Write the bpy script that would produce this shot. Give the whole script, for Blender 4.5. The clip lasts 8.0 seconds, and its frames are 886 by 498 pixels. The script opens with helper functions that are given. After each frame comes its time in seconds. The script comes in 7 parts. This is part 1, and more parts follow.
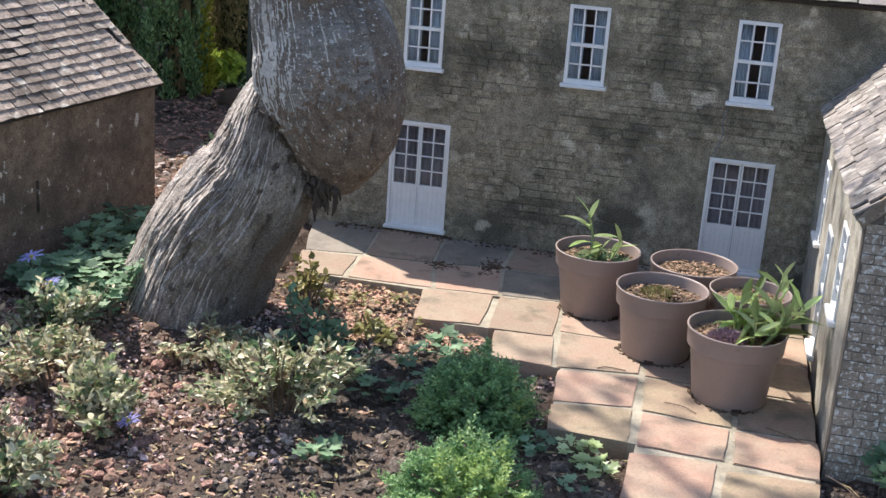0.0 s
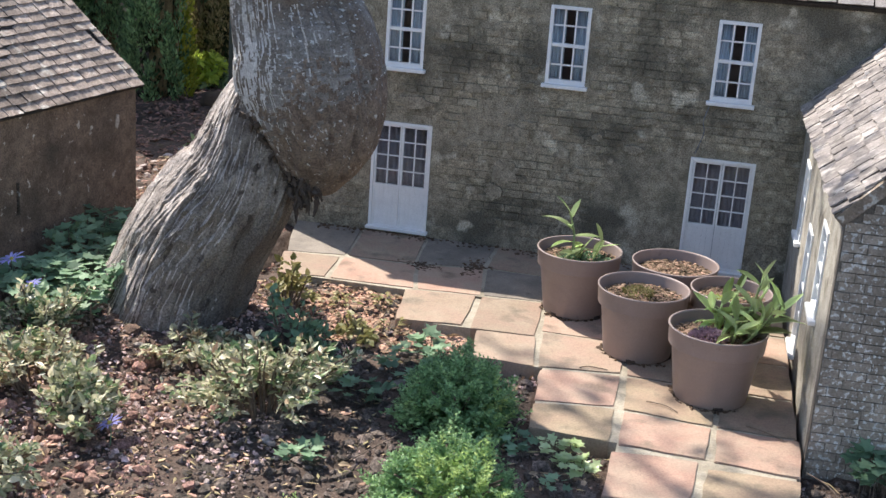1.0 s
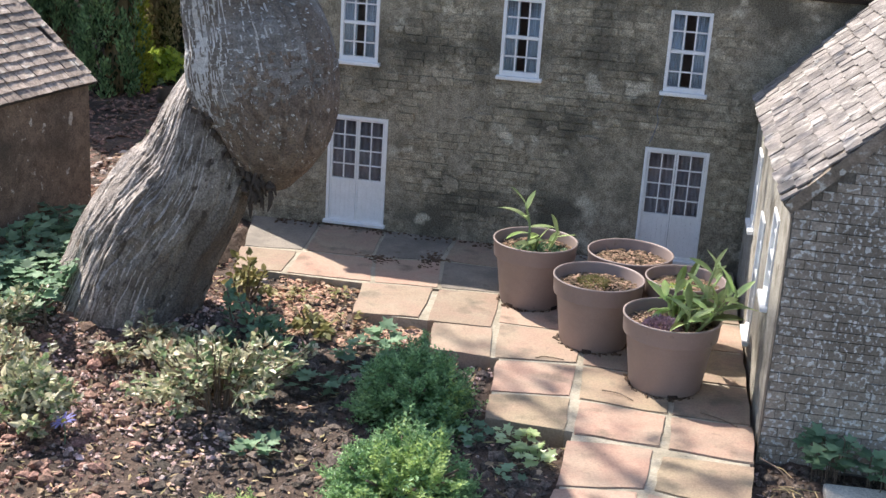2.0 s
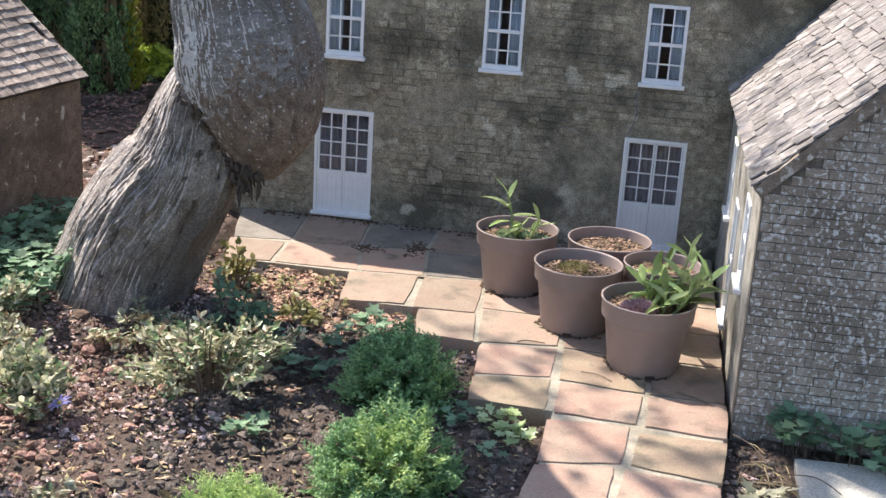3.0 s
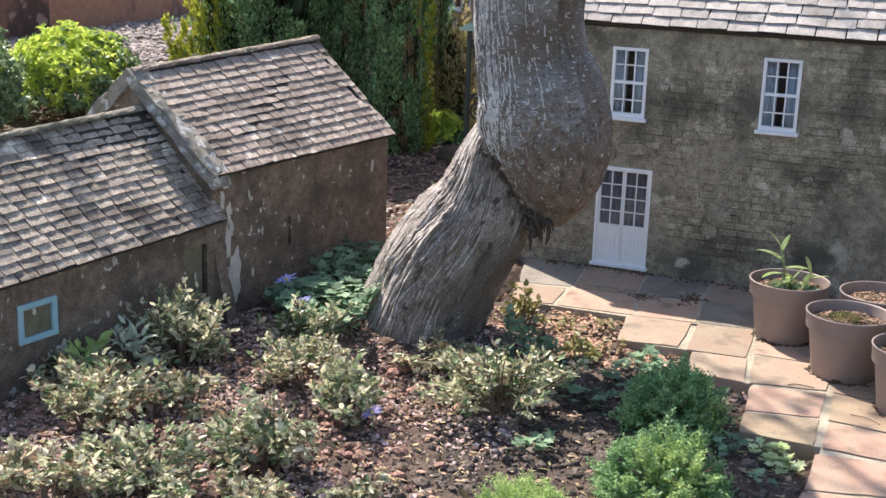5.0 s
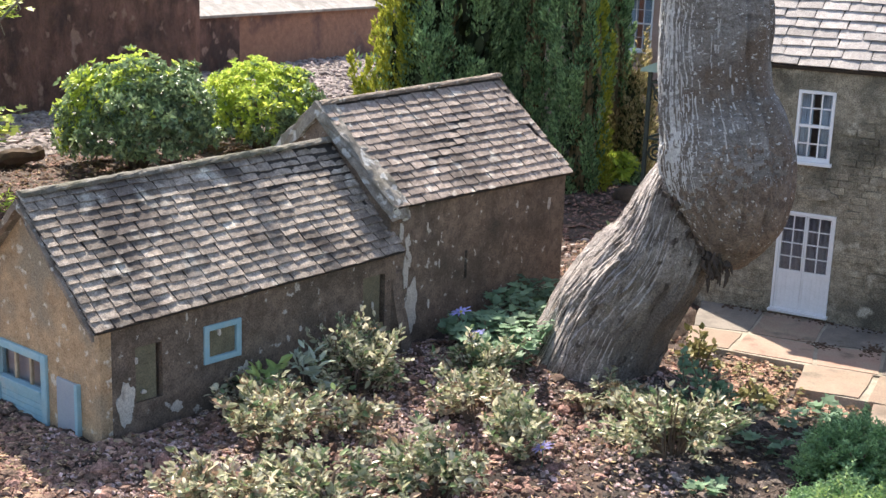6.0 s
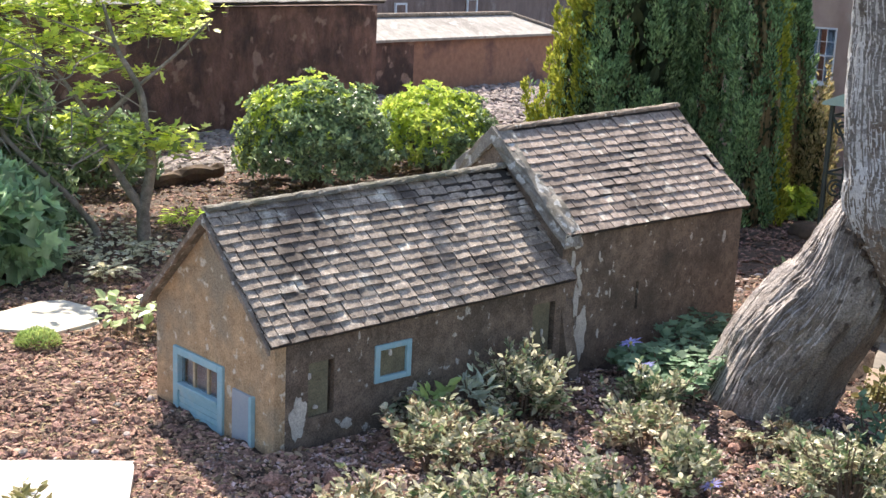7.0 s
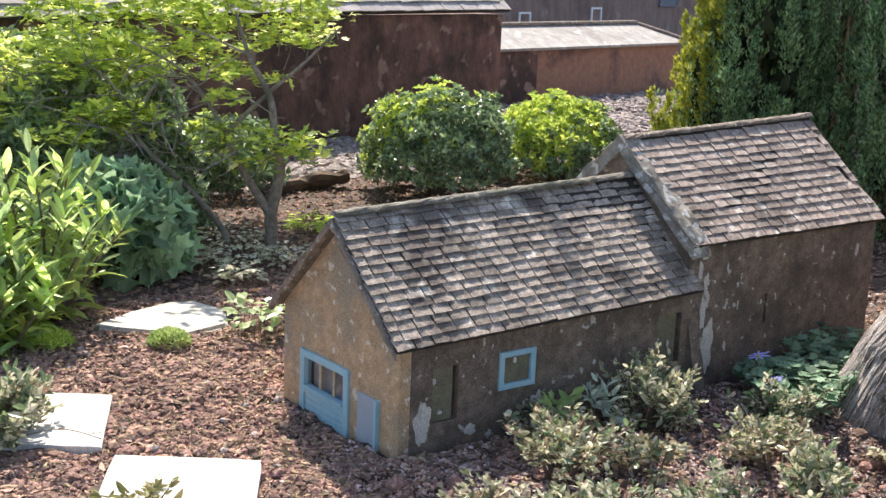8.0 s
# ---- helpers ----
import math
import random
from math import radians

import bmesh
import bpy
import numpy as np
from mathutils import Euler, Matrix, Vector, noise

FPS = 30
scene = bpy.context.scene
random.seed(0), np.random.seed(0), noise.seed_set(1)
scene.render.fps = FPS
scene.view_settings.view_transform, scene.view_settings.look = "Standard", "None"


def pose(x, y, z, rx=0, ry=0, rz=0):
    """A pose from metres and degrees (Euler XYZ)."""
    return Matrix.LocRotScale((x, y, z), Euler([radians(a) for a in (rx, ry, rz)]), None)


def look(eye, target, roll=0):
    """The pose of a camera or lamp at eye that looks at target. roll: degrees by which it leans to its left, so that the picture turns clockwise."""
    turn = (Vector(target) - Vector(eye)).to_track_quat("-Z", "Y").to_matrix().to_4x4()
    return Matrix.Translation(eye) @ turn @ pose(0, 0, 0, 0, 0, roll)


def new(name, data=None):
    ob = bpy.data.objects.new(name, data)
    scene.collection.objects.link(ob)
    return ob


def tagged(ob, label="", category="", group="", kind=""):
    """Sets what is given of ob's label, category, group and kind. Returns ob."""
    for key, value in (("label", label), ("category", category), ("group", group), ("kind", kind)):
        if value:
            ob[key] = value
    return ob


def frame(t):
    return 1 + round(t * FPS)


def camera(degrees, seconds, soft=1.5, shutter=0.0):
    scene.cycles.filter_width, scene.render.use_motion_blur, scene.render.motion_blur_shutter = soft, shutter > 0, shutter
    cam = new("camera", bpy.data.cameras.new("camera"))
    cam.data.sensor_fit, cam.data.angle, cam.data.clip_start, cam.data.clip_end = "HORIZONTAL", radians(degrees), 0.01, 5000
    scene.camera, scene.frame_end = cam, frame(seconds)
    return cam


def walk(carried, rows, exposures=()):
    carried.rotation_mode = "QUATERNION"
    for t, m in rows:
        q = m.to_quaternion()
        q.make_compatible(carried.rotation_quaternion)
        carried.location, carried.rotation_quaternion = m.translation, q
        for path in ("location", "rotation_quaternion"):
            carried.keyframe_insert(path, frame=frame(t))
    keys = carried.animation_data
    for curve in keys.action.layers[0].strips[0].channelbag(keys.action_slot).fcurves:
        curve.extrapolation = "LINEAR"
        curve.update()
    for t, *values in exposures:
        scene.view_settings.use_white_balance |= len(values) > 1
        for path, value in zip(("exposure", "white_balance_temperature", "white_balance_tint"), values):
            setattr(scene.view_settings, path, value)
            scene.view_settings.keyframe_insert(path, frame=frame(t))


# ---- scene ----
cam = camera(37.67, 8.0)
PATH = [
    (0, (0.7104, -2.6021, 0.8382), (0.2995, -0.7450, 0.2200), 4.12),
    (0.5, (0.7162, -2.6040, 0.8372), (0.3092, -0.7451, 0.2218), 4.15),
    (1, (0.7155, -2.6024, 0.8369), (0.3274, -0.7391, 0.2225), 4.10),
    (1.5, (0.7249, -2.5996, 0.8367), (0.3661, -0.7315, 0.2193), 3.93),
    (3, (0.7591, -2.6657, 0.8394), (0.4369, -0.7922, 0.2181), 3.50),
    (3.5, (0.7800, -2.7403, 0.8396), (0.4089, -0.8712, 0.2324), 3.08),
    (4, (0.7959, -2.8202, 0.8462), (0.3324, -0.9645, 0.2617), 2.52),
    (4.5, (0.7913, -2.8636, 0.8449), (0.2050, -1.0345, 0.2874), 2.12),
    (5, (0.7793, -2.8810, 0.8414), (0.0608, -1.0911, 0.3124), 1.89),
    (5.2, (0.7746, -2.8867, 0.8383), (0.0024, -1.1157, 0.3210), 1.91),
    (6.3, (0.7730, -2.9018, 0.8352), (-0.2499, -1.2472, 0.3701), 2.24),
    (6.5, (0.7691, -2.9011, 0.8344), (-0.2962, -1.2719, 0.3753), 2.37),
    (7, (0.7566, -2.9105, 0.8347), (-0.4150, -1.3529, 0.3865), 2.57),
    (7.5, (0.7508, -2.9192, 0.8341), (-0.5082, -1.4297, 0.3910), 2.54),
    (8, (0.7470, -2.9207, 0.8312), (-0.5657, -1.4780, 0.3891), 2.35),
]
walk(cam, [(t, look(e, g, r)) for t, e, g, r in PATH], [(0, 1.21, 6540, 10), (3, 1.32, 6580, 11), (5, 1.35, 6700, 11), (6.5, 1.46, 6820, 12), (7.5, 1.43, 6800, 12), (8, 1.30, 6720, 12)])

# ---- light ----
SUN_EL, SUN_AZ = 51.0, 36.0          # degrees; azimuth from -x towards +y
sun_dir = Vector((-math.cos(radians(SUN_EL)) * math.cos(radians(SUN_AZ)),
                  math.cos(radians(SUN_EL)) * math.sin(radians(SUN_AZ)),
                  math.sin(radians(SUN_EL))))
world = bpy.data.worlds.new("world")
scene.world = world
world.use_nodes = True
wn = world.node_tree.nodes
sky = wn.new("ShaderNodeTexSky")
sky.sky_type, sky.sun_disc = "NISHITA", False
sky.sun_elevation = radians(SUN_EL)
sky.sun_rotation = math.atan2(sun_dir.x, sun_dir.y)
wn["Background"].inputs[1].default_value = 0.115
world.node_tree.links.new(sky.outputs[0], wn["Background"].inputs[0])
sun_data = bpy.data.lights.new("sun", "SUN")
sun_data.energy, sun_data.angle, sun_data.color = 4.0, radians(0.6), (1.0, 0.94, 0.85)
sun = new("sun", sun_data)
sun.matrix_world = look(sun_dir * 20, (0, 0, 0))


# ---- materials ----
def mat(name, c1, c2, c3=None, scale=60.0, coarse=7.0, rough=0.85, bump=0.4, depth=0.002, rnd=0.0, isl=0.0,
        stretch=(1, 1, 1), stain=(0.5, 0.7), metal=0.0, leaf=0.0, spec=0.3, hue=0.0, c4=None, spot=(0.62, 0.66), spots=90.0, sharp=(0.3, 0.7), smear=False, turn=0.0, grain=0.30, warp=0.0):
    """Surface with fine grain (c1-c2), broad stains (c3), small spots (c4) and a value shift from piece to piece."""
    m = bpy.data.materials.new(name)
    m.use_nodes = True
    nt = m.node_tree
    n, link = nt.nodes, nt.links.new
    b = n["Principled BSDF"]
    b.inputs["Roughness"].default_value = rough
    b.inputs["Metallic"].default_value = metal
    b.inputs["Specular IOR Level"].default_value = spec
    geo = n.new("ShaderNodeNewGeometry")
    mp = n.new("ShaderNodeMapping")
    if turn:
        mp.vector_type = "TEXTURE"
        mp.inputs["Rotation"].default_value = (0, radians(turn), 0)
        mp.inputs["Scale"].default_value = [1 / v for v in stretch]
    else:
        mp.inputs["Scale"].default_value = stretch
    link(geo.outputs["Position"], mp.inputs["Vector"])

    def noise_tex(s, det=6.0, vec=None, rgh=0.6):
        t = n.new("ShaderNodeTexNoise")
        t.inputs["Scale"].default_value = s
        t.inputs["Detail"].default_value = det
        t.inputs["Roughness"].default_value = rgh
        t.inputs["Distortion"].default_value = warp if vec is None else 0.0
        link(vec or mp.outputs[0], t.inputs["Vector"])
        return t.outputs["Fac"]

    def ramp(src, lo, hi):
        r = n.new("ShaderNodeMapRange")
        r.inputs["From Min"].default_value, r.inputs["From Max"].default_value = lo, hi
        link(src, r.inputs["Value"])
        return r.outputs[0]

    def mix(f, a, c):
        x = n.new("ShaderNodeMix")
        x.data_type = "RGBA"
        link(f, x.inputs[0])
        for sock, v in ((x.inputs[6], a), (x.inputs[7], c)):
            if isinstance(v, tuple):
                sock.default_value = (*v, 1)
            else:
                link(v, sock)
        return x.outputs[2]

    fine = noise_tex(scale)
    broad = noise_tex(coarse, 5.0, geo.outputs["Position"])
    col = mix(ramp(fine, *sharp), c1, c2)
    if c3:
        col = mix(ramp(broad, *stain), col, c3)
    if c4:
        col = mix(ramp(noise_tex(spots, 4.0, mp.outputs[0] if smear else geo.outputs["Position"], 0.5), *spot), col, c4)
    if grain and not leaf:
        gv = n.new("ShaderNodeHueSaturation")
        r = n.new("ShaderNodeMapRange")
        for k, v in (("From Min", 0.33), ("From Max", 0.67), ("To Min", 1 - grain), ("To Max", 1 + grain)):
            r.inputs[k].default_value = v
        link(noise_tex(330.0, 4.0, geo.outputs["Position"], 0.7), r.inputs["Value"])
        link(r.outputs[0], gv.inputs["Value"])
        link(col, gv.inputs["Color"])
        col = gv.outputs[0]
    if rnd or isl:
        src = n.new("ShaderNodeObjectInfo").outputs["Random"] if rnd else geo.outputs["Random Per Island"]
        amt = rnd or isl
        hsv = n.new("ShaderNodeHueSaturation")
        link(ramp_to(n, link, src, 1 - amt, 1 + amt), hsv.inputs["Value"])
        if hue:
            link(ramp_to(n, link, src, 0.5 + hue, 0.5 - hue), hsv.inputs["Hue"])
        link(col, hsv.inputs["Color"])
        col = hsv.outputs[0]
    link(col, b.inputs["Base Color"])
    if bump:
        add = n.new("ShaderNodeMath")
        add.operation = "ADD"
        link(fine, add.inputs[0])
        link(broad, add.inputs[1])
        bp = n.new("ShaderNodeBump")
        bp.inputs["Strength"].default_value = bump
        bp.inputs["Distance"].default_value = depth
        link(add.outputs[0], bp.inputs["Height"])
        link(bp.outputs[0], b.inputs["Normal"])
    if leaf:
        tr = n.new("ShaderNodeBsdfTranslucent")
        thin = n.new("ShaderNodeHueSaturation")
        thin.inputs["Value"].default_value, thin.inputs["Saturation"].default_value = 1.5, 0.96
        link(col, thin.inputs["Color"])
        link(thin.outputs[0], tr.inputs[0])
        ms = n.new("ShaderNodeMixShader")
        ms.inputs[0].default_value = leaf
        link(b.outputs[0], ms.inputs[1])
        link(tr.outputs[0], ms.inputs[2])
        link(ms.outputs[0], n["Material Output"].inputs[0])
    return m


def ramp_to(n, link, src, lo, hi):
    r = n.new("ShaderNodeMapRange")
    r.inputs["To Min"].default_value, r.inputs["To Max"].default_value = lo, hi
    link(src, r.inputs["Value"])
    return r.outputs[0]


M_RENDER = mat("old_brown_render", (0.176, 0.152, 0.112), (0.398, 0.352, 0.270), (0.116, 0.105, 0.080), scale=60, coarse=6.5, bump=1.0, depth=0.004, c4=(0.46, 0.42, 0.335), spot=(0.60, 0.68), spots=15, stain=(0.47, 0.63), sharp=(0.30, 0.70), grain=0.55)
M_BLOCK = mat("weathered_block", (0.183, 0.157, 0.114), (0.425, 0.372, 0.280), (0.118, 0.106, 0.080), scale=60, coarse=6.5, bump=1.0, depth=0.004, c4=(0.46, 0.42, 0.335), spot=(0.60, 0.68), spots=15, stain=(0.47, 0.63), sharp=(0.30, 0.70), grain=0.55, rnd=0.2)
M_BLOCK_FAR = mat("weathered_block_joined", (0.183, 0.157, 0.114), (0.425, 0.372, 0.280), (0.118, 0.106, 0.080), scale=60, coarse=6.5, bump=1.0, depth=0.004, c4=(0.46, 0.42, 0.335), spot=(0.60, 0.68), spots=15, stain=(0.47, 0.63), sharp=(0.30, 0.70), grain=0.55, isl=0.2)
M_GREYBRICK = mat("lichened_grey_brick", (0.226, 0.187, 0.152), (0.347, 0.298, 0.252), (0.175, 0.145, 0.118), scale=60, coarse=7, bump=0.7, depth=0.002, rnd=0.13, c4=(0.50, 0.49, 0.47), spot=(0.55, 0.60), spots=150, stain=(0.50, 0.66))
M_MORTAR_DARK = mat("dark_mortar", (0.11, 0.096, 0.082), (0.18, 0.16, 0.138), scale=90, bump=0.5)
M_COTTAGE = mat("ochre_stained_render", (0.325, 0.212, 0.122), (0.51, 0.35, 0.21), (0.28, 0.225, 0.16), scale=40, coarse=9, bump=0.8, depth=0.003, c4=(0.56, 0.49, 0.39), spot=(0.61, 0.67), spots=42, stain=(0.44, 0.62), grain=0.35)
# brown flaking render, darkened below the gable's colour for the walls' shade
M_COTTAGE_SIDE = mat("shaded_brown_flaking_render", (0.105, 0.077, 0.057), (0.228, 0.170, 0.130), (0.076, 0.062, 0.049), scale=45, coarse=7, bump=0.8, depth=0.003, c4=(0.42, 0.39, 0.35), spot=(0.65, 0.70), spots=55, grain=0.45)
M_TILE = mat("grey_stone_tile", (0.182, 0.145, 0.116), (0.430, 0.358, 0.292), (0.124, 0.098, 0.082), scale=75, coarse=7, bump=0.9, depth=0.003, rnd=0.38, c4=(0.53, 0.475, 0.40), spot=(0.60, 0.70), spots=17, stain=(0.50, 0.62), grain=0.45)
M_TILE_WARM = mat("buff_stone_tile", (0.195, 0.150, 0.124), (0.44, 0.358, 0.302), (0.145, 0.115, 0.095), scale=70, coarse=8, bump=0.8, depth=0.002, rnd=0.26, c4=(0.53, 0.475, 0.41), spot=(0.61, 0.69), spots=30, stain=(0.50, 0.66), grain=0.42)
M_TILE_PALE = mat("pale_stone_tile", (0.344, 0.305, 0.284), (0.464, 0.421, 0.391), (0.267, 0.241, 0.224), scale=50, coarse=9, bump=0.7, depth=0.002, rnd=0.18, c4=(0.215, 0.189, 0.163), spot=(0.64, 0.72), spots=45)
M_TILE_ANNEX = mat("mottled_pale_tile", (0.155, 0.134, 0.124), (0.282, 0.25, 0.234), (0.12, 0.106, 0.097), scale=60, coarse=12, bump=0.9, depth=0.003, rnd=0.2, c4=(0.384, 0.352, 0.324), spot=(0.55, 0.68), spots=38, stain=(0.5, 0.68))
M_VERGE = mat("brown_stone_verge", (0.15, 0.115, 0.085), (0.30, 0.24, 0.19), (0.11, 0.088, 0.068), scale=50, coarse=16, bump=0.9, depth=0.004, c4=(0.45, 0.42, 0.37), spot=(0.60, 0.66), spots=70)
M_UNDER = mat("roof_bedding", (0.035, 0.03, 0.026), (0.06, 0.05, 0.044), scale=90, bump=0.5)
M_RIDGE = mat("cement_ridge", (0.111, 0.098, 0.076), (0.238, 0.212, 0.174), (0.111, 0.106, 0.068), scale=45, coarse=10, bump=0.9, depth=0.004, isl=0.14, c4=(0.340, 0.323, 0.281), spot=(0.60, 0.68), spots=60)
M_WHITE = mat("white_gloss_paint", (0.835, 0.837, 0.851), (0.749, 0.753, 0.766), scale=40, coarse=20, rough=0.45, bump=0.15, depth=0.0006, grain=0.06)
M_CREAM = mat("cream_limewash", (0.30, 0.278, 0.24), (0.42, 0.39, 0.34), (0.20, 0.18, 0.148), scale=50, coarse=14, bump=0.4, c4=(0.17, 0.15, 0.12), spot=(0.58, 0.7), spots=24)
M_BLUE = mat("pale_blue_paint", (0.235, 0.41, 0.475), (0.315, 0.485, 0.55), (0.36, 0.47, 0.49), scale=50, coarse=22, rough=0.6, bump=0.3, depth=0.001, grain=0.06)
M_GREYBLUE = mat("grey_blue_paint", (0.30, 0.33, 0.37), (0.36, 0.39, 0.43), (0.26, 0.30, 0.37), scale=40, coarse=20, rough=0.6, bump=0.2, depth=0.001, grain=0.06)
M_CURTAIN = mat("faded_blue_curtain", (0.43, 0.55, 0.68), (0.57, 0.68, 0.80), scale=120, rough=0.9, bump=0.2, grain=0.06)
M_CURTAIN_G = mat("grey_net_curtain", (0.27, 0.255, 0.29), (0.37, 0.35, 0.385), scale=120, rough=0.9, bump=0.2, grain=0.06)
M_BLANK = mat("olive_blocked_panel", (0.13, 0.115, 0.075), (0.18, 0.16, 0.105), (0.10, 0.09, 0.065), scale=50, coarse=14, bump=0.3)
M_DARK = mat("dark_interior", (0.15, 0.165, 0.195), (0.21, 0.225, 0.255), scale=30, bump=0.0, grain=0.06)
M_WOODINT = mat("pale_inner_bar", (0.42, 0.33, 0.22), (0.5, 0.4, 0.28), scale=60, bump=0.2)
M_LIME = mat("flaking_limewash", (0.442, 0.403, 0.358), (0.572, 0.533, 0.474), (0.338, 0.305, 0.269), scale=60, coarse=30, bump=0.4)
M_STONE_RED = mat("pink_sandstone", (0.32, 0.195, 0.148), (0.41, 0.268, 0.208), (0.36, 0.268, 0.204), scale=20, coarse=11, bump=0.6, depth=0.003, rnd=0.10, c4=(0.19, 0.142, 0.108), spot=(0.56, 0.72), spots=16, stain=(0.40, 0.62), grain=0.18)
M_STONE_BUFF = mat("buff_sandstone", (0.262, 0.197, 0.144), (0.335, 0.266, 0.2), (0.305, 0.212, 0.162), scale=18, coarse=12, bump=0.6, depth=0.003, rnd=0.10, c4=(0.168, 0.138, 0.106), spot=(0.56, 0.72), spots=16, stain=(0.42, 0.62), grain=0.18)
M_STONE_OLIVE = mat("olive_sandstone", (0.238, 0.186, 0.123), (0.315, 0.25, 0.175), (0.28, 0.203, 0.145), scale=20, coarse=11, bump=0.6, depth=0.003, rnd=0.1, c4=(0.15, 0.122, 0.09), spot=(0.56, 0.72), spots=16, stain=(0.42, 0.60), grain=0.18)
M_STONE_GREY = mat("grey_flagstone", (0.222, 0.190, 0.160), (0.300, 0.262, 0.222), (0.190, 0.166, 0.142), scale=20, coarse=12, bump=0.6, depth=0.003, rnd=0.1, c4=(0.155, 0.136, 0.108), spot=(0.63, 0.72), spots=28, stain=(0.42, 0.62), grain=0.18)
M_JOINT = mat("sandy_mortar", (0.300, 0.265, 0.205), (0.395, 0.352, 0.282), (0.215, 0.185, 0.138), scale=60, coarse=12, bump=0.7, depth=0.003, grain=0.2)
M_SLAB = mat("pale_concrete_slab", (0.536, 0.512, 0.471), (0.601, 0.577, 0.536), (0.487, 0.455, 0.406), scale=50, coarse=8, bump=0.3, depth=0.0015,
             c4=(0.284, 0.260, 0.227), spot=(0.70, 0.74), spots=60)
M_SLAB_GREY = mat("grey_slab", (0.45, 0.42, 0.37), (0.55, 0.52, 0.46), (0.40, 0.36, 0.31), scale=50, coarse=8, bump=0.3, depth=0.0015)
M_POT = mat("taupe_plastic", (0.25, 0.195, 0.182), (0.275, 0.215, 0.20), (0.225, 0.175, 0.162), scale=25, coarse=12, rough=0.48, bump=0.08, depth=0.0005, spec=0.4, grain=0.05, c4=(0.16, 0.12, 0.10), spot=(0.70, 0.76), spots=30)
M_SOIL = mat("dry_soil", (0.045, 0.030, 0.023), (0.125, 0.085, 0.066), (0.026, 0.019, 0.015), scale=80, coarse=5, bump=1.0, depth=0.006, grain=0.5)
M_CLOD = mat("soil_clods", (0.09, 0.051, 0.038), (0.333, 0.203, 0.157), scale=110, bump=1.0, depth=0.003, isl=0.42, hue=0.012, grain=0.6)
# darker bed soil; shade from shrubs and trunk is put into the colour
M_CLOD_SHADED = mat("shaded_dark_soil", (0.042, 0.033, 0.027), (0.165, 0.13, 0.108), scale=110, bump=1.0, depth=0.003, isl=0.5, hue=0.012, grain=0.6)
M_CHIP = mat("bark_chips", (0.31, 0.183, 0.125), (0.50, 0.325, 0.232), scale=90, bump=0.5, isl=0.40, hue=0.015)
M_MULCH = mat("potting_bark", (0.13, 0.085, 0.055), (0.33, 0.23, 0.15), scale=90, bump=0.5, isl=0.8, hue=0.02)
M_CRUMB = mat("pale_mauve_crumbs", (0.323, 0.225, 0.198), (0.511, 0.388, 0.348), scale=90, bump=0.6, isl=0.65, hue=0.015, grain=0.5)
M_PEBBLE = mat("pinkish_pebbles", (0.30, 0.245, 0.22), (0.44, 0.37, 0.335), scale=60, bump=0.3, isl=0.4, hue=0.02)
M_RUBBLE = mat("grey_rubble", (0.215, 0.175, 0.158), (0.33, 0.28, 0.255), scale=50, bump=0.4, isl=0.45, hue=0.01)
M_BARK_LOW = mat("fibrous_grey_bark", (0.105, 0.084, 0.069), (0.325, 0.282, 0.243), (0.118, 0.094, 0.077), scale=30, coarse=5, bump=1.0, depth=0.009, stretch=(1.5, 1.5, 0.7), turn=23, warp=0.8, stain=(0.48, 0.64), sharp=(0.33, 0.66), c4=(0.07, 0.055, 0.045), spot=(0.61, 0.66), spots=40, smear=True, grain=0.55)
M_BARK_UP = mat("silvery_scarred_bark", (0.102, 0.086, 0.075), (0.295, 0.272, 0.25), (0.135, 0.1, 0.075), scale=34, coarse=5.0, bump=1.0, depth=0.005, stretch=(0.7, 0.7, 1.5), warp=1.0, stain=(0.50, 0.64), c4=(0.47, 0.455, 0.435), spot=(0.62, 0.665), spots=150, sharp=(0.28, 0.72), smear=True, grain=0.4)
M_TWIG = mat("brown_twig", (0.11, 0.08, 0.06), (0.19, 0.145, 0.11), scale=70, bump=0.5)
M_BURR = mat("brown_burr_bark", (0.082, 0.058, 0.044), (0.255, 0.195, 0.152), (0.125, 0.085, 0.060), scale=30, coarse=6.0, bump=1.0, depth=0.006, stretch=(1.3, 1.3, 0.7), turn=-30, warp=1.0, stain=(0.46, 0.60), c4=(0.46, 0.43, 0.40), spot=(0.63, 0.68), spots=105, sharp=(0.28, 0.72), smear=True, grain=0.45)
# silver bark, brightened to carry sunlight on the stem's left side
M_SILVER_LIT = mat("sunlit_silver_bark", (0.36, 0.33, 0.305), (0.60, 0.57, 0.54), (0.46, 0.43, 0.405), scale=30, coarse=7.0, bump=1.0, depth=0.004, stretch=(0.8, 0.8, 1.3), warp=1.0, c4=(0.18, 0.162, 0.15), spot=(0.60, 0.67), spots=60, sharp=(0.28, 0.72), smear=True, grain=0.35)
# sunlit left side of the trunk, as a paler bark colour
M_BARK_LIT = mat("sunlit_pale_bark", (0.26, 0.22, 0.192), (0.54, 0.475, 0.43), (0.38, 0.315, 0.275), scale=30, coarse=8, bump=1.0, depth=0.009, stretch=(1.5, 1.5, 0.7), turn=23, warp=0.8, stain=(0.48, 0.68), sharp=(0.32, 0.66), c4=(0.15, 0.12, 0.10), spot=(0.60, 0.66), spots=40, smear=True, grain=0.5)
M_TORN = mat("torn_dark_bark", (0.035, 0.025, 0.02), (0.10, 0.075, 0.058), scale=80, bump=0.6)
M_MAPLE_BARK = mat("grey_brown_branch", (0.145, 0.122, 0.096), (0.32, 0.28, 0.225), (0.115, 0.11, 0.078), scale=60, coarse=12, bump=0.6)
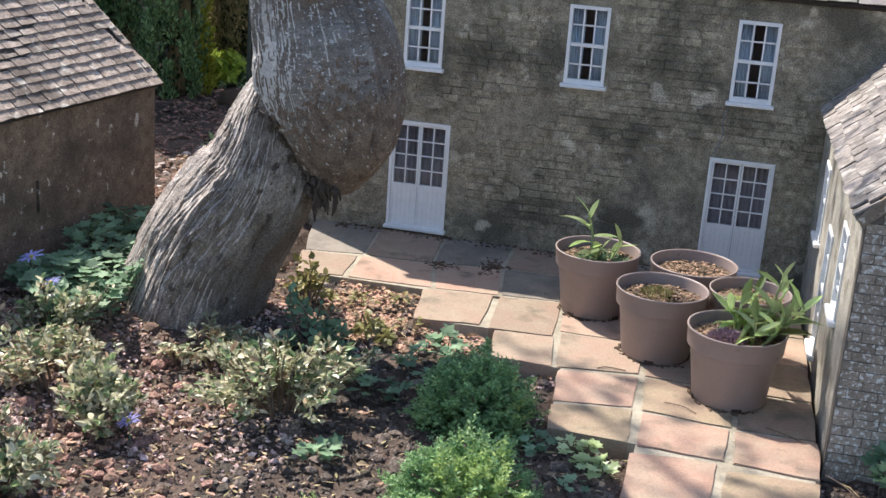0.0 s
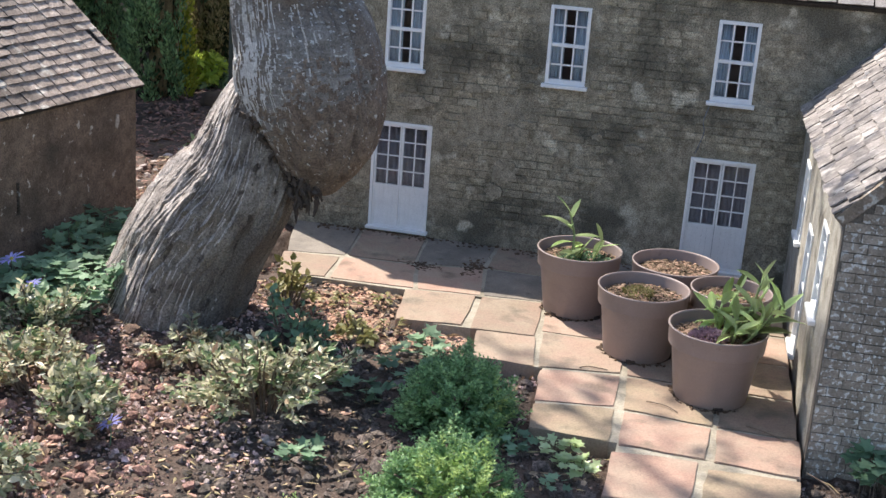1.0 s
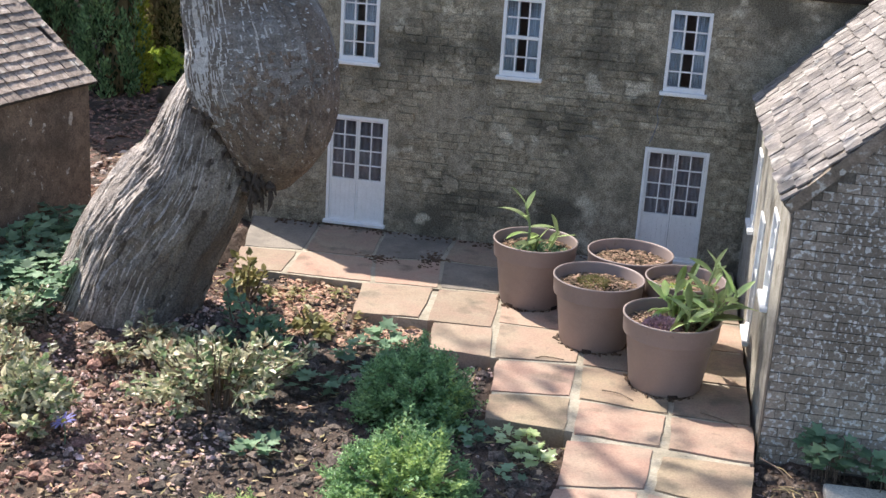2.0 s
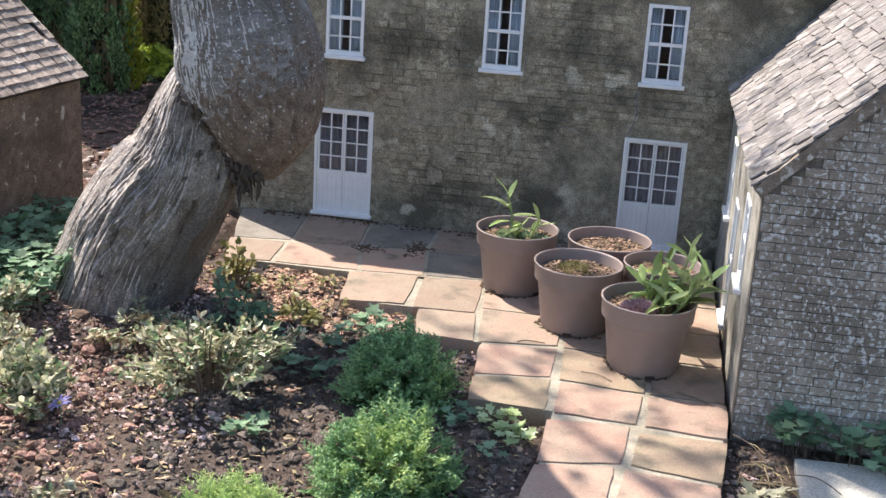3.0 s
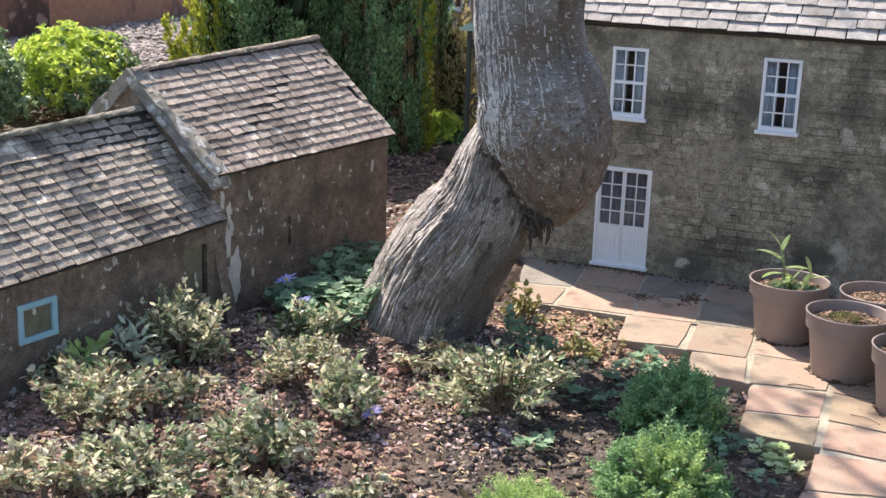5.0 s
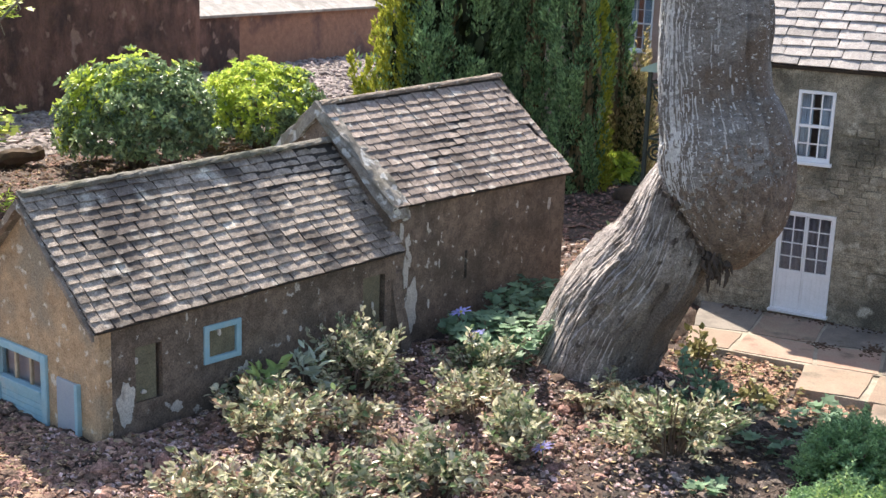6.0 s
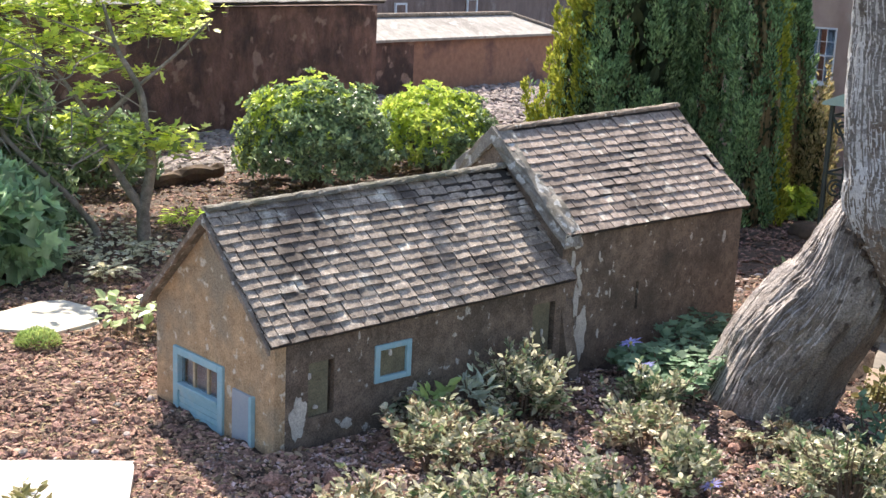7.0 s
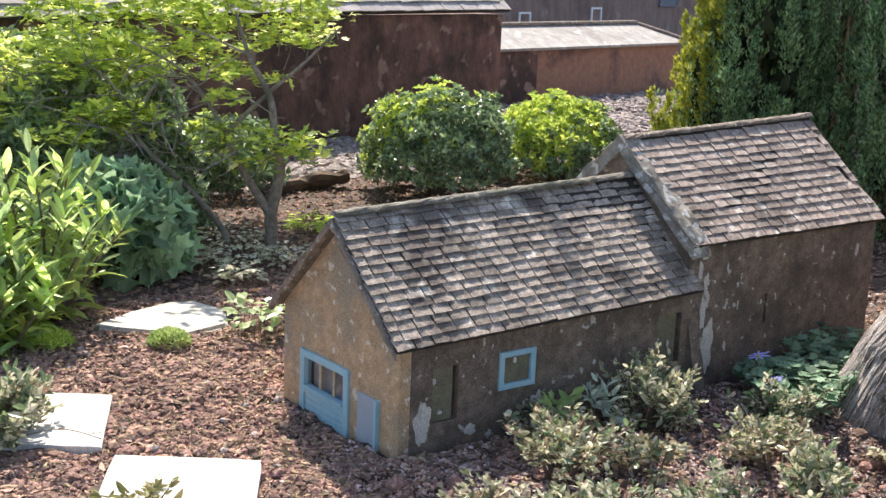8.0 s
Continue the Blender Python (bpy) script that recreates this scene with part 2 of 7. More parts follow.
M_DULLLEAF = mat("dull_olive_leaf", (0.165, 0.185, 0.095), (0.42, 0.43, 0.265), scale=70, rough=0.42, bump=0, isl=0.6, hue=0.035, leaf=0.28, spec=0.45)
M_COPING = mat("lichened_grey_mortar", (0.17, 0.15, 0.125), (0.33, 0.30, 0.26), (0.125, 0.112, 0.085), scale=45, coarse=16, bump=0.9, depth=0.004, c4=(0.50, 0.485, 0.45), spot=(0.55, 0.61), spots=42)
M_FRESHLEAF = mat("mid_green_leaf", (0.10, 0.165, 0.070), (0.23, 0.315, 0.150), scale=60, rough=0.42, bump=0, isl=0.5, hue=0.02, leaf=0.25, spec=0.45)
M_DRYLEAF = mat("withered_brown_leaf", (0.20, 0.140, 0.085), (0.40, 0.300, 0.195), scale=60, rough=0.7, bump=0, isl=0.55, hue=0.02, leaf=0.15)
M_SILVERLEAF = mat("woolly_silver_leaf", (0.36, 0.40, 0.30), (0.52, 0.56, 0.44), scale=50, rough=0.8, bump=0, isl=0.3, leaf=0.2)
M_PATCH = mat("pale_worn_render", (0.19, 0.166, 0.124), (0.385, 0.342, 0.266), (0.24, 0.21, 0.16), scale=45, coarse=18, bump=0.8, depth=0.003, stain=(0.45, 0.6), grain=0.5)
M_SPRIG = mat("olive_brown_leaf", (0.17, 0.16, 0.06), (0.30, 0.27, 0.11), scale=60, rough=0.5, bump=0, isl=0.4, hue=0.03, leaf=0.2)
M_HEBE = mat("hebe_leaf", (0.135, 0.255, 0.105), (0.265, 0.40, 0.185), scale=20, coarse=10, rough=0.45, bump=0, isl=0.45, hue=0.02, leaf=0.3, spec=0.4)
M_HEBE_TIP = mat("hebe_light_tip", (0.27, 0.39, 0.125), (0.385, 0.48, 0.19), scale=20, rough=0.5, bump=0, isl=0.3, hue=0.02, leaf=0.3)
M_LIMELEAF = mat("lime_leaf", (0.31, 0.41, 0.13), (0.41, 0.50, 0.185), scale=20, rough=0.5, bump=0, isl=0.3, hue=0.02, leaf=0.3)
M_GREYLEAF = mat("dull_cream_green_leaf", (0.36, 0.355, 0.215), (0.68, 0.63, 0.475), scale=70, rough=0.4, bump=0, isl=0.45, hue=0.02, leaf=0.3, spec=0.5)
M_SHRUBLEAF = mat("glossy_shrub_leaf", (0.115, 0.185, 0.09), (0.27, 0.36, 0.18), scale=20, rough=0.40, bump=0, isl=0.65, hue=0.02, leaf=0.22, spec=0.55)
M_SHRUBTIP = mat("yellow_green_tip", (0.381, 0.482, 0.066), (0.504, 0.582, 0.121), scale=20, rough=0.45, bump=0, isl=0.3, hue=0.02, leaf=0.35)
M_BROADLEAF = mat("broad_green_leaf", (0.115, 0.202, 0.113), (0.207, 0.309, 0.193), scale=40, rough=0.55, bump=0, isl=0.45, hue=0.015, leaf=0.3, spec=0.25)
M_CONIFER = mat("dark_cypress_spray", (0.10, 0.195, 0.085), (0.29, 0.43, 0.20), scale=9, rough=0.55, bump=0, isl=0.65, hue=0.015, leaf=0.2)
# old foliage, colour near black to stand for shade between plumes
M_CONIFER_IN = mat("shaded_inner_cypress", (0.027, 0.042, 0.019), (0.055, 0.069, 0.032), scale=20, rough=0.9, bump=0, isl=0.5, grain=0.06)
M_CONIFER_DRY = mat("dry_ochre_spray", (0.25, 0.215, 0.09), (0.43, 0.375, 0.18), scale=14, rough=0.7, bump=0, isl=0.6, hue=0.03, leaf=0.25)
# golden colour for sprays on the sunlit edge
M_CONIFER_LIT = mat("sunlit_cypress_spray", (0.265, 0.296, 0.031), (0.359, 0.367, 0.055), scale=20, rough=0.7, bump=0, isl=0.35, hue=0.02, leaf=0.3)
M_CONIFER_B = mat("brown_inner_stems", (0.17, 0.12, 0.06), (0.33, 0.25, 0.13), (0.10, 0.07, 0.04), scale=40, rough=0.9, bump=0.6, stretch=(2, 2, 0.4))
M_MAPLE = mat("lime_maple_leaf", (0.37, 0.47, 0.075), (0.61, 0.68, 0.19), scale=20, rough=0.45, bump=0, isl=0.6, hue=0.03, leaf=0.5, spec=0.4)
M_LAUREL = mat("long_light_leaf", (0.29, 0.39, 0.18), (0.51, 0.59, 0.34), scale=20, rough=0.38, bump=0, rnd=0.35, leaf=0.5, spec=0.5)
M_LAURELTIP = mat("young_laurel_leaf", (0.43, 0.53, 0.18), (0.58, 0.65, 0.29), scale=20, rough=0.38, bump=0, rnd=0.3, leaf=0.55, spec=0.5)
M_GLAUC = mat("glaucous_leaf", (0.19, 0.32, 0.17), (0.42, 0.56, 0.35), scale=30, rough=0.35, bump=0, isl=0.5, leaf=0.5, spec=0.6)
M_POTLEAF = mat("fresh_pot_leaf", (0.31, 0.41, 0.17), (0.52, 0.59, 0.34), scale=30, rough=0.35, bump=0, rnd=0.35, leaf=0.35, spec=0.6)
M_MOSS = mat("moss_cushion", (0.38, 0.50, 0.08), (0.50, 0.60, 0.14), scale=20, rough=0.9, bump=0, isl=0.4, leaf=0.35)
M_LITTER = mat("dry_straw_leaf", (0.33, 0.25, 0.13), (0.45, 0.36, 0.2), scale=30, rough=0.8, bump=0, isl=0.4, hue=0.02, leaf=0.1)
M_PETAL = mat("lilac_petal", (0.34, 0.33, 0.68), (0.44, 0.42, 0.78), scale=20, rough=0.6, bump=0, rnd=0.12, leaf=0.25)
M_YOLK = mat("yellow_flower_eye", (0.55, 0.45, 0.08), (0.62, 0.52, 0.12), scale=80, bump=0.2)
M_PURPLE = mat("purple_sedum", (0.17, 0.105, 0.135), (0.26, 0.175, 0.215), scale=30, rough=0.6, bump=0, isl=0.35, leaf=0.1)
M_IRON = mat("dark_green_iron", (0.022, 0.035, 0.03), (0.035, 0.052, 0.045), scale=50, rough=0.45, bump=0.2, spec=0.5, grain=0.06)
M_COPPER = mat("pale_green_metal", (0.30, 0.42, 0.36), (0.38, 0.50, 0.43), scale=40, rough=0.5, bump=0.2, grain=0.06)
M_WALLRED = mat("red_brown_wall", (0.085, 0.046, 0.036), (0.225, 0.12, 0.09), (0.07, 0.042, 0.034), scale=14, coarse=4, bump=1.0, depth=0.02, stretch=(1, 1, 0.6), sharp=(0.32, 0.68), c4=(0.28, 0.18, 0.138), spot=(0.60, 0.66), spots=11, stain=(0.48, 0.60), grain=0.4)
M_BRICKRED = mat("orange_brick_wall", (0.25, 0.125, 0.082), (0.36, 0.19, 0.125), (0.15, 0.085, 0.07), scale=30, coarse=2.6, bump=0.4, depth=0.003, stain=(0.50, 0.60), c4=(0.34, 0.27, 0.22), spot=(0.66, 0.74), spots=12)
M_FARWALL = mat("grey_brown_far_wall", (0.20, 0.135, 0.115), (0.31, 0.225, 0.195), (0.15, 0.105, 0.09), scale=16, coarse=3, bump=0.4, depth=0.003, stretch=(1, 1, 0.3), c4=(0.36, 0.29, 0.26), spot=(0.60, 0.7), spots=7)
M_BACKWALL = mat("faded_brown_render", (0.40, 0.27, 0.22), (0.57, 0.41, 0.345), (0.30, 0.205, 0.168), scale=16, coarse=3, bump=0.4, depth=0.003, stretch=(1, 1, 0.4), c4=(0.52, 0.43, 0.385), spot=(0.60, 0.7), spots=7)
M_FARROOF = mat("pale_grey_slab_roof", (0.26, 0.24, 0.215), (0.40, 0.37, 0.335), (0.19, 0.17, 0.15), scale=20, coarse=4, bump=0.3, depth=0.003, c4=(0.46, 0.43, 0.40), spot=(0.56, 0.68), spots=12)
M_LOG = mat("rotting_log", (0.075, 0.047, 0.03), (0.17, 0.11, 0.07), (0.05, 0.034, 0.024), scale=40, bump=0.9, stretch=(0.4, 0.4, 1))

glass = bpy.data.materials.new("window_glass")
glass.use_nodes = True
gn = glass.node_tree.nodes
gn["Principled BSDF"].inputs["Transmission Weight"].default_value = 1.0
gn["Principled BSDF"].inputs["Roughness"].default_value = 0.03
gn["Principled BSDF"].inputs["IOR"].default_value = 1.3
M_GLASS = glass


# ---- mesh helpers ----
def part(name, bm, material, parent=None, label="", smooth=False):
    """Links a bmesh (or a finished mesh) as one object under a thing or a part."""
    if isinstance(bm, bpy.types.Mesh):
        me = bm
    else:
        me = bpy.data.meshes.new(name)
        bmesh.ops.recalc_face_normals(bm, faces=bm.faces)
        bm.to_mesh(me)
        bm.free()
    if not me.materials:
        me.materials.append(material)
    if smooth:
        me.polygons.foreach_set("use_smooth", [True] * len(me.polygons))
    ob = new(name, me)
    if parent is not None:
        ob.parent = parent
    if label:
        ob["label"] = label
    return ob


def thing(name, m, label, category, group="", kind=""):
    ob = new(name)
    ob.matrix_world = m
    ob.empty_display_size = 0.05
    return tagged(ob, label, category, group, kind)


def box(bm, x0, x1, y0, y1, z0, z1):
    v = [bm.verts.new(p) for p in ((x0, y0, z0), (x1, y0, z0), (x1, y1, z0), (x0, y1, z0), (x0, y0, z1), (x1, y0, z1), (x1, y1, z1), (x0, y1, z1))]
    for f in ((0, 3, 2, 1), (4, 5, 6, 7), (0, 1, 5, 4), (1, 2, 6, 5), (2, 3, 7, 6), (3, 0, 4, 7)):
        bm.faces.new([v[i] for i in f])
    return v


def boxes(*rows, bevel=0.0):
    bm = bmesh.new()
    for r in rows:
        box(bm, *r)
    if bevel:
        bmesh.ops.bevel(bm, geom=bm.edges[:], offset=bevel, segments=1, affect="EDGES")
    return bm


def prism(pts, z0, z1, bevel=0.0, seg=1):
    """Upright prism over a plan polygon."""
    bm = bmesh.new()
    lo = [bm.verts.new((x, y, z0)) for x, y in pts]
    hi = [bm.verts.new((x, y, z1)) for x, y in pts]
    bm.faces.new(lo[::-1])
    bm.faces.new(hi)
    k = len(pts)
    for i in range(k):
        bm.faces.new((lo[i], lo[(i + 1) % k], hi[(i + 1) % k], hi[i]))
    if bevel:
        bmesh.ops.bevel(bm, geom=bm.edges[:], offset=bevel, segments=seg, affect="EDGES")
    return bm


def extrude_poly(pts, axis, a, b):
    """Prism over a polygon in the plane across the axis (0: x, 1: y), from a to b. pts are (other, z)."""
    bm = bmesh.new()
    def put(p, s):
        return bm.verts.new((s, p[0], p[1]) if axis == 0 else (p[0], s, p[1]))
    lo, hi = [put(p, a) for p in pts], [put(p, b) for p in pts]
    bm.faces.new(lo)
    bm.faces.new(hi[::-1])
    k = len(pts)
    for i in range(k):
        bm.faces.new((lo[i], lo[(i + 1) % k], hi[(i + 1) % k], hi[i]))
    return bm


def holed(w0, w1, h0, h1, holes, y0, y1):
    """Wall in the xz plane with through openings (x0, x1, z0, z1)."""
    xs = sorted({w0, w1, *[q for h in holes for q in h[:2]]})
    zs = sorted({h0, h1, *[q for h in holes for q in h[2:]]})
    solid = {}
    for i in range(len(xs) - 1):
        for j in range(len(zs) - 1):
            cx, cz = (xs[i] + xs[i + 1]) / 2, (zs[j] + zs[j + 1]) / 2
            solid[i, j] = not any(h[0] < cx < h[1] and h[2] < cz < h[3] for h in holes)
    bm, vs = bmesh.new(), {}
    def v(i, y, j):
        if (i, y, j) not in vs:
            vs[i, y, j] = bm.verts.new((xs[i], y, zs[j]))
        return vs[i, y, j]
    for (i, j), ok in solid.items():
        if not ok:
            continue
        bm.faces.new((v(i, y0, j), v(i + 1, y0, j), v(i + 1, y0, j + 1), v(i, y0, j + 1)))
        bm.faces.new((v(i, y1, j), v(i, y1, j + 1), v(i + 1, y1, j + 1), v(i + 1, y1, j)))
        for di, dj, a, c in ((-1, 0, (i, j), (i, j + 1)), (1, 0, (i + 1, j + 1), (i + 1, j)), (0, -1, (i + 1, j), (i, j)), (0, 1, (i, j + 1), (i + 1, j + 1))):
            if not solid.get((i + di, j + dj), False):
                bm.faces.new((v(a[0], y0, a[1]), v(c[0], y0, c[1]), v(c[0], y1, c[1]), v(a[0], y1, a[1])))
    return bm


def roughen(bm, amp, scale):
    for q in bm.verts:
        q.co += amp * noise.noise_vector(q.co * scale)


def tube(pts, radii, sides=8, cap=True):
    """Tapered tube through points."""
    bm = bmesh.new()
    pts = [Vector(p) for p in pts]
    rings = []
    side = Vector((1, 0.2, 0.1)).normalized()
    for i, p in enumerate(pts):
        d = (pts[min(i + 1, len(pts) - 1)] - pts[max(i - 1, 0)]).normalized()
        a = (side - d * side.dot(d))
        if a.length < 0.05:
            a = Vector((0, 1, 0)) - d * d.y
        a.normalize()
        b = d.cross(a)
        side = a
        rings.append([bm.verts.new(p + radii[i] * (math.cos(t) * a + math.sin(t) * b)) for t in [2 * math.pi * k / sides for k in range(sides)]])
    for r, s in zip(rings, rings[1:]):
        for k in range(sides):
            bm.faces.new((r[k], r[(k + 1) % sides], s[(k + 1) % sides], s[k]))
    if cap:
        bm.faces.new(rings[0][::-1])
        bm.faces.new(rings[-1])
    return bm


def merge(dst, src):
    me = bpy.data.meshes.new("tmp")
    src.to_mesh(me)
    src.free()
    dst.from_mesh(me)
    bpy.data.meshes.remove(me)


def smooth_path(pts, n=6):
    """Catmull-Rom through points."""
    pts = [Vector(p) for p in pts]
    out = []
    for i in range(len(pts) - 1):
        p0, p1, p2, p3 = pts[max(i - 1, 0)], pts[i], pts[i + 1], pts[min(i + 2, len(pts) - 1)]
        for k in range(n):
            t = k / n
            out.append(0.5 * (2 * p1 + (p2 - p0) * t + (2 * p0 - 5 * p1 + 4 * p2 - p3) * t * t + (3 * p1 - p0 - 3 * p2 + p3) * t ** 3))
    return out + [pts[-1]]


def np_mesh(name, verts, faces):
    me = bpy.data.meshes.new(name)
    me.from_pydata(verts.tolist() if isinstance(verts, np.ndarray) else verts, [], faces.tolist() if isinstance(faces, np.ndarray) else faces)
    me.update()
    return me


LEAF_SHAPES = {
    # (across, along, up) with faces
    "oval": (np.array([(0, 0, 0), (-0.5, 0.35, 0.08), (0, 0.4, 0), (0.5, 0.35, 0.08), (-0.38, 0.72, 0.04), (0.38, 0.72, 0.04), (0, 1, -0.08)]),
             [(0, 2, 1), (0, 3, 2), (1, 2, 4), (2, 3, 5), (2, 6, 4), (2, 5, 6)]),
    "spear": (np.array([(0, 0, 0), (-0.5, 0.45, 0.1), (0, 0.5, 0), (0.5, 0.45, 0.1), (0, 1, -0.12)]),
              [(0, 2, 1), (0, 3, 2), (1, 2, 4), (2, 3, 4)]),
    "needle": (np.array([(0, 0, 0), (-0.5, 0.45, 0.1), (0.5, 0.45, 0.1), (0, 1, -0.1)]), [(0, 2, 1), (1, 2, 3)]),
    "lobed": (np.array([(0, 0, 0), (-0.5, 0.15, 0.05), (-0.3, 0.4, 0), (-0.6, 0.62, 0.06), (-0.2, 0.7, 0), (0, 1, 0.0), (0.2, 0.7, 0), (0.6, 0.62, 0.06), (0.3, 0.4, 0), (0.5, 0.15, 0.05)]),
              [(0, 2, 1), (2, 4, 3), (0, 4, 2), (4, 6, 5), (0, 6, 4), (6, 8, 7), (0, 8, 6), (0, 9, 8)]),
}


def leaf_mesh(name, pos, way, size, ratio, shape="spear", up=0.6, rng=None):
    """Many leaves in one mesh: base points, growing directions, lengths."""
    rng = rng or np.random.default_rng(1)
    tv, tf = LEAF_SHAPES[shape]
    pos, way = np.asarray(pos, float), np.asarray(way, float)
    n = len(pos)
    way = way / np.maximum(np.linalg.norm(way, axis=1, keepdims=True), 1e-9)
    nrm = rng.normal(size=(n, 3)) * (1 - up) + np.array((0, 0, up))
    across = np.cross(way, nrm)
    across /= np.maximum(np.linalg.norm(across, axis=1, keepdims=True), 1e-9)
    nrm = np.cross(across, way)
    size = np.broadcast_to(np.asarray(size, float), (n,))[:, None, None]
    v = pos[:, None, :] + size * (tv[None, :, 0:1] * ratio * across[:, None, :] + tv[None, :, 1:2] * way[:, None, :] + tv[None, :, 2:3] * nrm[:, None, :])
    k = len(tv)
    faces = [tuple(i * k + q for q in f) for i in range(n) for f in tf]
    return np_mesh(name, v.reshape(-1, 3), faces)


ICO_V, ICO_F = None, None
_b = bmesh.new()
bmesh.ops.create_icosphere(_b, subdivisions=1, radius=1.0)
ICO_V = np.array([q.co[:] for q in _b.verts])
ICO_F = np.array([[q.index for q in f.verts] for f in _b.faces])
_b.free()


def lumps_mesh(name, pos, size, flat=0.6, rng=None, jag=0.35, long=1.0, base=(None, None)):
    """Many small stones or clods in one mesh."""
    rng = rng or np.random.default_rng(2)
    n = len(pos)
    bv, bf = base if base[0] is not None else (ICO_V, ICO_F)
    v = bv[None] * (1 + jag * rng.uniform(-1, 1, (n, len(bv), 1)))
    sc = rng.uniform(0.6, 1.3, (n, 1, 3)) * np.array((long, 1, flat))
    v = v * sc * np.broadcast_to(np.asarray(size, float), (n,))[:, None, None]
    a = rng.uniform(0, 6.283, n)
    tilt = rng.uniform(-0.5, 0.5, n)
    ct, st = np.cos(tilt)[:, None], np.sin(tilt)[:, None]
    y, z = v[..., 1] * ct - v[..., 2] * st, v[..., 1] * st + v[..., 2] * ct
    ca, sa = np.cos(a)[:, None], np.sin(a)[:, None]
    v = np.stack([v[..., 0] * ca - y * sa, v[..., 0] * sa + y * ca, z], -1) + np.asarray(pos)[:, None, :]
    f = (bf[None] + (np.arange(n) * len(bv))[:, None, None]).reshape(-1, 3)
    return np_mesh(name, v.reshape(-1, 3), f)


OCT_V = np.array([(1, 0, 0), (-1, 0, 0), (0, 1, 0), (0, -1, 0), (0, 0, 1), (0, 0, -1)], float)
OCT_F = np.array([(0, 2, 4), (2, 1, 4), (1, 3, 4), (3, 0, 4), (2, 0, 5), (1, 2, 5), (3, 1, 5), (0, 3, 5)])


def step(a, b, x):
    t = np.clip((x - a) / (b - a), 0, 1)
    return t * t * (3 - 2 * t)


def wave2(x, y, f, s):
    return np.sin(x * f + 1.3 * s + 1.7 * np.sin(y * f * 0.7 + s)) * np.sin(y * f * 0.9 + 2.1 * s + 1.5 * np.sin(x * f * 0.6))


def ground_z(x, y):
    """Height of the soil."""
    x, y = np.asarray(x, float), np.asarray(y, float)
    z = 0.018 - 0.034 * step(-0.55, -0.05, x)
    z = z + 0.030 * np.exp(-((x + 0.15) ** 2 + (y + 0.62) ** 2) / 0.03)
    z = z - 0.016 * step(0.9, 0.95, x) + 0.010 * wave2(x, y, 9, 0.3) * np.exp(-((x + 0.2) ** 2 + (y + 1.0) ** 2) / 1.5) + 0.006 * wave2(x, y, 23, 1.1) + 0.0045 * wave2(x, y, 61, 2.2) + 0.0025 * wave2(x, y, 137, 0.7)
    pit = step(-0.03, 0.03, x + 0.14) * step(-0.03, 0.03, 0.95 - x) * step(-0.03, 0.03, -y + 0.02) * step(-0.03, 0.03, y + 1.5)
    edge = np.interp(-y, (0.32, 0.335, 0.345, 0.49, 0.50, 0.612, 0.622, 0.86, 0.872, 1.5), (-0.2, -0.1, 0.182, 0.200, 0.350, 0.368, 0.482, 0.496, 0.626, 0.612))
    on_path = pit * (x > edge + 0.010)
    return np.where(on_path > 0.5, -0.034, z)

# ---- ground ----
def build_ground():
    """One sheet: fine in the garden, wide to the horizon."""
    xs = np.unique(np.concatenate([np.array([-600, -200, -60, -20, -9, -6.5]), np.linspace(-5, -2.2, 57), np.linspace(-2.2, 1.5, 297), np.array([1.8, 3, 8, 30, 100, 600])]))
    ys = np.unique(np.concatenate([np.array([-600, -100, -30, -10, -5, -3]), np.linspace(-2.4, 0.3, 217), np.linspace(0.3, 5.0, 80), np.array([6, 9, 20, 60, 200, 600])]))
    gx, gy = np.meshgrid(xs, ys)
    gz = ground_z(gx, gy)
    far = step(3.0, 9.0, np.hypot(gx, gy))
    gz = gz * (1 - far)
    nx, ny = len(xs), len(ys)
    i, j = np.meshgrid(np.arange(nx - 1), np.arange(ny - 1))
    a = (j * nx + i).ravel()
    faces = np.stack([a, a + 1, a + nx + 1, a + nx], 1)
    ob = part("ground", np_mesh("ground", np.stack([gx, gy, gz], -1).reshape(-1, 3), faces), M_SOIL, smooth=True)
    tagged(ob, "dry brown garden soil with bark and clods", "ground", kind="structure")


build_ground()


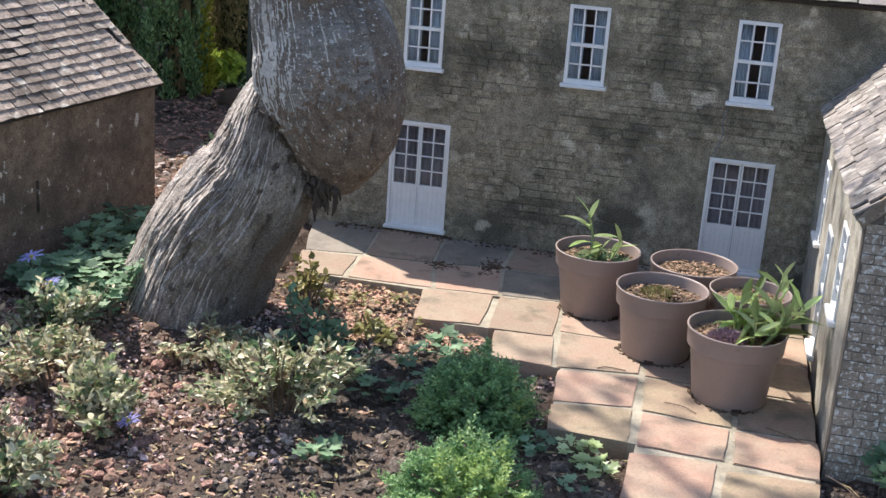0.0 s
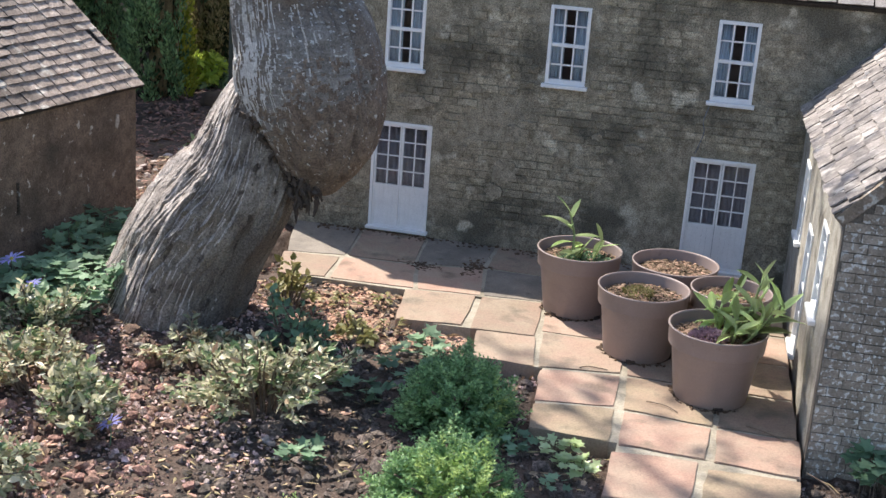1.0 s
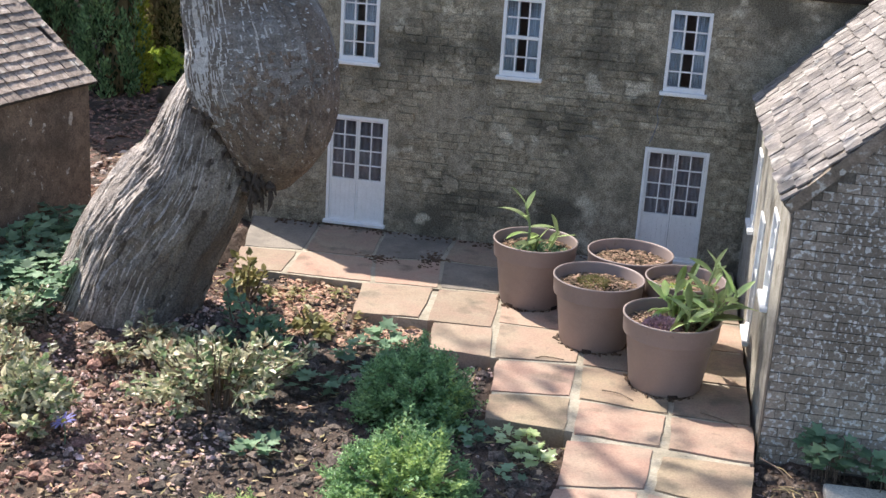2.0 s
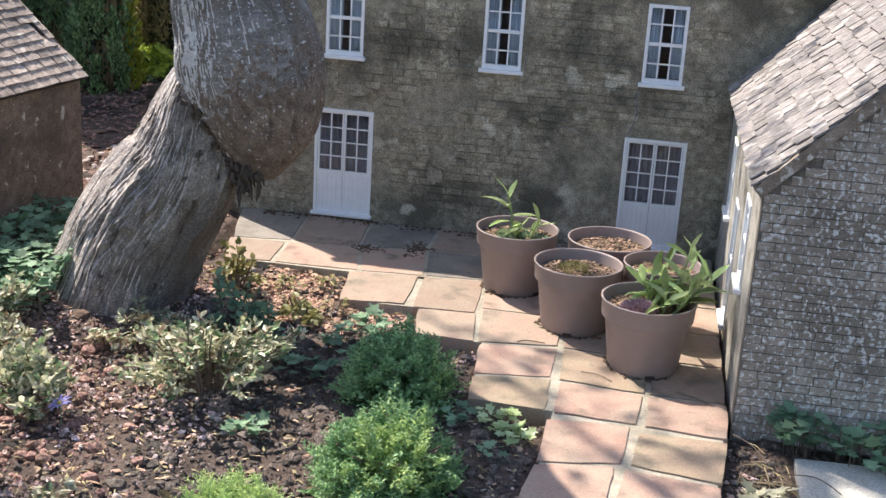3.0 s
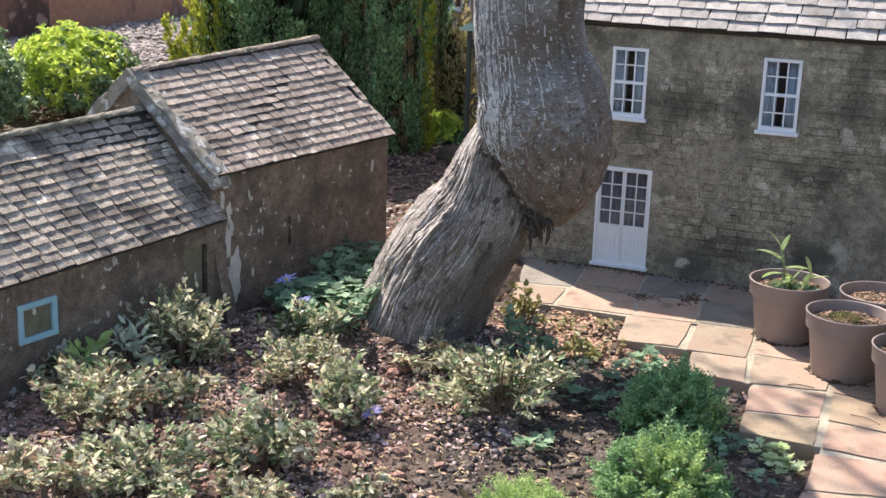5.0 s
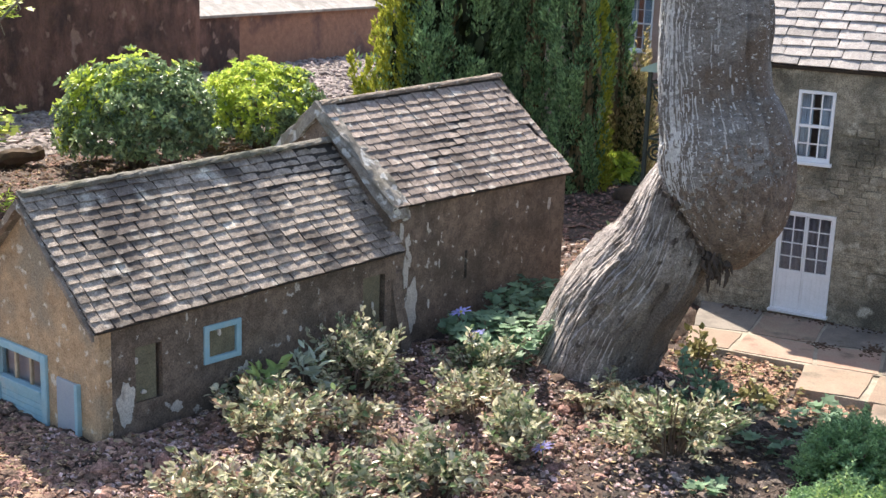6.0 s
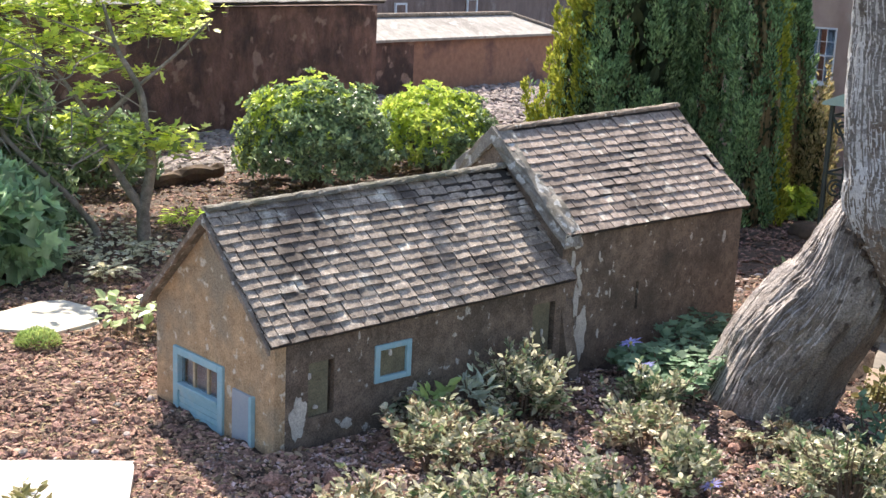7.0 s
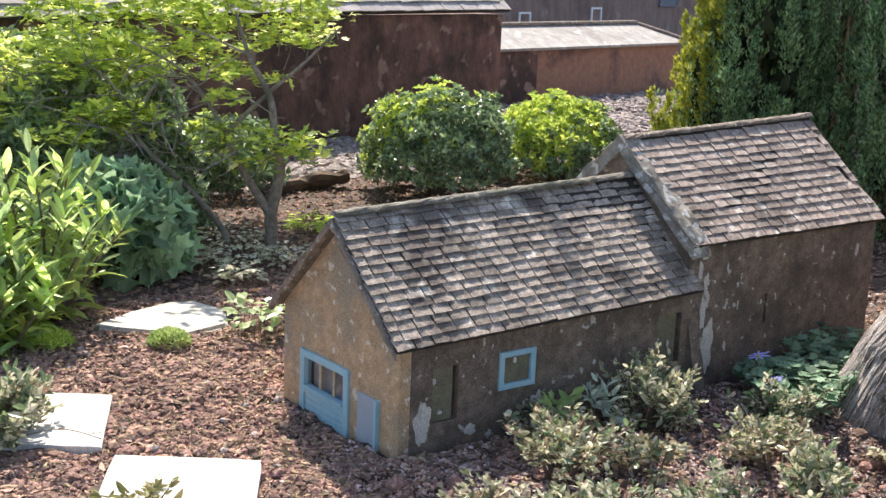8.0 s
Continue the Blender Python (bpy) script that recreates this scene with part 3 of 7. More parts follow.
# ---- openings ----
def sash_window(w, h, parent_m, label, bars=(3, 4), curtain=M_CURTAIN):
    """Sash window of a model house; local x along the wall, -y outwards, z up from the sill."""
    t = thing("window", parent_m, label, "window", kind="structure")
    f = 0.007
    part("window_frame", boxes((0, f, -0.003, 0.012, 0, h), (w - f, w, -0.003, 0.012, 0, h), (f, w - f, -0.003, 0.012, h - f, h), (f, w - f, -0.003, 0.012, 0, f * 1.4), bevel=0.0006), M_WHITE, t)
    part("window_sill", boxes((-0.006, w + 0.006, -0.011, 0.010, -0.008, 0), bevel=0.0012), M_WHITE, t)
    mid = h * 0.5
    part("meeting_rail", boxes((f, w - f, -0.001, 0.010, mid - 0.0035, mid + 0.0035), bevel=0.0006), M_WHITE, t)
    nb, nr = bars
    for i in range(1, nb):
        x = f + (w - 2 * f) * i / nb
        part("glazing_bar", boxes((x - 0.0016, x + 0.0016, 0.001, 0.007, f, h - f)), M_WHITE, t)
    for j in range(1, nr):
        if j * 2 == nr:
            continue
        z = h * j / nr
        part("glazing_bar", boxes((f, w - f, 0.0013, 0.0068, z - 0.0015, z + 0.0015)), M_WHITE, t)
    for i in range(nb):
        for j in range(nr):
            x0, x1 = f + (w - 2 * f) * i / nb + 0.0015, f + (w - 2 * f) * (i + 1) / nb - 0.0015
            z0, z1 = max(h * j / nr, f) + 0.0015, min(h * (j + 1) / nr, h - f) - 0.0015
            p = part("pane", boxes((x0, x1, 0.0035, 0.0048, z0, z1)), M_GLASS, t)
            p.visible_shadow = False
    for x0, x1 in ((0.002, w * 0.40), (w * 0.62, w - 0.002)):
        bm = bmesh.new()
        k = 22
        rows = []
        for i in range(k + 1):
            x = x0 + (x1 - x0) * i / k
            y = 0.0125 + 0.0018 * math.sin(i * 1.7 + x0 * 90) + 0.001 * math.sin(i * 0.6)
            rows.append([bm.verts.new((x, y, f)), bm.verts.new((x, y, h - 0.003)), bm.verts.new((x, y + 0.0012, h - 0.003)), bm.verts.new((x, y + 0.0012, f))])
        for a, b in zip(rows, rows[1:]):
            for q in range(4):
                bm.faces.new((a[q], b[q], b[(q + 1) % 4], a[(q + 1) % 4]))
        part("curtain", bm, curtain, t, smooth=True)
    return t


def french_door(w, h, parent_m, label):
    """Pair of half-glazed leaves with boarded lower panels."""
    t = thing("door", parent_m, label, "door", kind="structure")
    f = 0.0065
    part("door_frame", boxes((0, f, -0.004, 0.014, 0, h), (w - f, w, -0.004, 0.014, 0, h), (f, w - f, -0.004, 0.014, h - f, h), bevel=0.0006), M_WHITE, t)
    part("threshold", boxes((-0.004, w + 0.004, -0.012, 0.012, -0.006, 0.001), bevel=0.001), M_WHITE, t)
    split = h * 0.385
    half = (w - 2 * f) / 2
    for s in range(2):
        x0, x1 = f + s * half + 0.0004, f + (s + 1) * half - 0.0004
        leaf = part("door_leaf", boxes((x0, x0 + 0.004, -0.001, 0.008, 0.001, h - f), (x1 - 0.004, x1, -0.001, 0.008, 0.001, h - f),
                                       (x0 + 0.004, x1 - 0.004, -0.001, 0.008, h - f - 0.004, h - f), (x0 + 0.004, x1 - 0.004, -0.001, 0.008, split, split + 0.006),
                                       (x0 + 0.004, x1 - 0.004, -0.001, 0.008, 0.001, 0.006), bevel=0.0005), M_WHITE, t)
        nb = 5
        for i in range(nb):
            a, b = x0 + 0.004 + (half - 0.0088) * i / nb, x0 + 0.004 + (half - 0.0088) * (i + 1) / nb
            part("board", boxes((a + 0.00008, b - 0.00008, 0.0008, 0.006, 0.006, split), bevel=0.00025), M_WHITE, leaf)
        xm = (x0 + x1) / 2
        part("glazing_bar", boxes((xm - 0.0013, xm + 0.0013, 0.0005, 0.006, split + 0.006, h - f - 0.004)), M_WHITE, leaf)
        z0, z1 = split + 0.006, h - f - 0.004
        for j in range(1, 4):
            z = z0 + (z1 - z0) * j / 4
            part("glazing_bar", boxes((x0 + 0.004, x1 - 0.004, 0.0008, 0.0058, z - 0.0012, z + 0.0012)), M_WHITE, leaf)
        p = part("pane", boxes((x0 + 0.004, x1 - 0.004, 0.0028, 0.004, z0, z1)), M_GLASS, leaf)
        p.visible_shadow = False
    for x0, x1 in ((0.003, w * 0.47), (w * 0.53, w - 0.003)):
        bm = bmesh.new()
        k = 20
        rows = []
        for i in range(k + 1):
            x = x0 + (x1 - x0) * i / k
            y = 0.0125 + 0.002 * math.sin(i * 1.9 + x0 * 70)
            rows.append([bm.verts.new((x, y, 0.01)), bm.verts.new((x, y, h - 0.003)), bm.verts.new((x, y + 0.0012, h - 0.003)), bm.verts.new((x, y + 0.0012, 0.01))])
        for a, b in zip(rows, rows[1:]):
            for q in range(4):
                bm.faces.new((a[q], b[q], b[(q + 1) % 4], a[(q + 1) % 4]))
        part("curtain", bm, M_CURTAIN_G, t, smooth=True)
    return t


# ---- the large house ----
EAVE = 0.572
HOUSE_X0, HOUSE_X1 = -0.238, 1.42
W_OPEN = [(0.022, 0.104, 0.361, 0.519), (0.359, 0.441, 0.361, 0.519), (0.690, 0.772, 0.361, 0.521)]
D_OPEN = [(0.004, 0.133, 0.012, 0.244), (0.669, 0.798, 0.012, 0.244)]
house = thing("house", pose(0, 0, 0), "model stone house with white sash windows and pale tiled roof", "model house")
part("wall", holed(HOUSE_X0, HOUSE_X1, -0.06, EAVE, W_OPEN + D_OPEN, 0.0, 0.03), M_RENDER, house, "dark weathered stone front wall")
part("side_wall", extrude_poly([(0.0301, -0.06), (0.56, -0.06), (0.56, EAVE), (0.29, EAVE + 0.26), (0.0301, EAVE)], 0, HOUSE_X0, HOUSE_X0 + 0.03), M_RENDER, house)
part("side_wall", extrude_poly([(0.0301, -0.06), (0.56, -0.06), (0.56, EAVE), (0.29, EAVE + 0.26), (0.0301, EAVE)], 0, HOUSE_X1 - 0.03, HOUSE_X1), M_RENDER, house)
part("back_wall", boxes((HOUSE_X0 + 0.0301, HOUSE_X1 - 0.0301, 0.53, 0.56, -0.06, EAVE)), M_RENDER, house)
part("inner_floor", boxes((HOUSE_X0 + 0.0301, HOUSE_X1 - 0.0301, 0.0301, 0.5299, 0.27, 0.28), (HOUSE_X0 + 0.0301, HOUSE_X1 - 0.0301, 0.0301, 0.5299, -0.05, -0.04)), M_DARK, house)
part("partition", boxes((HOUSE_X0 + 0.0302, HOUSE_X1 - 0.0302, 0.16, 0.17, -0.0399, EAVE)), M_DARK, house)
for k, (x0, x1, z0, z1) in enumerate(W_OPEN):
    w = sash_window(x1 - x0, z1 - z0, pose(x0, 0.0, z0), "white sash window with blue curtains in stone wall")
    w.name = "window_%d" % (k + 1)
for k, (x0, x1, z0, z1) in enumerate(D_OPEN):
    d = french_door(x1 - x0, z1 - z0, pose(x0, 0.0, z0), "closed white half-glazed double door in stone wall")
    d.name = "door_%d" % (k + 1)


def slab_mesh(w, l, t, seed, jag=0.045):
    """Irregular roof tile: width w (x), length l up the slope (y), thickness t."""
    r = random.Random(seed)
    bm = bmesh.new()
    n = 4
    lo, hi = [], []
    e0, e1 = r.uniform(-jag, jag) * l, r.uniform(-jag, jag) * l
    for i in range(n + 1):
        x = -w / 2 + w * i / n
        e = e0 + (e1 - e0) * i / n + r.uniform(-0.25, 0.25) * jag * l
        corner = 0.012 * l if i in (0, n) else 0.0
        e += corner
        hi.append((bm.verts.new((x, e, t * r.uniform(0.50, 0.80) * (0.8 if corner else 1.0))), bm.verts.new((x, l, t * 0.7))))
        lo.append((bm.verts.new((x, e + 0.0008, 0)), bm.verts.new((x, l, 0))))
    for i in range(n):
        bm.faces.new((hi[i][0], hi[i + 1][0], hi[i + 1][1], hi[i][1]))
        bm.faces.new((lo[i][0], hi[i][0], hi[i][1], lo[i][1])) if i == 0 else None
        bm.faces.new((lo[i][0], lo[i + 1][0], hi[i + 1][0], hi[i][0]))
        bm.faces.new((lo[i][1], hi[i][1], hi[i + 1][1], lo[i + 1][1]))
        bm.faces.new((lo[i][0], lo[i][1], lo[i + 1][1], lo[i + 1][0]))
    bm.faces.new((lo[n][0], lo[n][1], hi[n][1], hi[n][0]))
    bmesh.ops.recalc_face_normals(bm, faces=bm.faces)
    me = bpy.data.meshes.new("tile")
    bm.to_mesh(me)
    bm.free()
    return me


def tile_roof(roof, origin, along, up, length, slope, tw, expo, thick, material, seed, taper=0.0, far_up=None):
    """Courses of separate tiles as parts of a roof; origin at the eave's start, along and up are unit vectors."""
    r = random.Random(seed)
    up_a, up_b = Vector(up), Vector(far_up or up)
    along, up, origin = Vector(along).normalized(), up_a.normalized(), Vector(origin)
    grow = up_b.length / up_a.length - 1
    meshes = [slab_mesh(tw * s, expo * 1.5, thick, seed + k) for k, s in enumerate((0.86, 0.94, 1.0, 1.07, 0.97, 1.12))]
    for me in meshes:
        me.materials.append(material)
    halves = [slab_mesh(tw * 0.5, expo * 1.5, thick, seed + 20)]
    halves[0].materials.append(material)
    rows = int(slope / expo)
    for j in range(rows):
        s = j * expo
        a = -r.uniform(0.0, 0.55) * tw if j % 2 else -r.uniform(0.0, 0.15) * tw
        while a < length - 0.15 * tw:
            k = r.randrange(len(meshes))
            me, w = meshes[k], tw * (0.86, 0.94, 1.0, 1.07, 0.97, 1.12)[k]
            c = a + w / 2
            if a < -0.002 or a + w > length + 0.004:
                me, w2 = halves[0], tw * 0.5
                c = w2 / 2 if a < -0.002 else length - w2 / 2
                if a < -0.002:
                    a = w2 - w
                elif length - a < 0.3 * tw:
                    break
            s2 = s + r.uniform(-0.0012, 0.0012)
            f = max(0.0, min(1.0, c / length))
            up = up_a.normalized().lerp(up_b.normalized(), f).normalized()
            nrm = along.cross(up)
            s2 *= 1 + grow * f
            tilt = 0.86 * thick / expo + r.uniform(-0.028, 0.034)
            x = (along + nrm * r.uniform(-0.022, 0.022) + up * r.uniform(-0.022, 0.022)).normalized()
            y = (up - nrm * tilt)
            y = (y - x * y.dot(x)).normalized()
            z = x.cross(y)
            m = Matrix((x, y, z)).transposed().to_4x4()
            m.translation = origin + along * (c * (1 - taper * s / slope)) + up * s2 + nrm * (0.0040 + r.uniform(-0.0004, 0.0006))
            ob = new("tile", me)
            ob.parent = roof
            ob.matrix_local = m
            a += w + r.uniform(0.0014, 0.0036)


def roof_deck(name, parent, pts_low, pts_high, thick, material=M_UNDER):
    """Thick sloping deck: low edge and high edge as pairs of points."""
    a, b = [Vector(p) for p in pts_low]
    c, d = [Vector(p) for p in pts_high]
    nrm = (b - a).cross(c - a).normalized()
    if nrm.z < 0:
        nrm = -nrm
    bm = bmesh.new()
    top = [bm.verts.new(p) for p in (a, b, d, c)]
    low = [bm.verts.new(p - nrm * thick) for p in (a, b, d, c)]
    bm.faces.new(top)
    bm.faces.new(low[::-1])
    for i in range(4):
        bm.faces.new((top[i], low[i], low[(i + 1) % 4], top[(i + 1) % 4]))
    return part(name, bm, material, parent)


def ridge_run(parent, p0, p1, radius, material, n=14):
    """Half-round mortared ridge with uneven sides, in short lengths."""
    p0, p1 = Vector(p0), Vector(p1)
    d = (p1 - p0) / n
    ax = d.normalized()
    sidev = ax.cross(Vector((0, 0, 1))).normalized()
    for k in range(n):
        bm = bmesh.new()
        rings = []
        for q in range(4):
            c = p0 + d * (k + q / 3 * 0.985)
            ring = []
            for s in range(9):
                t = math.pi * (s / 8) * 1.16 - 0.08 * math.pi
                rr = radius * (1 + 0.30 * noise.noise((c + Vector((0, 0, s * 0.01))) * 60))
                ring.append(bm.verts.new(c + sidev * (math.cos(t) * rr * 1.15) + Vector((0, 0, math.sin(t) * rr * 0.8))))
            rings.append(ring)
        for u, v in zip(rings, rings[1:]):
            for s in range(8):
                bm.faces.new((u[s], u[s + 1], v[s + 1], v[s]))
            bm.faces.new((u[8], u[0], v[0], v[8]))
        bm.faces.new(rings[0])
        bm.faces.new(rings[-1][::-1])
        part("ridge_tile", bm, material, parent)


c40, s40 = math.cos(radians(43)), math.sin(radians(43))
HL = HOUSE_X1 - HOUSE_X0 + 0.02
deck = roof_deck("roof", house, ((HOUSE_X0 - 0.01, -0.014, EAVE - 0.002), (HOUSE_X1 + 0.01, -0.014, EAVE - 0.002)),
                 ((HOUSE_X0 - 0.01, -0.014 + 0.415 * c40, EAVE - 0.002 + 0.415 * s40), (HOUSE_X1 + 0.01, -0.014 + 0.415 * c40, EAVE - 0.002 + 0.415 * s40)), 0.010)
roof_deck("back_roof", house, ((HOUSE_X0 - 0.01, 0.58, EAVE - 0.002), (HOUSE_X1 + 0.01, 0.58, EAVE - 0.002)),
          ((HOUSE_X0 - 0.01, 0.29, EAVE + 0.284), (HOUSE_X1 + 0.01, 0.29, EAVE + 0.284)), 0.010)


part("crack", tube(smooth_path([(0.692, -0.0031, 0.352), (0.684, -0.0031, 0.318), (0.688, -0.0031, 0.296), (0.676, -0.0031, 0.252)], 4), [0.0011] * 13, 5), M_DARK, house.children[0], "thin dark settlement crack")


def worn_patch(cx, cz, rx, rz, seed):
    """Thin area of paler render with a ragged outline on the house front."""
    r = random.Random(seed)
    pts = []
    for k in range(40):
        t = 2 * math.pi * k / 40
        q = 1 + 0.38 * noise.noise(Vector((math.cos(t) * 1.8 + seed, math.sin(t) * 1.8, 0.7 * seed))) + r.uniform(-0.10, 0.10)
        pts.append((cx + rx * q * math.cos(t), cz + rz * q * math.sin(t)))
    part("worn_patch", extrude_poly(pts, 1, -0.0046, 0.001), M_PATCH, house.children[0], "paler worn patch of render")


for k, q in enumerate(((0.303, 0.247, 0.016, 0.022), (0.292, 0.165, 0.030, 0.026), (0.272, 0.120, 0.018, 0.018), (0.090, 0.290, 0.038, 0.013), (0.412, 0.221, 0.013, 0.012),
                       (0.580, 0.307, 0.010, 0.008), (0.478, 0.262, 0.012, 0.007), (-0.060, 0.058, 0.016, 0.005), (0.215, 0.335, 0.020, 0.010), (0.555, 0.245, 0.018, 0.009))):
    worn_patch(*q, 200 + k)


# ---- annex with the lichened gable ----
AX, AY = 0.902, -0.800
annex = thing("outbuilding", pose(AX, AY, 0, 0, 0, 1.35), "model outbuilding with lichened grey brick gable and pale roof", "model building")
AW, AL, AE = 0.50, 0.796, 0.372
RID = AE + AW / 2 * math.tan(radians(45.5))
part("gable_wall", extrude_poly([(0, -0.06), (AW, -0.06), (AW, AE), (AW / 2, RID), (0, AE)], 1, 0.0, 0.025), M_MORTAR_DARK, annex)
SIDE_OPEN = [(0.15, 0.23, 0.16, 0.30), (0.36, 0.44, 0.02, 0.235), (0.57, 0.65, 0.16, 0.30)]
bm = holed(-AL + 0.0, -0.0251, -0.06, AE, [(-b, -a, c, d) for a, b, c, d in SIDE_OPEN], 0.0, 0.025)
bmesh.ops.transform(bm, matrix=Matrix.Rotation(radians(-90), 4, "Z"), verts=bm.verts)
part("side_wall", bm, M_CREAM, annex, "grey-cream limewashed side wall")
part("far_side_wall", boxes((AW - 0.025, AW, 0.0251, AL, -0.06, AE)), M_MORTAR_DARK, annex)
part("partition", boxes((0.10, 0.11, 0.0252, AL - 0.001, -0.05, AE)), M_DARK, annex)
for k, (a, b, c, d) in enumerate(SIDE_OPEN):
    m = annex.matrix_world @ pose(0, b, c, 0, 0, -90)
    w = sash_window(b - a, d - c, m, "white sash window in cream side wall", bars=(2, 4))
    w.name = "window_%d" % (k + 4)
ups = Vector((math.cos(radians(45.5)), 0, math.sin(radians(45.5))))
SL = (AW / 2 + 0.016) / math.cos(radians(45.5))
e0 = Vector((-0.016, -0.012, AE - 0.016 * math.tan(radians(45.5)) + 0.012))
aroof = roof_deck("roof", annex, (e0, e0 + Vector((0, AL - 0.006, 0))), (e0 + ups * SL, e0 + ups * SL + Vector((0, AL - 0.006, 0))), 0.017, M_VERGE)
f0 = Vector((AW + 0.016, -0.012, e0.z))
upf = Vector((-ups.x, 0, ups.z))
roof_deck("far_roof", annex, (f0, f0 + Vector((0, AL - 0.006, 0))), (f0 + upf * SL, f0 + upf * SL + Vector((0, AL - 0.006, 0))), 0.017, M_VERGE)

# ---- cottage and barn ----
TH = 10.154
CM = pose(-0.644, -1.483, 0, 0, 0, -TH)
cottage = thing("cottage", CM, "model cottage of stained ochre render with stone tile roof", "model house")
CW, CL = 0.366, 0.690
CE0, CE1, CR0, CR1 = 0.219, 0.232, 0.388, 0.408
GWIN = (-0.300, -0.146, 0.012, 0.131)
GDOOR = (-0.116, -0.055, 0.012, 0.105)
# gable facing -y, with openings, then its triangle
part("gable_wall", holed(-CW, 0.0, -0.06, CE0, [GWIN, GDOOR], 0.0, 0.022), M_COTTAGE, cottage, "ochre gable with worn limewash")
part("gable_top", extrude_poly([(-CW, CE0), (0.0, CE0), (-CW / 2, CR0)], 1, 0.0, 0.022), M_COTTAGE, cottage)
SWIN = (0.209, 0.289, 0.104, 0.170)
REC1 = (0.068, 0.122, 0.070, 0.165)
REC2 = (0.598, 0.660, 0.074, 0.183)
bm = holed(0.0221, CL, -0.06, CE0 + 0.002, [SWIN, REC1, REC2], 0.0, 0.022)
bmesh.ops.transform(bm, matrix=Matrix.Rotation(radians(90), 4, "Z"), verts=bm.verts)
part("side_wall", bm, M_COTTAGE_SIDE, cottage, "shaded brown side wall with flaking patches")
part("back_wall", boxes((-CW, -CW + 0.022, 0.0221, CL, -0.06, CE0)), M_COTTAGE, cottage)
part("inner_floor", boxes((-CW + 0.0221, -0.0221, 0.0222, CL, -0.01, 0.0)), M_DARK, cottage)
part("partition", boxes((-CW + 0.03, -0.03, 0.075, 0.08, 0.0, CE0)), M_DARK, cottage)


# blocked recesses with a dark slit
for (a, b, c, d) in (REC1, REC2):
    part("blocked_panel", boxes((-0.012, -0.005, a - 0.0, b - 0.009, c, d), bevel=0.0008), M_BLANK, cottage, "olive blocked opening")
    part("slit_back", boxes((-0.0225, -0.020, b - 0.009, b, c, d)), M_DARK, cottage)
# side window
sw = thing("window_7", CM @ pose(0, SWIN[0], SWIN[2], 0, 0, 90), "small pale blue framed window with blank olive pane", "window", kind="structure")
wv, hv = SWIN[1] - SWIN[0], SWIN[3] - SWIN[2]
part("window_frame", boxes((-0.001, 0.010, -0.004, 0.008, -0.001, hv + 0.001), (wv - 0.010, wv + 0.001, -0.004, 0.008, -0.001, hv + 0.001),
                           (0.010, wv - 0.010, -0.004, 0.008, hv - 0.009, hv + 0.001), (0.010, wv - 0.010, -0.004, 0.008, -0.001, 0.009), bevel=0.0008), M_BLUE, sw)
part("pane", boxes((0.0101, wv - 0.0101, 0.002, 0.007, 0.0091, hv - 0.0091)), M_BLANK, sw)
# gable window with boarded foot
gw = thing("window_8", CM @ pose(GWIN[0], 0, GWIN[2]), "pale blue shop window with boarded lower panel", "window", kind="structure")
wv, hv = GWIN[1] - GWIN[0], GWIN[3] - GWIN[2]
part("window_frame", boxes((-0.002, 0.013, -0.006, 0.012, -0.002, hv + 0.002), (wv - 0.013, wv + 0.002, -0.006, 0.012, -0.002, hv + 0.002),
                           (0.013, wv - 0.013, -0.006, 0.012, hv - 0.012, hv + 0.002), (0.013, wv - 0.013, -0.006, 0.012, 0.042, 0.051), bevel=0.0012), M_BLUE, gw)
for j in range(4):
    part("board", boxes((0.0132, wv - 0.0132, -0.002, 0.008, -0.002 + 0.011 * j, 0.0084 + 0.011 * j), bevel=0.0008), M_BLUE, gw)
part("window_sill", boxes((0.013, wv - 0.013, -0.009, 0.010, 0.051, 0.056), bevel=0.001), M_BLUE, gw)
for x in (0.055, 0.100):
    part("glazing_bar", boxes((x - 0.003, x + 0.003, 0.002, 0.009, 0.056, hv - 0.012), bevel=0.0006), M_WOODINT, gw)
p = part("pane", boxes((0.0131, wv - 0.0131, 0.004, 0.0055, 0.0562, hv - 0.0122)), M_GLASS, gw)
p.visible_shadow = False
part("blind", boxes((0.0132, wv - 0.0132, 0.016, 0.0175, 0.05, hv - 0.010)), M_CURTAIN_G, gw, "faded grey blind behind the glass")
# little door
gd = thing("door_3", CM @ pose(GDOOR[0], 0, GDOOR[2]), "closed small grey-blue plank door in gable", "door", kind="structure")
wv, hv = GDOOR[1] - GDOOR[0], GDOOR[3] - GDOOR[2]
part("door_leaf", boxes((0.0, wv - 0.006, -0.004, 0.008, -0.004, hv), bevel=0.001), M_GREYBLUE, gd)
part("door_post", boxes((wv - 0.0055, wv + 0.002, -0.009, 0.010, -0.004, hv + 0.001), bevel=0.001), M_BLUE, gd, "blue door post")


def patch(parent, cy, cz, ry, rz, x, seed, material=M_LIME):
    """Thin flake of limewash with a ragged outline on the side wall."""
    r = random.Random(seed)
    pts = []
    for k in range(36):
        t = 2 * math.pi * k / 36
        q = 1 + 0.45 * noise.noise(Vector((math.cos(t) * 1.6 + seed, math.sin(t) * 1.6, 0.5 * seed))) + r.uniform(-0.08, 0.08)
        pts.append((cy + ry * q * math.cos(t), cz + rz * q * math.sin(t)))
    part("limewash_flake", extrude_poly(pts, 0, x - 0.002, x + 0.0012), material, parent, "pale flake of limewash")


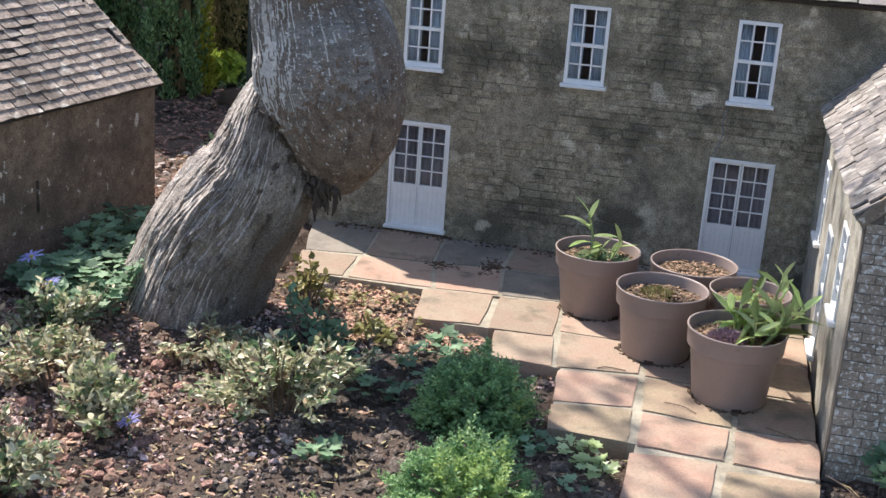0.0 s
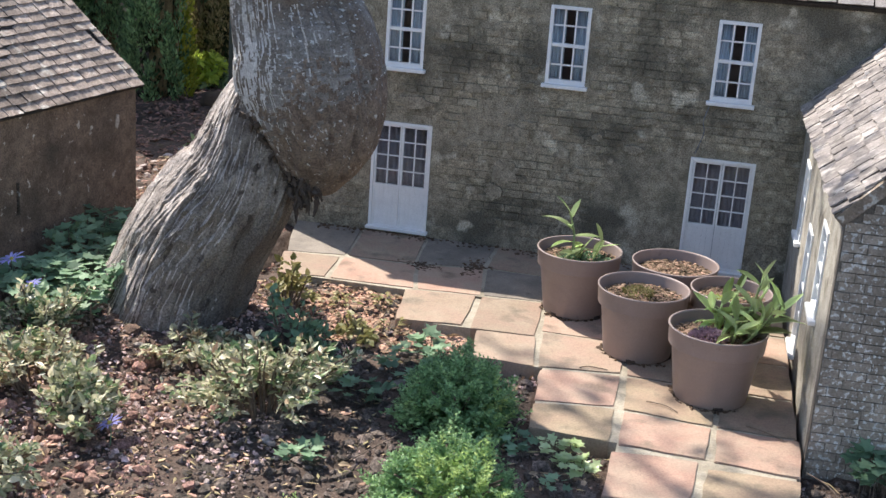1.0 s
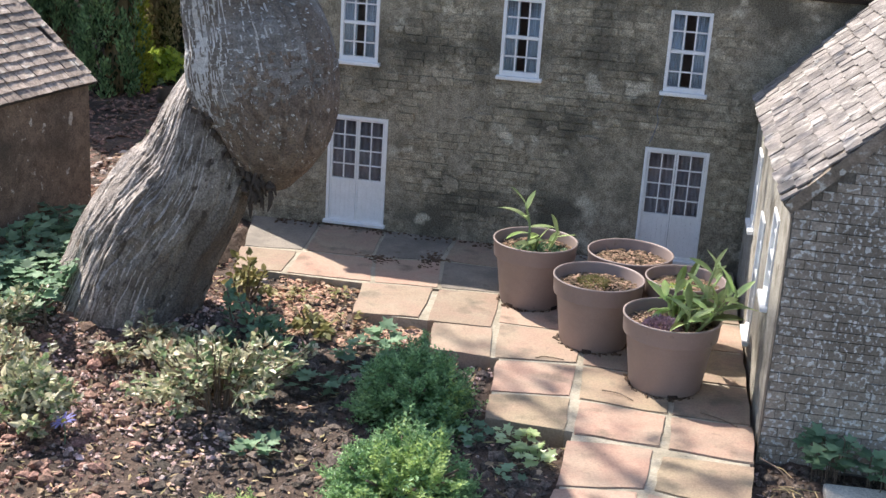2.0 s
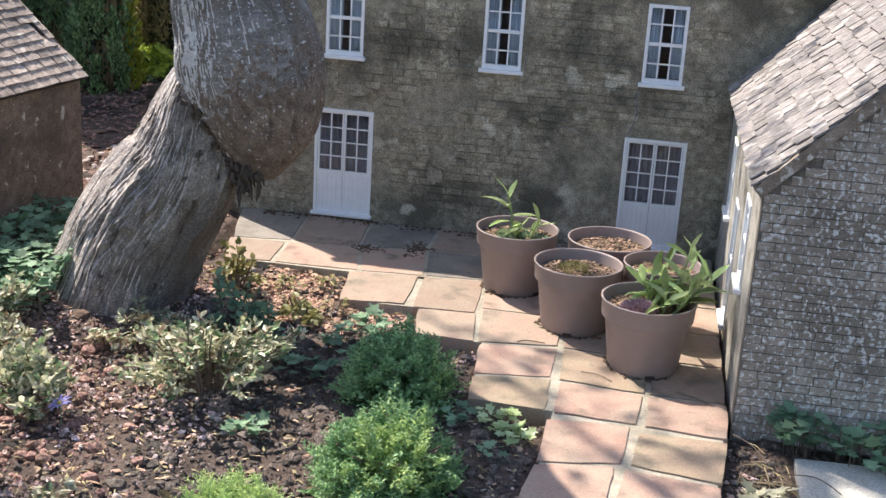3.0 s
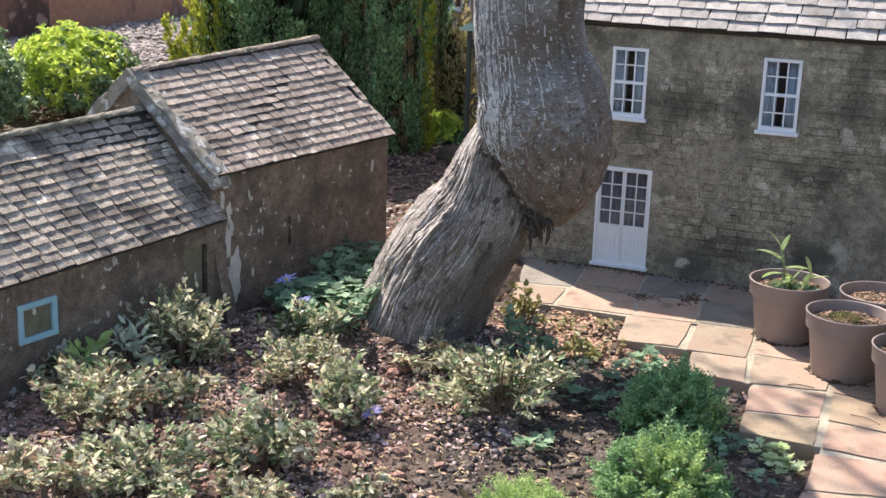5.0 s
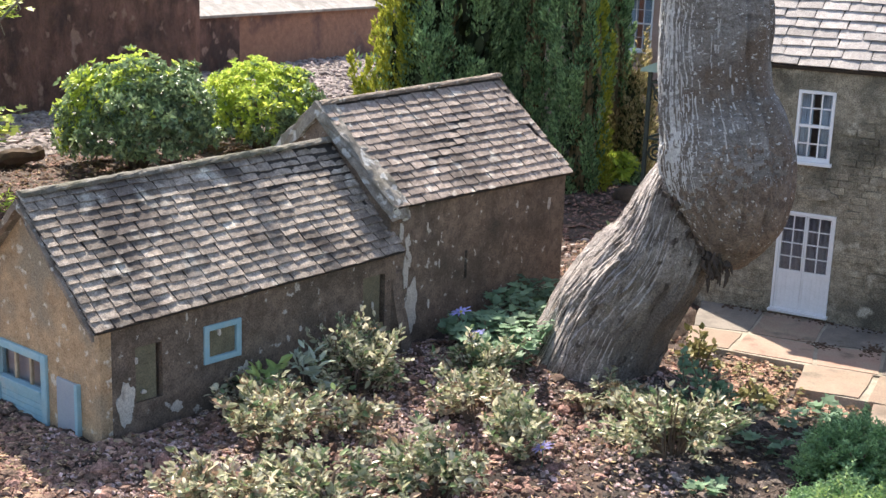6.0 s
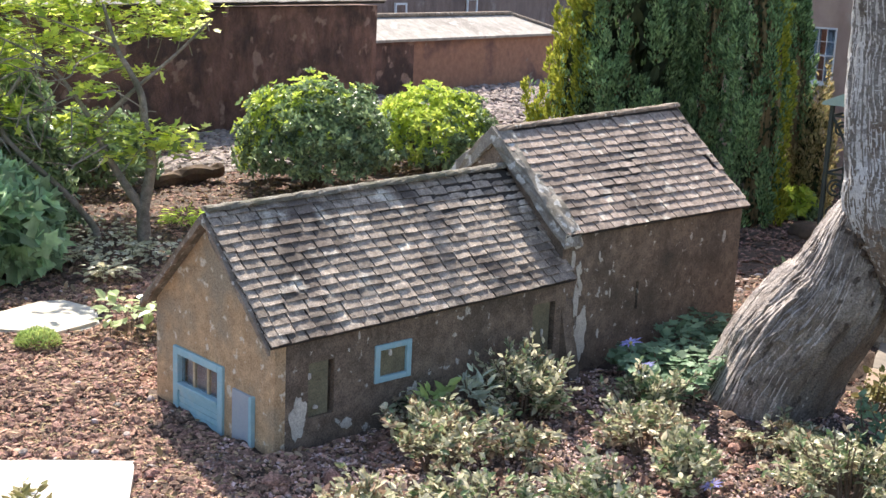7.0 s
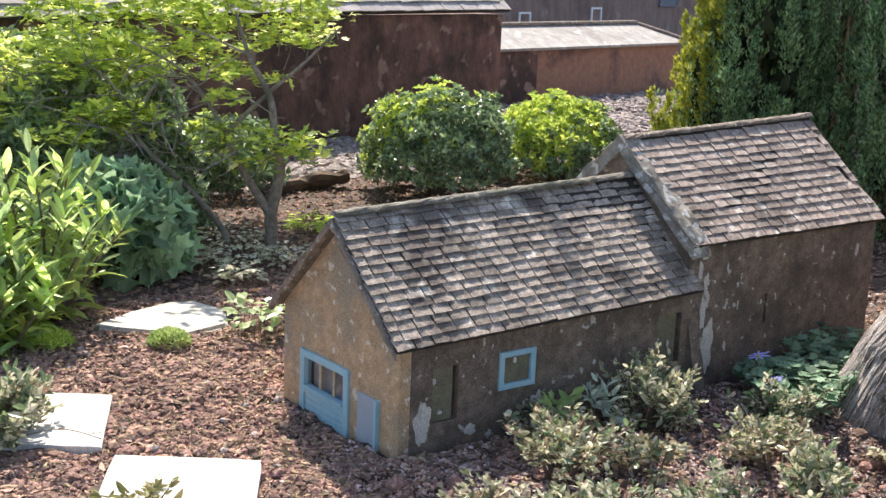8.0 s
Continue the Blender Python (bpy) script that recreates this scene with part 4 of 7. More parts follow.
patch(cottage, 0.047, 0.075, 0.017, 0.034, 0.0, 3)
patch(cottage, 0.300, 0.062, 0.014, 0.028, 0.0, 4)
patch(cottage, 0.150, 0.045, 0.012, 0.010, 0.0, 5)
rr = random.Random(8)
for k in range(11):
    patch(cottage, rr.uniform(0.03, 0.66), rr.uniform(0.05, 0.2), rr.uniform(0.0015, 0.005), rr.uniform(0.002, 0.008), 0.0, 30 + k)


HALF = CW / 2
lo0, lo1 = Vector((0.014, -0.016, CE0 - 0.010)), Vector((0.014, CL + 0.01, CE1 - 0.010))
hi0, hi1 = Vector((-HALF, -0.016, CR0 + 0.006)), Vector((-HALF, CL + 0.01, CR1 + 0.006))
croof = roof_deck("roof", cottage, (lo0, lo1), (hi0, hi1), 0.004)
bl0, bl1 = Vector((-CW - 0.018, -0.016, CE0 - 0.016)), Vector((-CW - 0.018, CL + 0.01, CE1 - 0.016))
roof_deck("back_roof", cottage, (bl0, bl1), (hi0, hi1), 0.012, M_RIDGE)
vm = extrude_poly([(0.0125, CE0 - 0.012), (-HALF, CR0 + 0.0045), (-CW - 0.017, CE0 - 0.018), (-CW - 0.017, CE0 - 0.034), (-HALF, CR0 - 0.011), (0.0125, CE0 - 0.021)], 1, -0.023, -0.0155)
bmesh.ops.subdivide_edges(vm, edges=vm.edges[:], cuts=14, use_grid_fill=True)
roughen(vm, 0.0038, 60)
part("verge_mortar", vm, M_VERGE, cottage, "ragged grey mortar along the verge")
ridge_run(croof, hi0 + Vector((0, 0, 0.004)), hi1 + Vector((0, -0.012, 0.004)), 0.0092, M_RIDGE, 16)

barn = thing("barn", CM, "model stone barn with tiled roof beside the cottage", "model barn")
BX, BY0, BY1, BE, BR = -0.017, CL + 0.0005, 1.283, 0.306, 0.499
BHALF = 0.200
BRL = BR - 0.022
SLIT = (0.915, 0.934, 0.120, 0.181)
bm = holed(BY0, BY1, -0.06, BE, [SLIT], 0.0, 0.022)
bmesh.ops.transform(bm, matrix=Matrix.Translation((BX, 0, 0)) @ Matrix.Rotation(radians(90), 4, "Z"), verts=bm.verts)
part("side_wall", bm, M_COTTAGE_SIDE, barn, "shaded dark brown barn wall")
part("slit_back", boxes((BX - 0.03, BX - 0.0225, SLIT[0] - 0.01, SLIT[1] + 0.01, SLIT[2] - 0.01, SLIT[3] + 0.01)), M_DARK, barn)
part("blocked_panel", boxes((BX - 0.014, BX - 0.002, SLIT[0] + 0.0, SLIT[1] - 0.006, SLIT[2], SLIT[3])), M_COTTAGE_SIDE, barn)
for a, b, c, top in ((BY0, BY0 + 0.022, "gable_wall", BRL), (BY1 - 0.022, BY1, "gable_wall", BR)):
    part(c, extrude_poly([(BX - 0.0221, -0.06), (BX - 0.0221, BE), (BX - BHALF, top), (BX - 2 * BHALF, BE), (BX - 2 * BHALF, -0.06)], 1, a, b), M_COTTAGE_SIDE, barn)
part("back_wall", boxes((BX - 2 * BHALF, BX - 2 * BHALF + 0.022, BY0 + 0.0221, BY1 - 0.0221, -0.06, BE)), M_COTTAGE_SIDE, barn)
blo0, blo1 = Vector((BX + 0.014, BY0 - 0.004, BE + 0.000)), Vector((BX + 0.014, BY1 + 0.010, BE + 0.000))
bhi0, bhi1 = Vector((BX - BHALF, BY0 - 0.004, BRL + 0.006)), Vector((BX - BHALF, BY1 - 0.006, BR + 0.006))
broof = roof_deck("roof", barn, (blo0, blo1), (bhi0, bhi1), 0.004)
bb0, bb1 = Vector((BX - 2 * BHALF - 0.014, BY0 - 0.004, BE)), Vector((BX - 2 * BHALF - 0.014, BY1 + 0.01, BE))
roof_deck("back_roof", barn, (bb0, bb1), (bhi0, bhi1), 0.010, M_RIDGE)
# raised coping on the gable above the cottage roof
cop = extrude_poly([(BX + 0.016, BE - 0.024), (BX + 0.016, BE + 0.008), (BX - BHALF, BRL + 0.015), (BX - 2 * BHALF - 0.018, BE + 0.004), (BX - 2 * BHALF - 0.018, BE - 0.022), (BX - BHALF, BRL - 0.020)], 1, BY0 - 0.010, BY0 + 0.036)
bmesh.ops.subdivide_edges(cop, edges=cop.edges[:], cuts=14, use_grid_fill=True)
roughen(cop, 0.006, 30)
roughen(cop, 0.003, 110)
part("coping", cop, M_COPING, barn, "grey mortared raised verge")
ridge_run(broof, bhi0 + Vector((0, 0.0, 0.003)), bhi1 + Vector((0, 0.0, 0.003)), 0.009, M_VERGE, 12)
# raking buttress at the joint of the two
bt = extrude_poly([(-0.016, -0.06), (0.040, -0.06), (0.034, 0.02), (-0.004, 0.175), (-0.016, 0.18)], 1, BY0 - 0.012, BY0 + 0.018)
bmesh.ops.subdivide_edges(bt, edges=bt.edges[:], cuts=4)
roughen(bt, 0.003, 50)
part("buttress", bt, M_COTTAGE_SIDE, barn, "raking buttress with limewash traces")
patch(barn, 0.755, 0.085, 0.020, 0.050, BX, 50)
patch(barn, 0.735, 0.285, 0.012, 0.012, BX, 51)
for k, (y, z, a, b) in enumerate(((0.738, 0.165, 0.009, 0.030), (0.722, 0.115, 0.008, 0.04), (0.748, 0.19, 0.006, 0.016), (0.722, 0.25, 0.005, 0.02), (0.765, 0.14, 0.005, 0.015), (0.735, 0.04, 0.012, 0.02))):
    patch(barn, y, z, a, b, BX, 80 + k)
patch(barn, 0.742, 0.23, 0.008, 0.014, BX, 52)
patch(barn, 1.222, 0.243, 0.006, 0.014, BX, 53)
for k in range(9):
    patch(barn, rr.uniform(0.72, 0.95) if k < 9 else rr.uniform(0.75, 1.26), rr.uniform(0.05, 0.28), rr.uniform(0.002, 0.005), rr.uniform(0.003, 0.01), BX, 60 + k)

# ---- far walls of the model village ----
longb = thing("long_building", pose(0, 0, 0), "long red-brown rendered model building with tiled roof", "model building")
part("wall", boxes((-3.75, -3.45, -1.7, 2.06, -0.05, 0.555), bevel=0.004), M_WALLRED, longb)
lroof = roof_deck("roof", longb, ((-3.42, -1.72, 0.552), (-3.42, 2.08, 0.575)), ((-3.62, -1.72, 0.745), (-3.62, 2.08, 0.768)), 0.012)
lowb = thing("low_building", pose(0, 0, 0), "low orange-brown brick model building with pale slab roof", "model building")
part("wall", boxes((-4.5, -3.99, 2.0, 4.53, -0.05, 0.332), bevel=0.004), M_BRICKRED, lowb)
part("older_wall", boxes((-3.995, -3.976, 2.0, 3.02, -0.05, 0.330), bevel=0.003), M_WALLRED, lowb, "older dark red-brown stretch of wall")
sroof = roof_deck("roof", lowb, ((-3.95, 2.0, 0.330), (-3.95, 4.58, 0.330)), ((-4.25, 2.0, 0.437), (-4.25, 4.36, 0.437)), 0.016, M_FARROOF)
part("ridge_edge", boxes((-4.27, -4.23, 2.0, 4.38, 0.434, 0.456), bevel=0.005), M_VERGE, sroof, "brown stone ridge")
part("verge_edge", tube([(-3.945, 4.585, 0.334), (-4.10, 4.475, 0.390), (-4.25, 4.365, 0.441)], [0.014] * 3, 6), M_VERGE, sroof, "brown stone verge")
farb = thing("far_building", pose(0, 0, 0), "far grey-brown model building with small white windows", "model building")
part("wall", boxes((-6.3, -6.0, 2.4, 9.0, -0.05, 1.6), bevel=0.004), M_FARWALL, farb)
part("chimney_base", boxes((-6.25, -6.05, 4.0, 4.3, 1.6, 1.8)), M_FARWALL, farb)
for y, z, w, h, dark in ((5.27, 0.29, 0.15, 0.115, 0), (6.24, 0.30, 0.15, 0.14, 0), (7.28, 0.445, 0.30, 0.16, 1)):
    q = part("window", boxes((-5.995, -5.98, y, y + w, z, z + 0.016), (-5.995, -5.98, y, y + w, z + h - 0.016, z + h), (-5.995, -5.98, y, y + 0.016, z + 0.016, z + h - 0.016),
                             (-5.995, -5.98, y + w - 0.016, y + w, z + 0.016, z + h - 0.016)), M_DARK if dark else M_WHITE, farb)
    part("pane", boxes((-5.998, -5.99, y + 0.016, y + w - 0.016, z + 0.016, z + h - 0.016)), M_DARK if dark else M_FARWALL, q)
backh = thing("back_house", pose(0, 0, 0), "brown model house with white sash window behind trees", "model house")
BHY = 2.1
part("wall", holed(-2.3, 0.5, -0.05, 1.35, [(-1.250, -1.136, 0.385, 0.605)], BHY, BHY + 0.05), M_BACKWALL, backh)
part("back_wall", boxes((-2.3, 0.5, BHY + 0.3, BHY + 0.35, -0.05, 1.35)), M_BACKWALL, backh)
w = sash_window(0.114, 0.22, pose(-1.250, BHY, 0.385), "white sash window in brown back house", bars=(3, 4))
w.name = "window_9"

# ---- patio and slabs ----
PATIO = [
    ("g", (-.16, -.004), (-.010, -.004), (.013, -.190), (-.105, -.208)), ("b", (-.003, -.004), (.136, -.004), (.153, -.183), (.020, -.192)),
    ("g", (.143, -.004), (.288, -.004), (.288, -.148), (.160, -.183)), ("b", (.297, -.004), (.448, -.004), (.448, -.148), (.297, -.149)),
    ("g", (.456, -.004), (.60, -.004), (.60, -.148), (.456, -.148)), ("r", (.608, -.004), (.748, -.004), (.748, -.148), (.608, -.148)), ("g", (.756, -.004), (.876, -.004), (.878, -.148), (.756, -.148)),
    ("b", (-.112, -.218), (.004, -.208), (.014, -.333), (-.075, -.346)), ("r", (.014, -.202), (.158, -.193), (.188, -.324), (.024, -.334)),
    ("r", (.166, -.192), (.292, -.158), (.317, -.313), (.196, -.324)), ("g", (.300, -.158), (.448, -.157), (.440, -.298), (.324, -.312)),
    ("b", (.456, -.157), (.60, -.157), (.60, -.292), (.448, -.292)), ("r", (.608, -.157), (.748, -.157), (.748, -.31), (.608, -.31)), ("b", (.756, -.157), (.878, -.157), (.882, -.31), (.756, -.31)),
    ("b", (.178, -.342), (.311, -.324), (.318, -.480), (.199, -.498)), ("b", (.324, -.322), (.438, -.307), (.450, -.480), (.334, -.488)),
    ("r", (.447, -.301), (.60, -.319), (.60, -.450), (.458, -.450)), ("b", (.608, -.319), (.748, -.319), (.752, -.45), (.608, -.45)), ("r", (.756, -.319), (.882, -.319), (.886, -.45), (.758, -.45)),
    ("b", (.346, -.495), (.452, -.487), (.469, -.618), (.366, -.614)), ("b", (.461, -.459), (.609, -.459), (.610, -.592), (.477, -.614)),
    ("b", (.619, -.459), (.760, -.459), (.762, -.598), (.621, -.596)), ("b", (.768, -.459), (.886, -.459), (.889, -.598), (.770, -.598)),
    ("r", (.481, -.624), (.610, -.602), (.615, -.725), (.491, -.750)), ("o", (.624, -.606), (.764, -.607), (.766, -.745), (.630, -.732)), ("b", (.773, -.607), (.889, -.607), (.893, -.744), (.775, -.744)),
    ("o", (.492, -.760), (.616, -.735), (.620, -.855), (.499, -.850)), ("r", (.632, -.742), (.763, -.755), (.760, -.862), (.634, -.858)), ("r", (.774, -.755), (.896, -.753), (.895, -.874), (.773, -.866)),
    ("r", (.628, -.885), (.750, -.874), (.745, -.998), (.628, -1.027)), ("o", (.764, -.892), (.893, -.886), (.884, -1.018), (.758, -.998)),
    ("r", (.626, -1.036), (.736, -1.010), (.732, -1.118), (.616, -1.138)), ("r", (.750, -1.012), (.882, -1.030), (.878, -1.150), (.744, -1.128)),
    ("g", (.614, -1.148), (.730, -1.128), (.728, -1.26), (.612, -1.27)), ("b", (.742, -1.138), (.877, -1.160), (.875, -1.29), (.740, -1.27)),
    ("b", (.610, -1.28), (.728, -1.27), (.728, -1.41), (.608, -1.41)), ("r", (.740, -1.28), (.874, -1.30), (.872, -1.42), (.738, -1.41)),
]
STONE = {"r": M_STONE_RED, "b": M_STONE_BUFF, "o": M_STONE_OLIVE, "g": M_STONE_GREY}


def build_patio():
    pat = thing("pavement", pose(0, 0, 0), "patio of worn pink and buff flagstones with sandy joints", "pavement", kind="structure")
    # bed of mortar under every stone, a little wider than it
    bm = bmesh.new()
    for k, pts in enumerate((((-.154, -.006), (-.102, -.215), (-.072, -.342), (.185, -.338), (.3, -.32), (.44, -.31), (.882, -.33), (.874, -.006)),
                             ((.183, -.334), (.203, -.494), (.35, -.484), (.884, -.5), (.881, -.32)),
                             ((.352, -.48), (.372, -.610), (.47, -.614), (.888, -.63), (.884, -.49)),
                             ((.484, -.615), (.494, -.752), (.503, -.845), (.615, -.850), (.890, -.872), (.887, -.62)),
                             ((.632, -.84), (.632, -1.03), (.617, -1.27), (.614, -1.405), (.868, -1.415), (.878, -1.03), (.889, -.86)))):
        merge(bm, prism(pts, -0.045, -0.0004 - 0.0002 * k))
    part("mortar_bed", bm, M_JOINT, pat, "pale sandy mortar")
    r = random.Random(5)
    for k, (kind, *q) in enumerate(PATIO):
        pts = []
        for i in range(4):
            a, b = Vector(q[i]), Vector(q[(i + 1) % 4])
            for t in (0.0, 0.25, 0.5, 0.75):
                p = a.lerp(b, t)
                pts.append((p.x + r.uniform(-0.0016, 0.0016), p.y + r.uniform(-0.0016, 0.0016)))
        h = r.uniform(0.0006, 0.0020)
        bm = prism(pts[::-1], -0.040, h)
        top = [f for f in bm.faces if all(abs(v.co.z - h) < 1e-6 for v in f.verts)]
        bmesh.ops.bevel(bm, geom=[e for f in top for e in f.edges], offset=0.0014, segments=2, affect="EDGES")
        for v in bm.verts:
            if v.co.z > -0.02:
                v.co.z += 0.0007 * noise.noise(v.co * 18)
        part("flagstone", bm, STONE[kind], pat)


build_patio()


def stepping_slab(corner, a, b, size, z, material, label):
    """Square garden slab from a corner along two directions."""
    a, b, c = Vector((*a, 0)).normalized() * size, Vector((*b, 0)).normalized() * size, Vector((*corner, 0))
    pts = [c, c + a, c + a + b, c + b]
    poly = []
    r = random.Random(int(corner[0] * 1000))
    for i in range(4):
        for t in (0, 0.2, 0.4, 0.6, 0.8):
            p = pts[i].lerp(pts[(i + 1) % 4], t)
            poly.append((p.x + r.uniform(-0.001, 0.001), p.y + r.uniform(-0.001, 0.001)))
    area = sum(poly[i][0] * poly[(i + 1) % len(poly)][1] - poly[(i + 1) % len(poly)][0] * poly[i][1] for i in range(len(poly)))
    ob = part("stepping_slab", prism(poly if area > 0 else poly[::-1], z - 0.05, z, bevel=0.002), material)
    return tagged(ob, label, "slab", "stepping slabs in the soil")


stepping_slab((-1.189, -1.666), (0.201, -0.152), (-0.147, -0.137), 0.256, 0.030, M_SLAB, "square pale concrete slab set in soil")
stepping_slab((-0.944, -1.823), (0.170, 0.159), (0.735, -0.67), 0.236, 0.030, M_SLAB, "square pale concrete slab beside dry sprigs")
stepping_slab((0.992, -0.868), (1, 0.02), (0.0, -1), 0.29, -0.016, M_SLAB_GREY, "grey concrete slab beside the brick gable")
bm = prism([(-1.60, -1.455), (-1.515, -1.395), (-1.424, -1.33), (-1.43, -1.215), (-1.527, -1.145), (-1.629, -1.156), (-1.653, -1.209), (-1.645, -1.322)], -0.02, 0.028)
bmesh.ops.bevel(bm, geom=bm.edges[:], offset=0.008, segments=2, affect="EDGES")
roughen(bm, 0.004, 20)
tagged(part("flat_stone", bm, M_SLAB_GREY), "flat irregular grey stone lying on soil", "stone")


# ---- the old tree ----
def ring_body(rings, sides, seed, lump, fibre, folds, wander=0.08, squash=0.92, roots=0.0, scale=0.0, facet=None):
    """Trunk from rings (x, y, z, radius) with soft lumps, fibres along the grain and folds (angle, from, to, width, depth) in degrees and metres of height."""
    path = smooth_path([Vector(r[:3]) for r in rings], 18)
    rad = [v.x for v in smooth_path([Vector((r[3], 0, 0)) for r in rings], 18)]
    bm = bmesh.new()
    loops = []
    run = 0.0
    for i, (p, r) in enumerate(zip(path, rad)):
        if i:
            run += (p - path[i - 1]).length
        d = (path[min(i + 1, len(path) - 1)] - path[max(i - 1, 0)]).normalized()
        a = (Vector((1, 0, 0)) - d * d.x).normalized()
        b = d.cross(a)
        loop = []
        for k in range(sides):
            t = 2 * math.pi * k / sides
            c0, s0 = math.cos(t), math.sin(t)
            tw = t + wander * noise.noise(Vector((c0 * 1.4, s0 * 1.4, run * 7 + seed))) + 0.035 * noise.noise(Vector((c0 * 4, s0 * 4, run * 20 + seed)))
            cs, sn = math.cos(tw), math.sin(tw)
            f = 1 + lump * (1.4 * noise.noise(Vector((c0 * 1.3, s0 * 1.3, run * 6 + seed))) + 0.8 * noise.noise(Vector((c0 * 3, s0 * 3, run * 14 + seed))))
            mask = 0.12 + 0.88 * max(0.0, min(1.0, 0.50 + 1.8 * noise.noise(Vector((cs * 1.7, sn * 1.7, run * 9 + 2 * seed)))))
            strand = 1 - 2 * abs(noise.noise(Vector((cs * 5.5, sn * 5.5, run * 3.2 + seed))))
            fine = 1 - 2 * abs(noise.noise(Vector((cs * 14, sn * 14, run * 8 + 4 * seed))))
            f += fibre * mask * (0.8 * strand * abs(strand) + 0.45 * fine)
            crack = max(0.0, 1 - abs(noise.noise(Vector((cs * 6.5, sn * 6.5, run * 5.5 + 7 * seed)))) / 0.10)
            crack2 = max(0.0, 1 - abs(noise.noise(Vector((cs * 13, sn * 13, run * 12 + 5 * seed)))) / 0.14)
            crust = noise.noise(Vector((cs * 24, sn * 24, run * 55 + seed)))
            f -= fibre * (1.15 * crack * (0.4 + 0.6 * mask) + 0.35 * crack2 * mask - 0.20 * crust)
            plate = 1 - 2 * abs(noise.noise(Vector((cs * 8, sn * 8, run * 19 + 3 * seed))))
            f += fibre * 0.95 * mask * plate * abs(plate)
            f += scale * noise.noise(Vector((cs * 9, sn * 9, run * 60 + seed)))
            for ang, z0, z1, wd, deep in folds:
                off = (math.degrees(tw) - ang + 180 + 14 * noise.noise(Vector((run * 5, ang, seed)))) % 360 - 180
                if abs(off) < 4 * wd:
                    env = max(0.0, min(1.0, (p.z - z0) / 0.06)) * max(0.0, min(1.0, (z1 - p.z) / 0.06))
                    f -= deep * env * math.exp(-(off / wd) ** 2)
            if facet:
                off = (math.degrees(t) - facet[0] + 180) % 360 - 180
                if abs(off) < facet[1]:
                    f *= math.cos(radians(facet[1])) / math.cos(radians(off))
            if roots:
                f += roots * max(0.0, 1 - max(0.0, p.z + 0.02) / 0.10) ** 2 * max(0.0, math.sin(t * 4 + 1.1 + 0.8 * math.sin(t)))
            loop.append(bm.verts.new(p + a * (c0 * r * f) + b * (s0 * squash * r * f)))
        loops.append(loop)
    for u, v in zip(loops, loops[1:]):
        for k in range(sides):
            bm.faces.new((u[k], u[(k + 1) % sides], v[(k + 1) % sides], v[k]))
    bm.faces.new(loops[0][::-1])
    bm.faces.new(loops[-1])
    return bm


tree = thing("old_tree", pose(-0.15, -0.62, 0.0), "old leaning tree with swollen grey burr above cracked trunk", "tree")


def T(x, y, z, r):
    return (x + 0.15, y + 0.62, z, r)


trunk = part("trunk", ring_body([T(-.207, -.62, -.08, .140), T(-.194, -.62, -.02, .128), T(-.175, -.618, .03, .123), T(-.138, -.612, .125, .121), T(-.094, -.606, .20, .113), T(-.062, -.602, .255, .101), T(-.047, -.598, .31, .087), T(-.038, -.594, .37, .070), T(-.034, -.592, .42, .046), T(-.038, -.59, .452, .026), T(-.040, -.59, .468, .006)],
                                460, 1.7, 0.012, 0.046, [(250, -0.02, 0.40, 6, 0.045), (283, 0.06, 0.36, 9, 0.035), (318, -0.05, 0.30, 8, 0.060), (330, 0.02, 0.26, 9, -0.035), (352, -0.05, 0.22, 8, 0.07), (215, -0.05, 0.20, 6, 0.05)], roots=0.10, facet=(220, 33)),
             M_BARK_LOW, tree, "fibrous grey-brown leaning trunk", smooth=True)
# unseen above 0.75 m, where bend and taper only steer its shadow
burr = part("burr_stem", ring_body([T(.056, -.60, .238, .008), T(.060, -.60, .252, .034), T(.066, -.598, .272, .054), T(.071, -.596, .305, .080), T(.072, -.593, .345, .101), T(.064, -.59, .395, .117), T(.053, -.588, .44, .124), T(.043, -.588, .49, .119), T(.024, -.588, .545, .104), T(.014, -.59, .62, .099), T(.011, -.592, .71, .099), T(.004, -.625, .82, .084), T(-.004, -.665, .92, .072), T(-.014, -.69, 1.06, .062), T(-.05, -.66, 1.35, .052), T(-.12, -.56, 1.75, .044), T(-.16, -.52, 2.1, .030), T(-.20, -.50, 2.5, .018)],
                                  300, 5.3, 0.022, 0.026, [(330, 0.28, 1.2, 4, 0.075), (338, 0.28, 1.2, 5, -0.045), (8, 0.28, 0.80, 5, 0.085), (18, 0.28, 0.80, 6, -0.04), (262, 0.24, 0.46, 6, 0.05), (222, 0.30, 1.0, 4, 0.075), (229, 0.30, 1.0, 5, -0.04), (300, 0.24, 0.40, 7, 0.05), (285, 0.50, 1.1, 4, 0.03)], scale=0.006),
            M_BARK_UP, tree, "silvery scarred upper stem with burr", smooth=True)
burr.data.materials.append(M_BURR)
burr.data.materials.append(M_SILVER_LIT)
# brown low on the burr; left-facing faces get the painted sunlight
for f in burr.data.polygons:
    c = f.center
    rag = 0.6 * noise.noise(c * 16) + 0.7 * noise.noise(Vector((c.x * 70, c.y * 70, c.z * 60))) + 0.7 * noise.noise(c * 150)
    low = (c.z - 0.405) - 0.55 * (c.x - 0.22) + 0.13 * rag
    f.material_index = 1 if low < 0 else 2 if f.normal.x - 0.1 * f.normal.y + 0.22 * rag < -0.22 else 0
# sun on the left side is painted by assigning the paler bark there
trunk.data.materials.append(M_BARK_LIT)
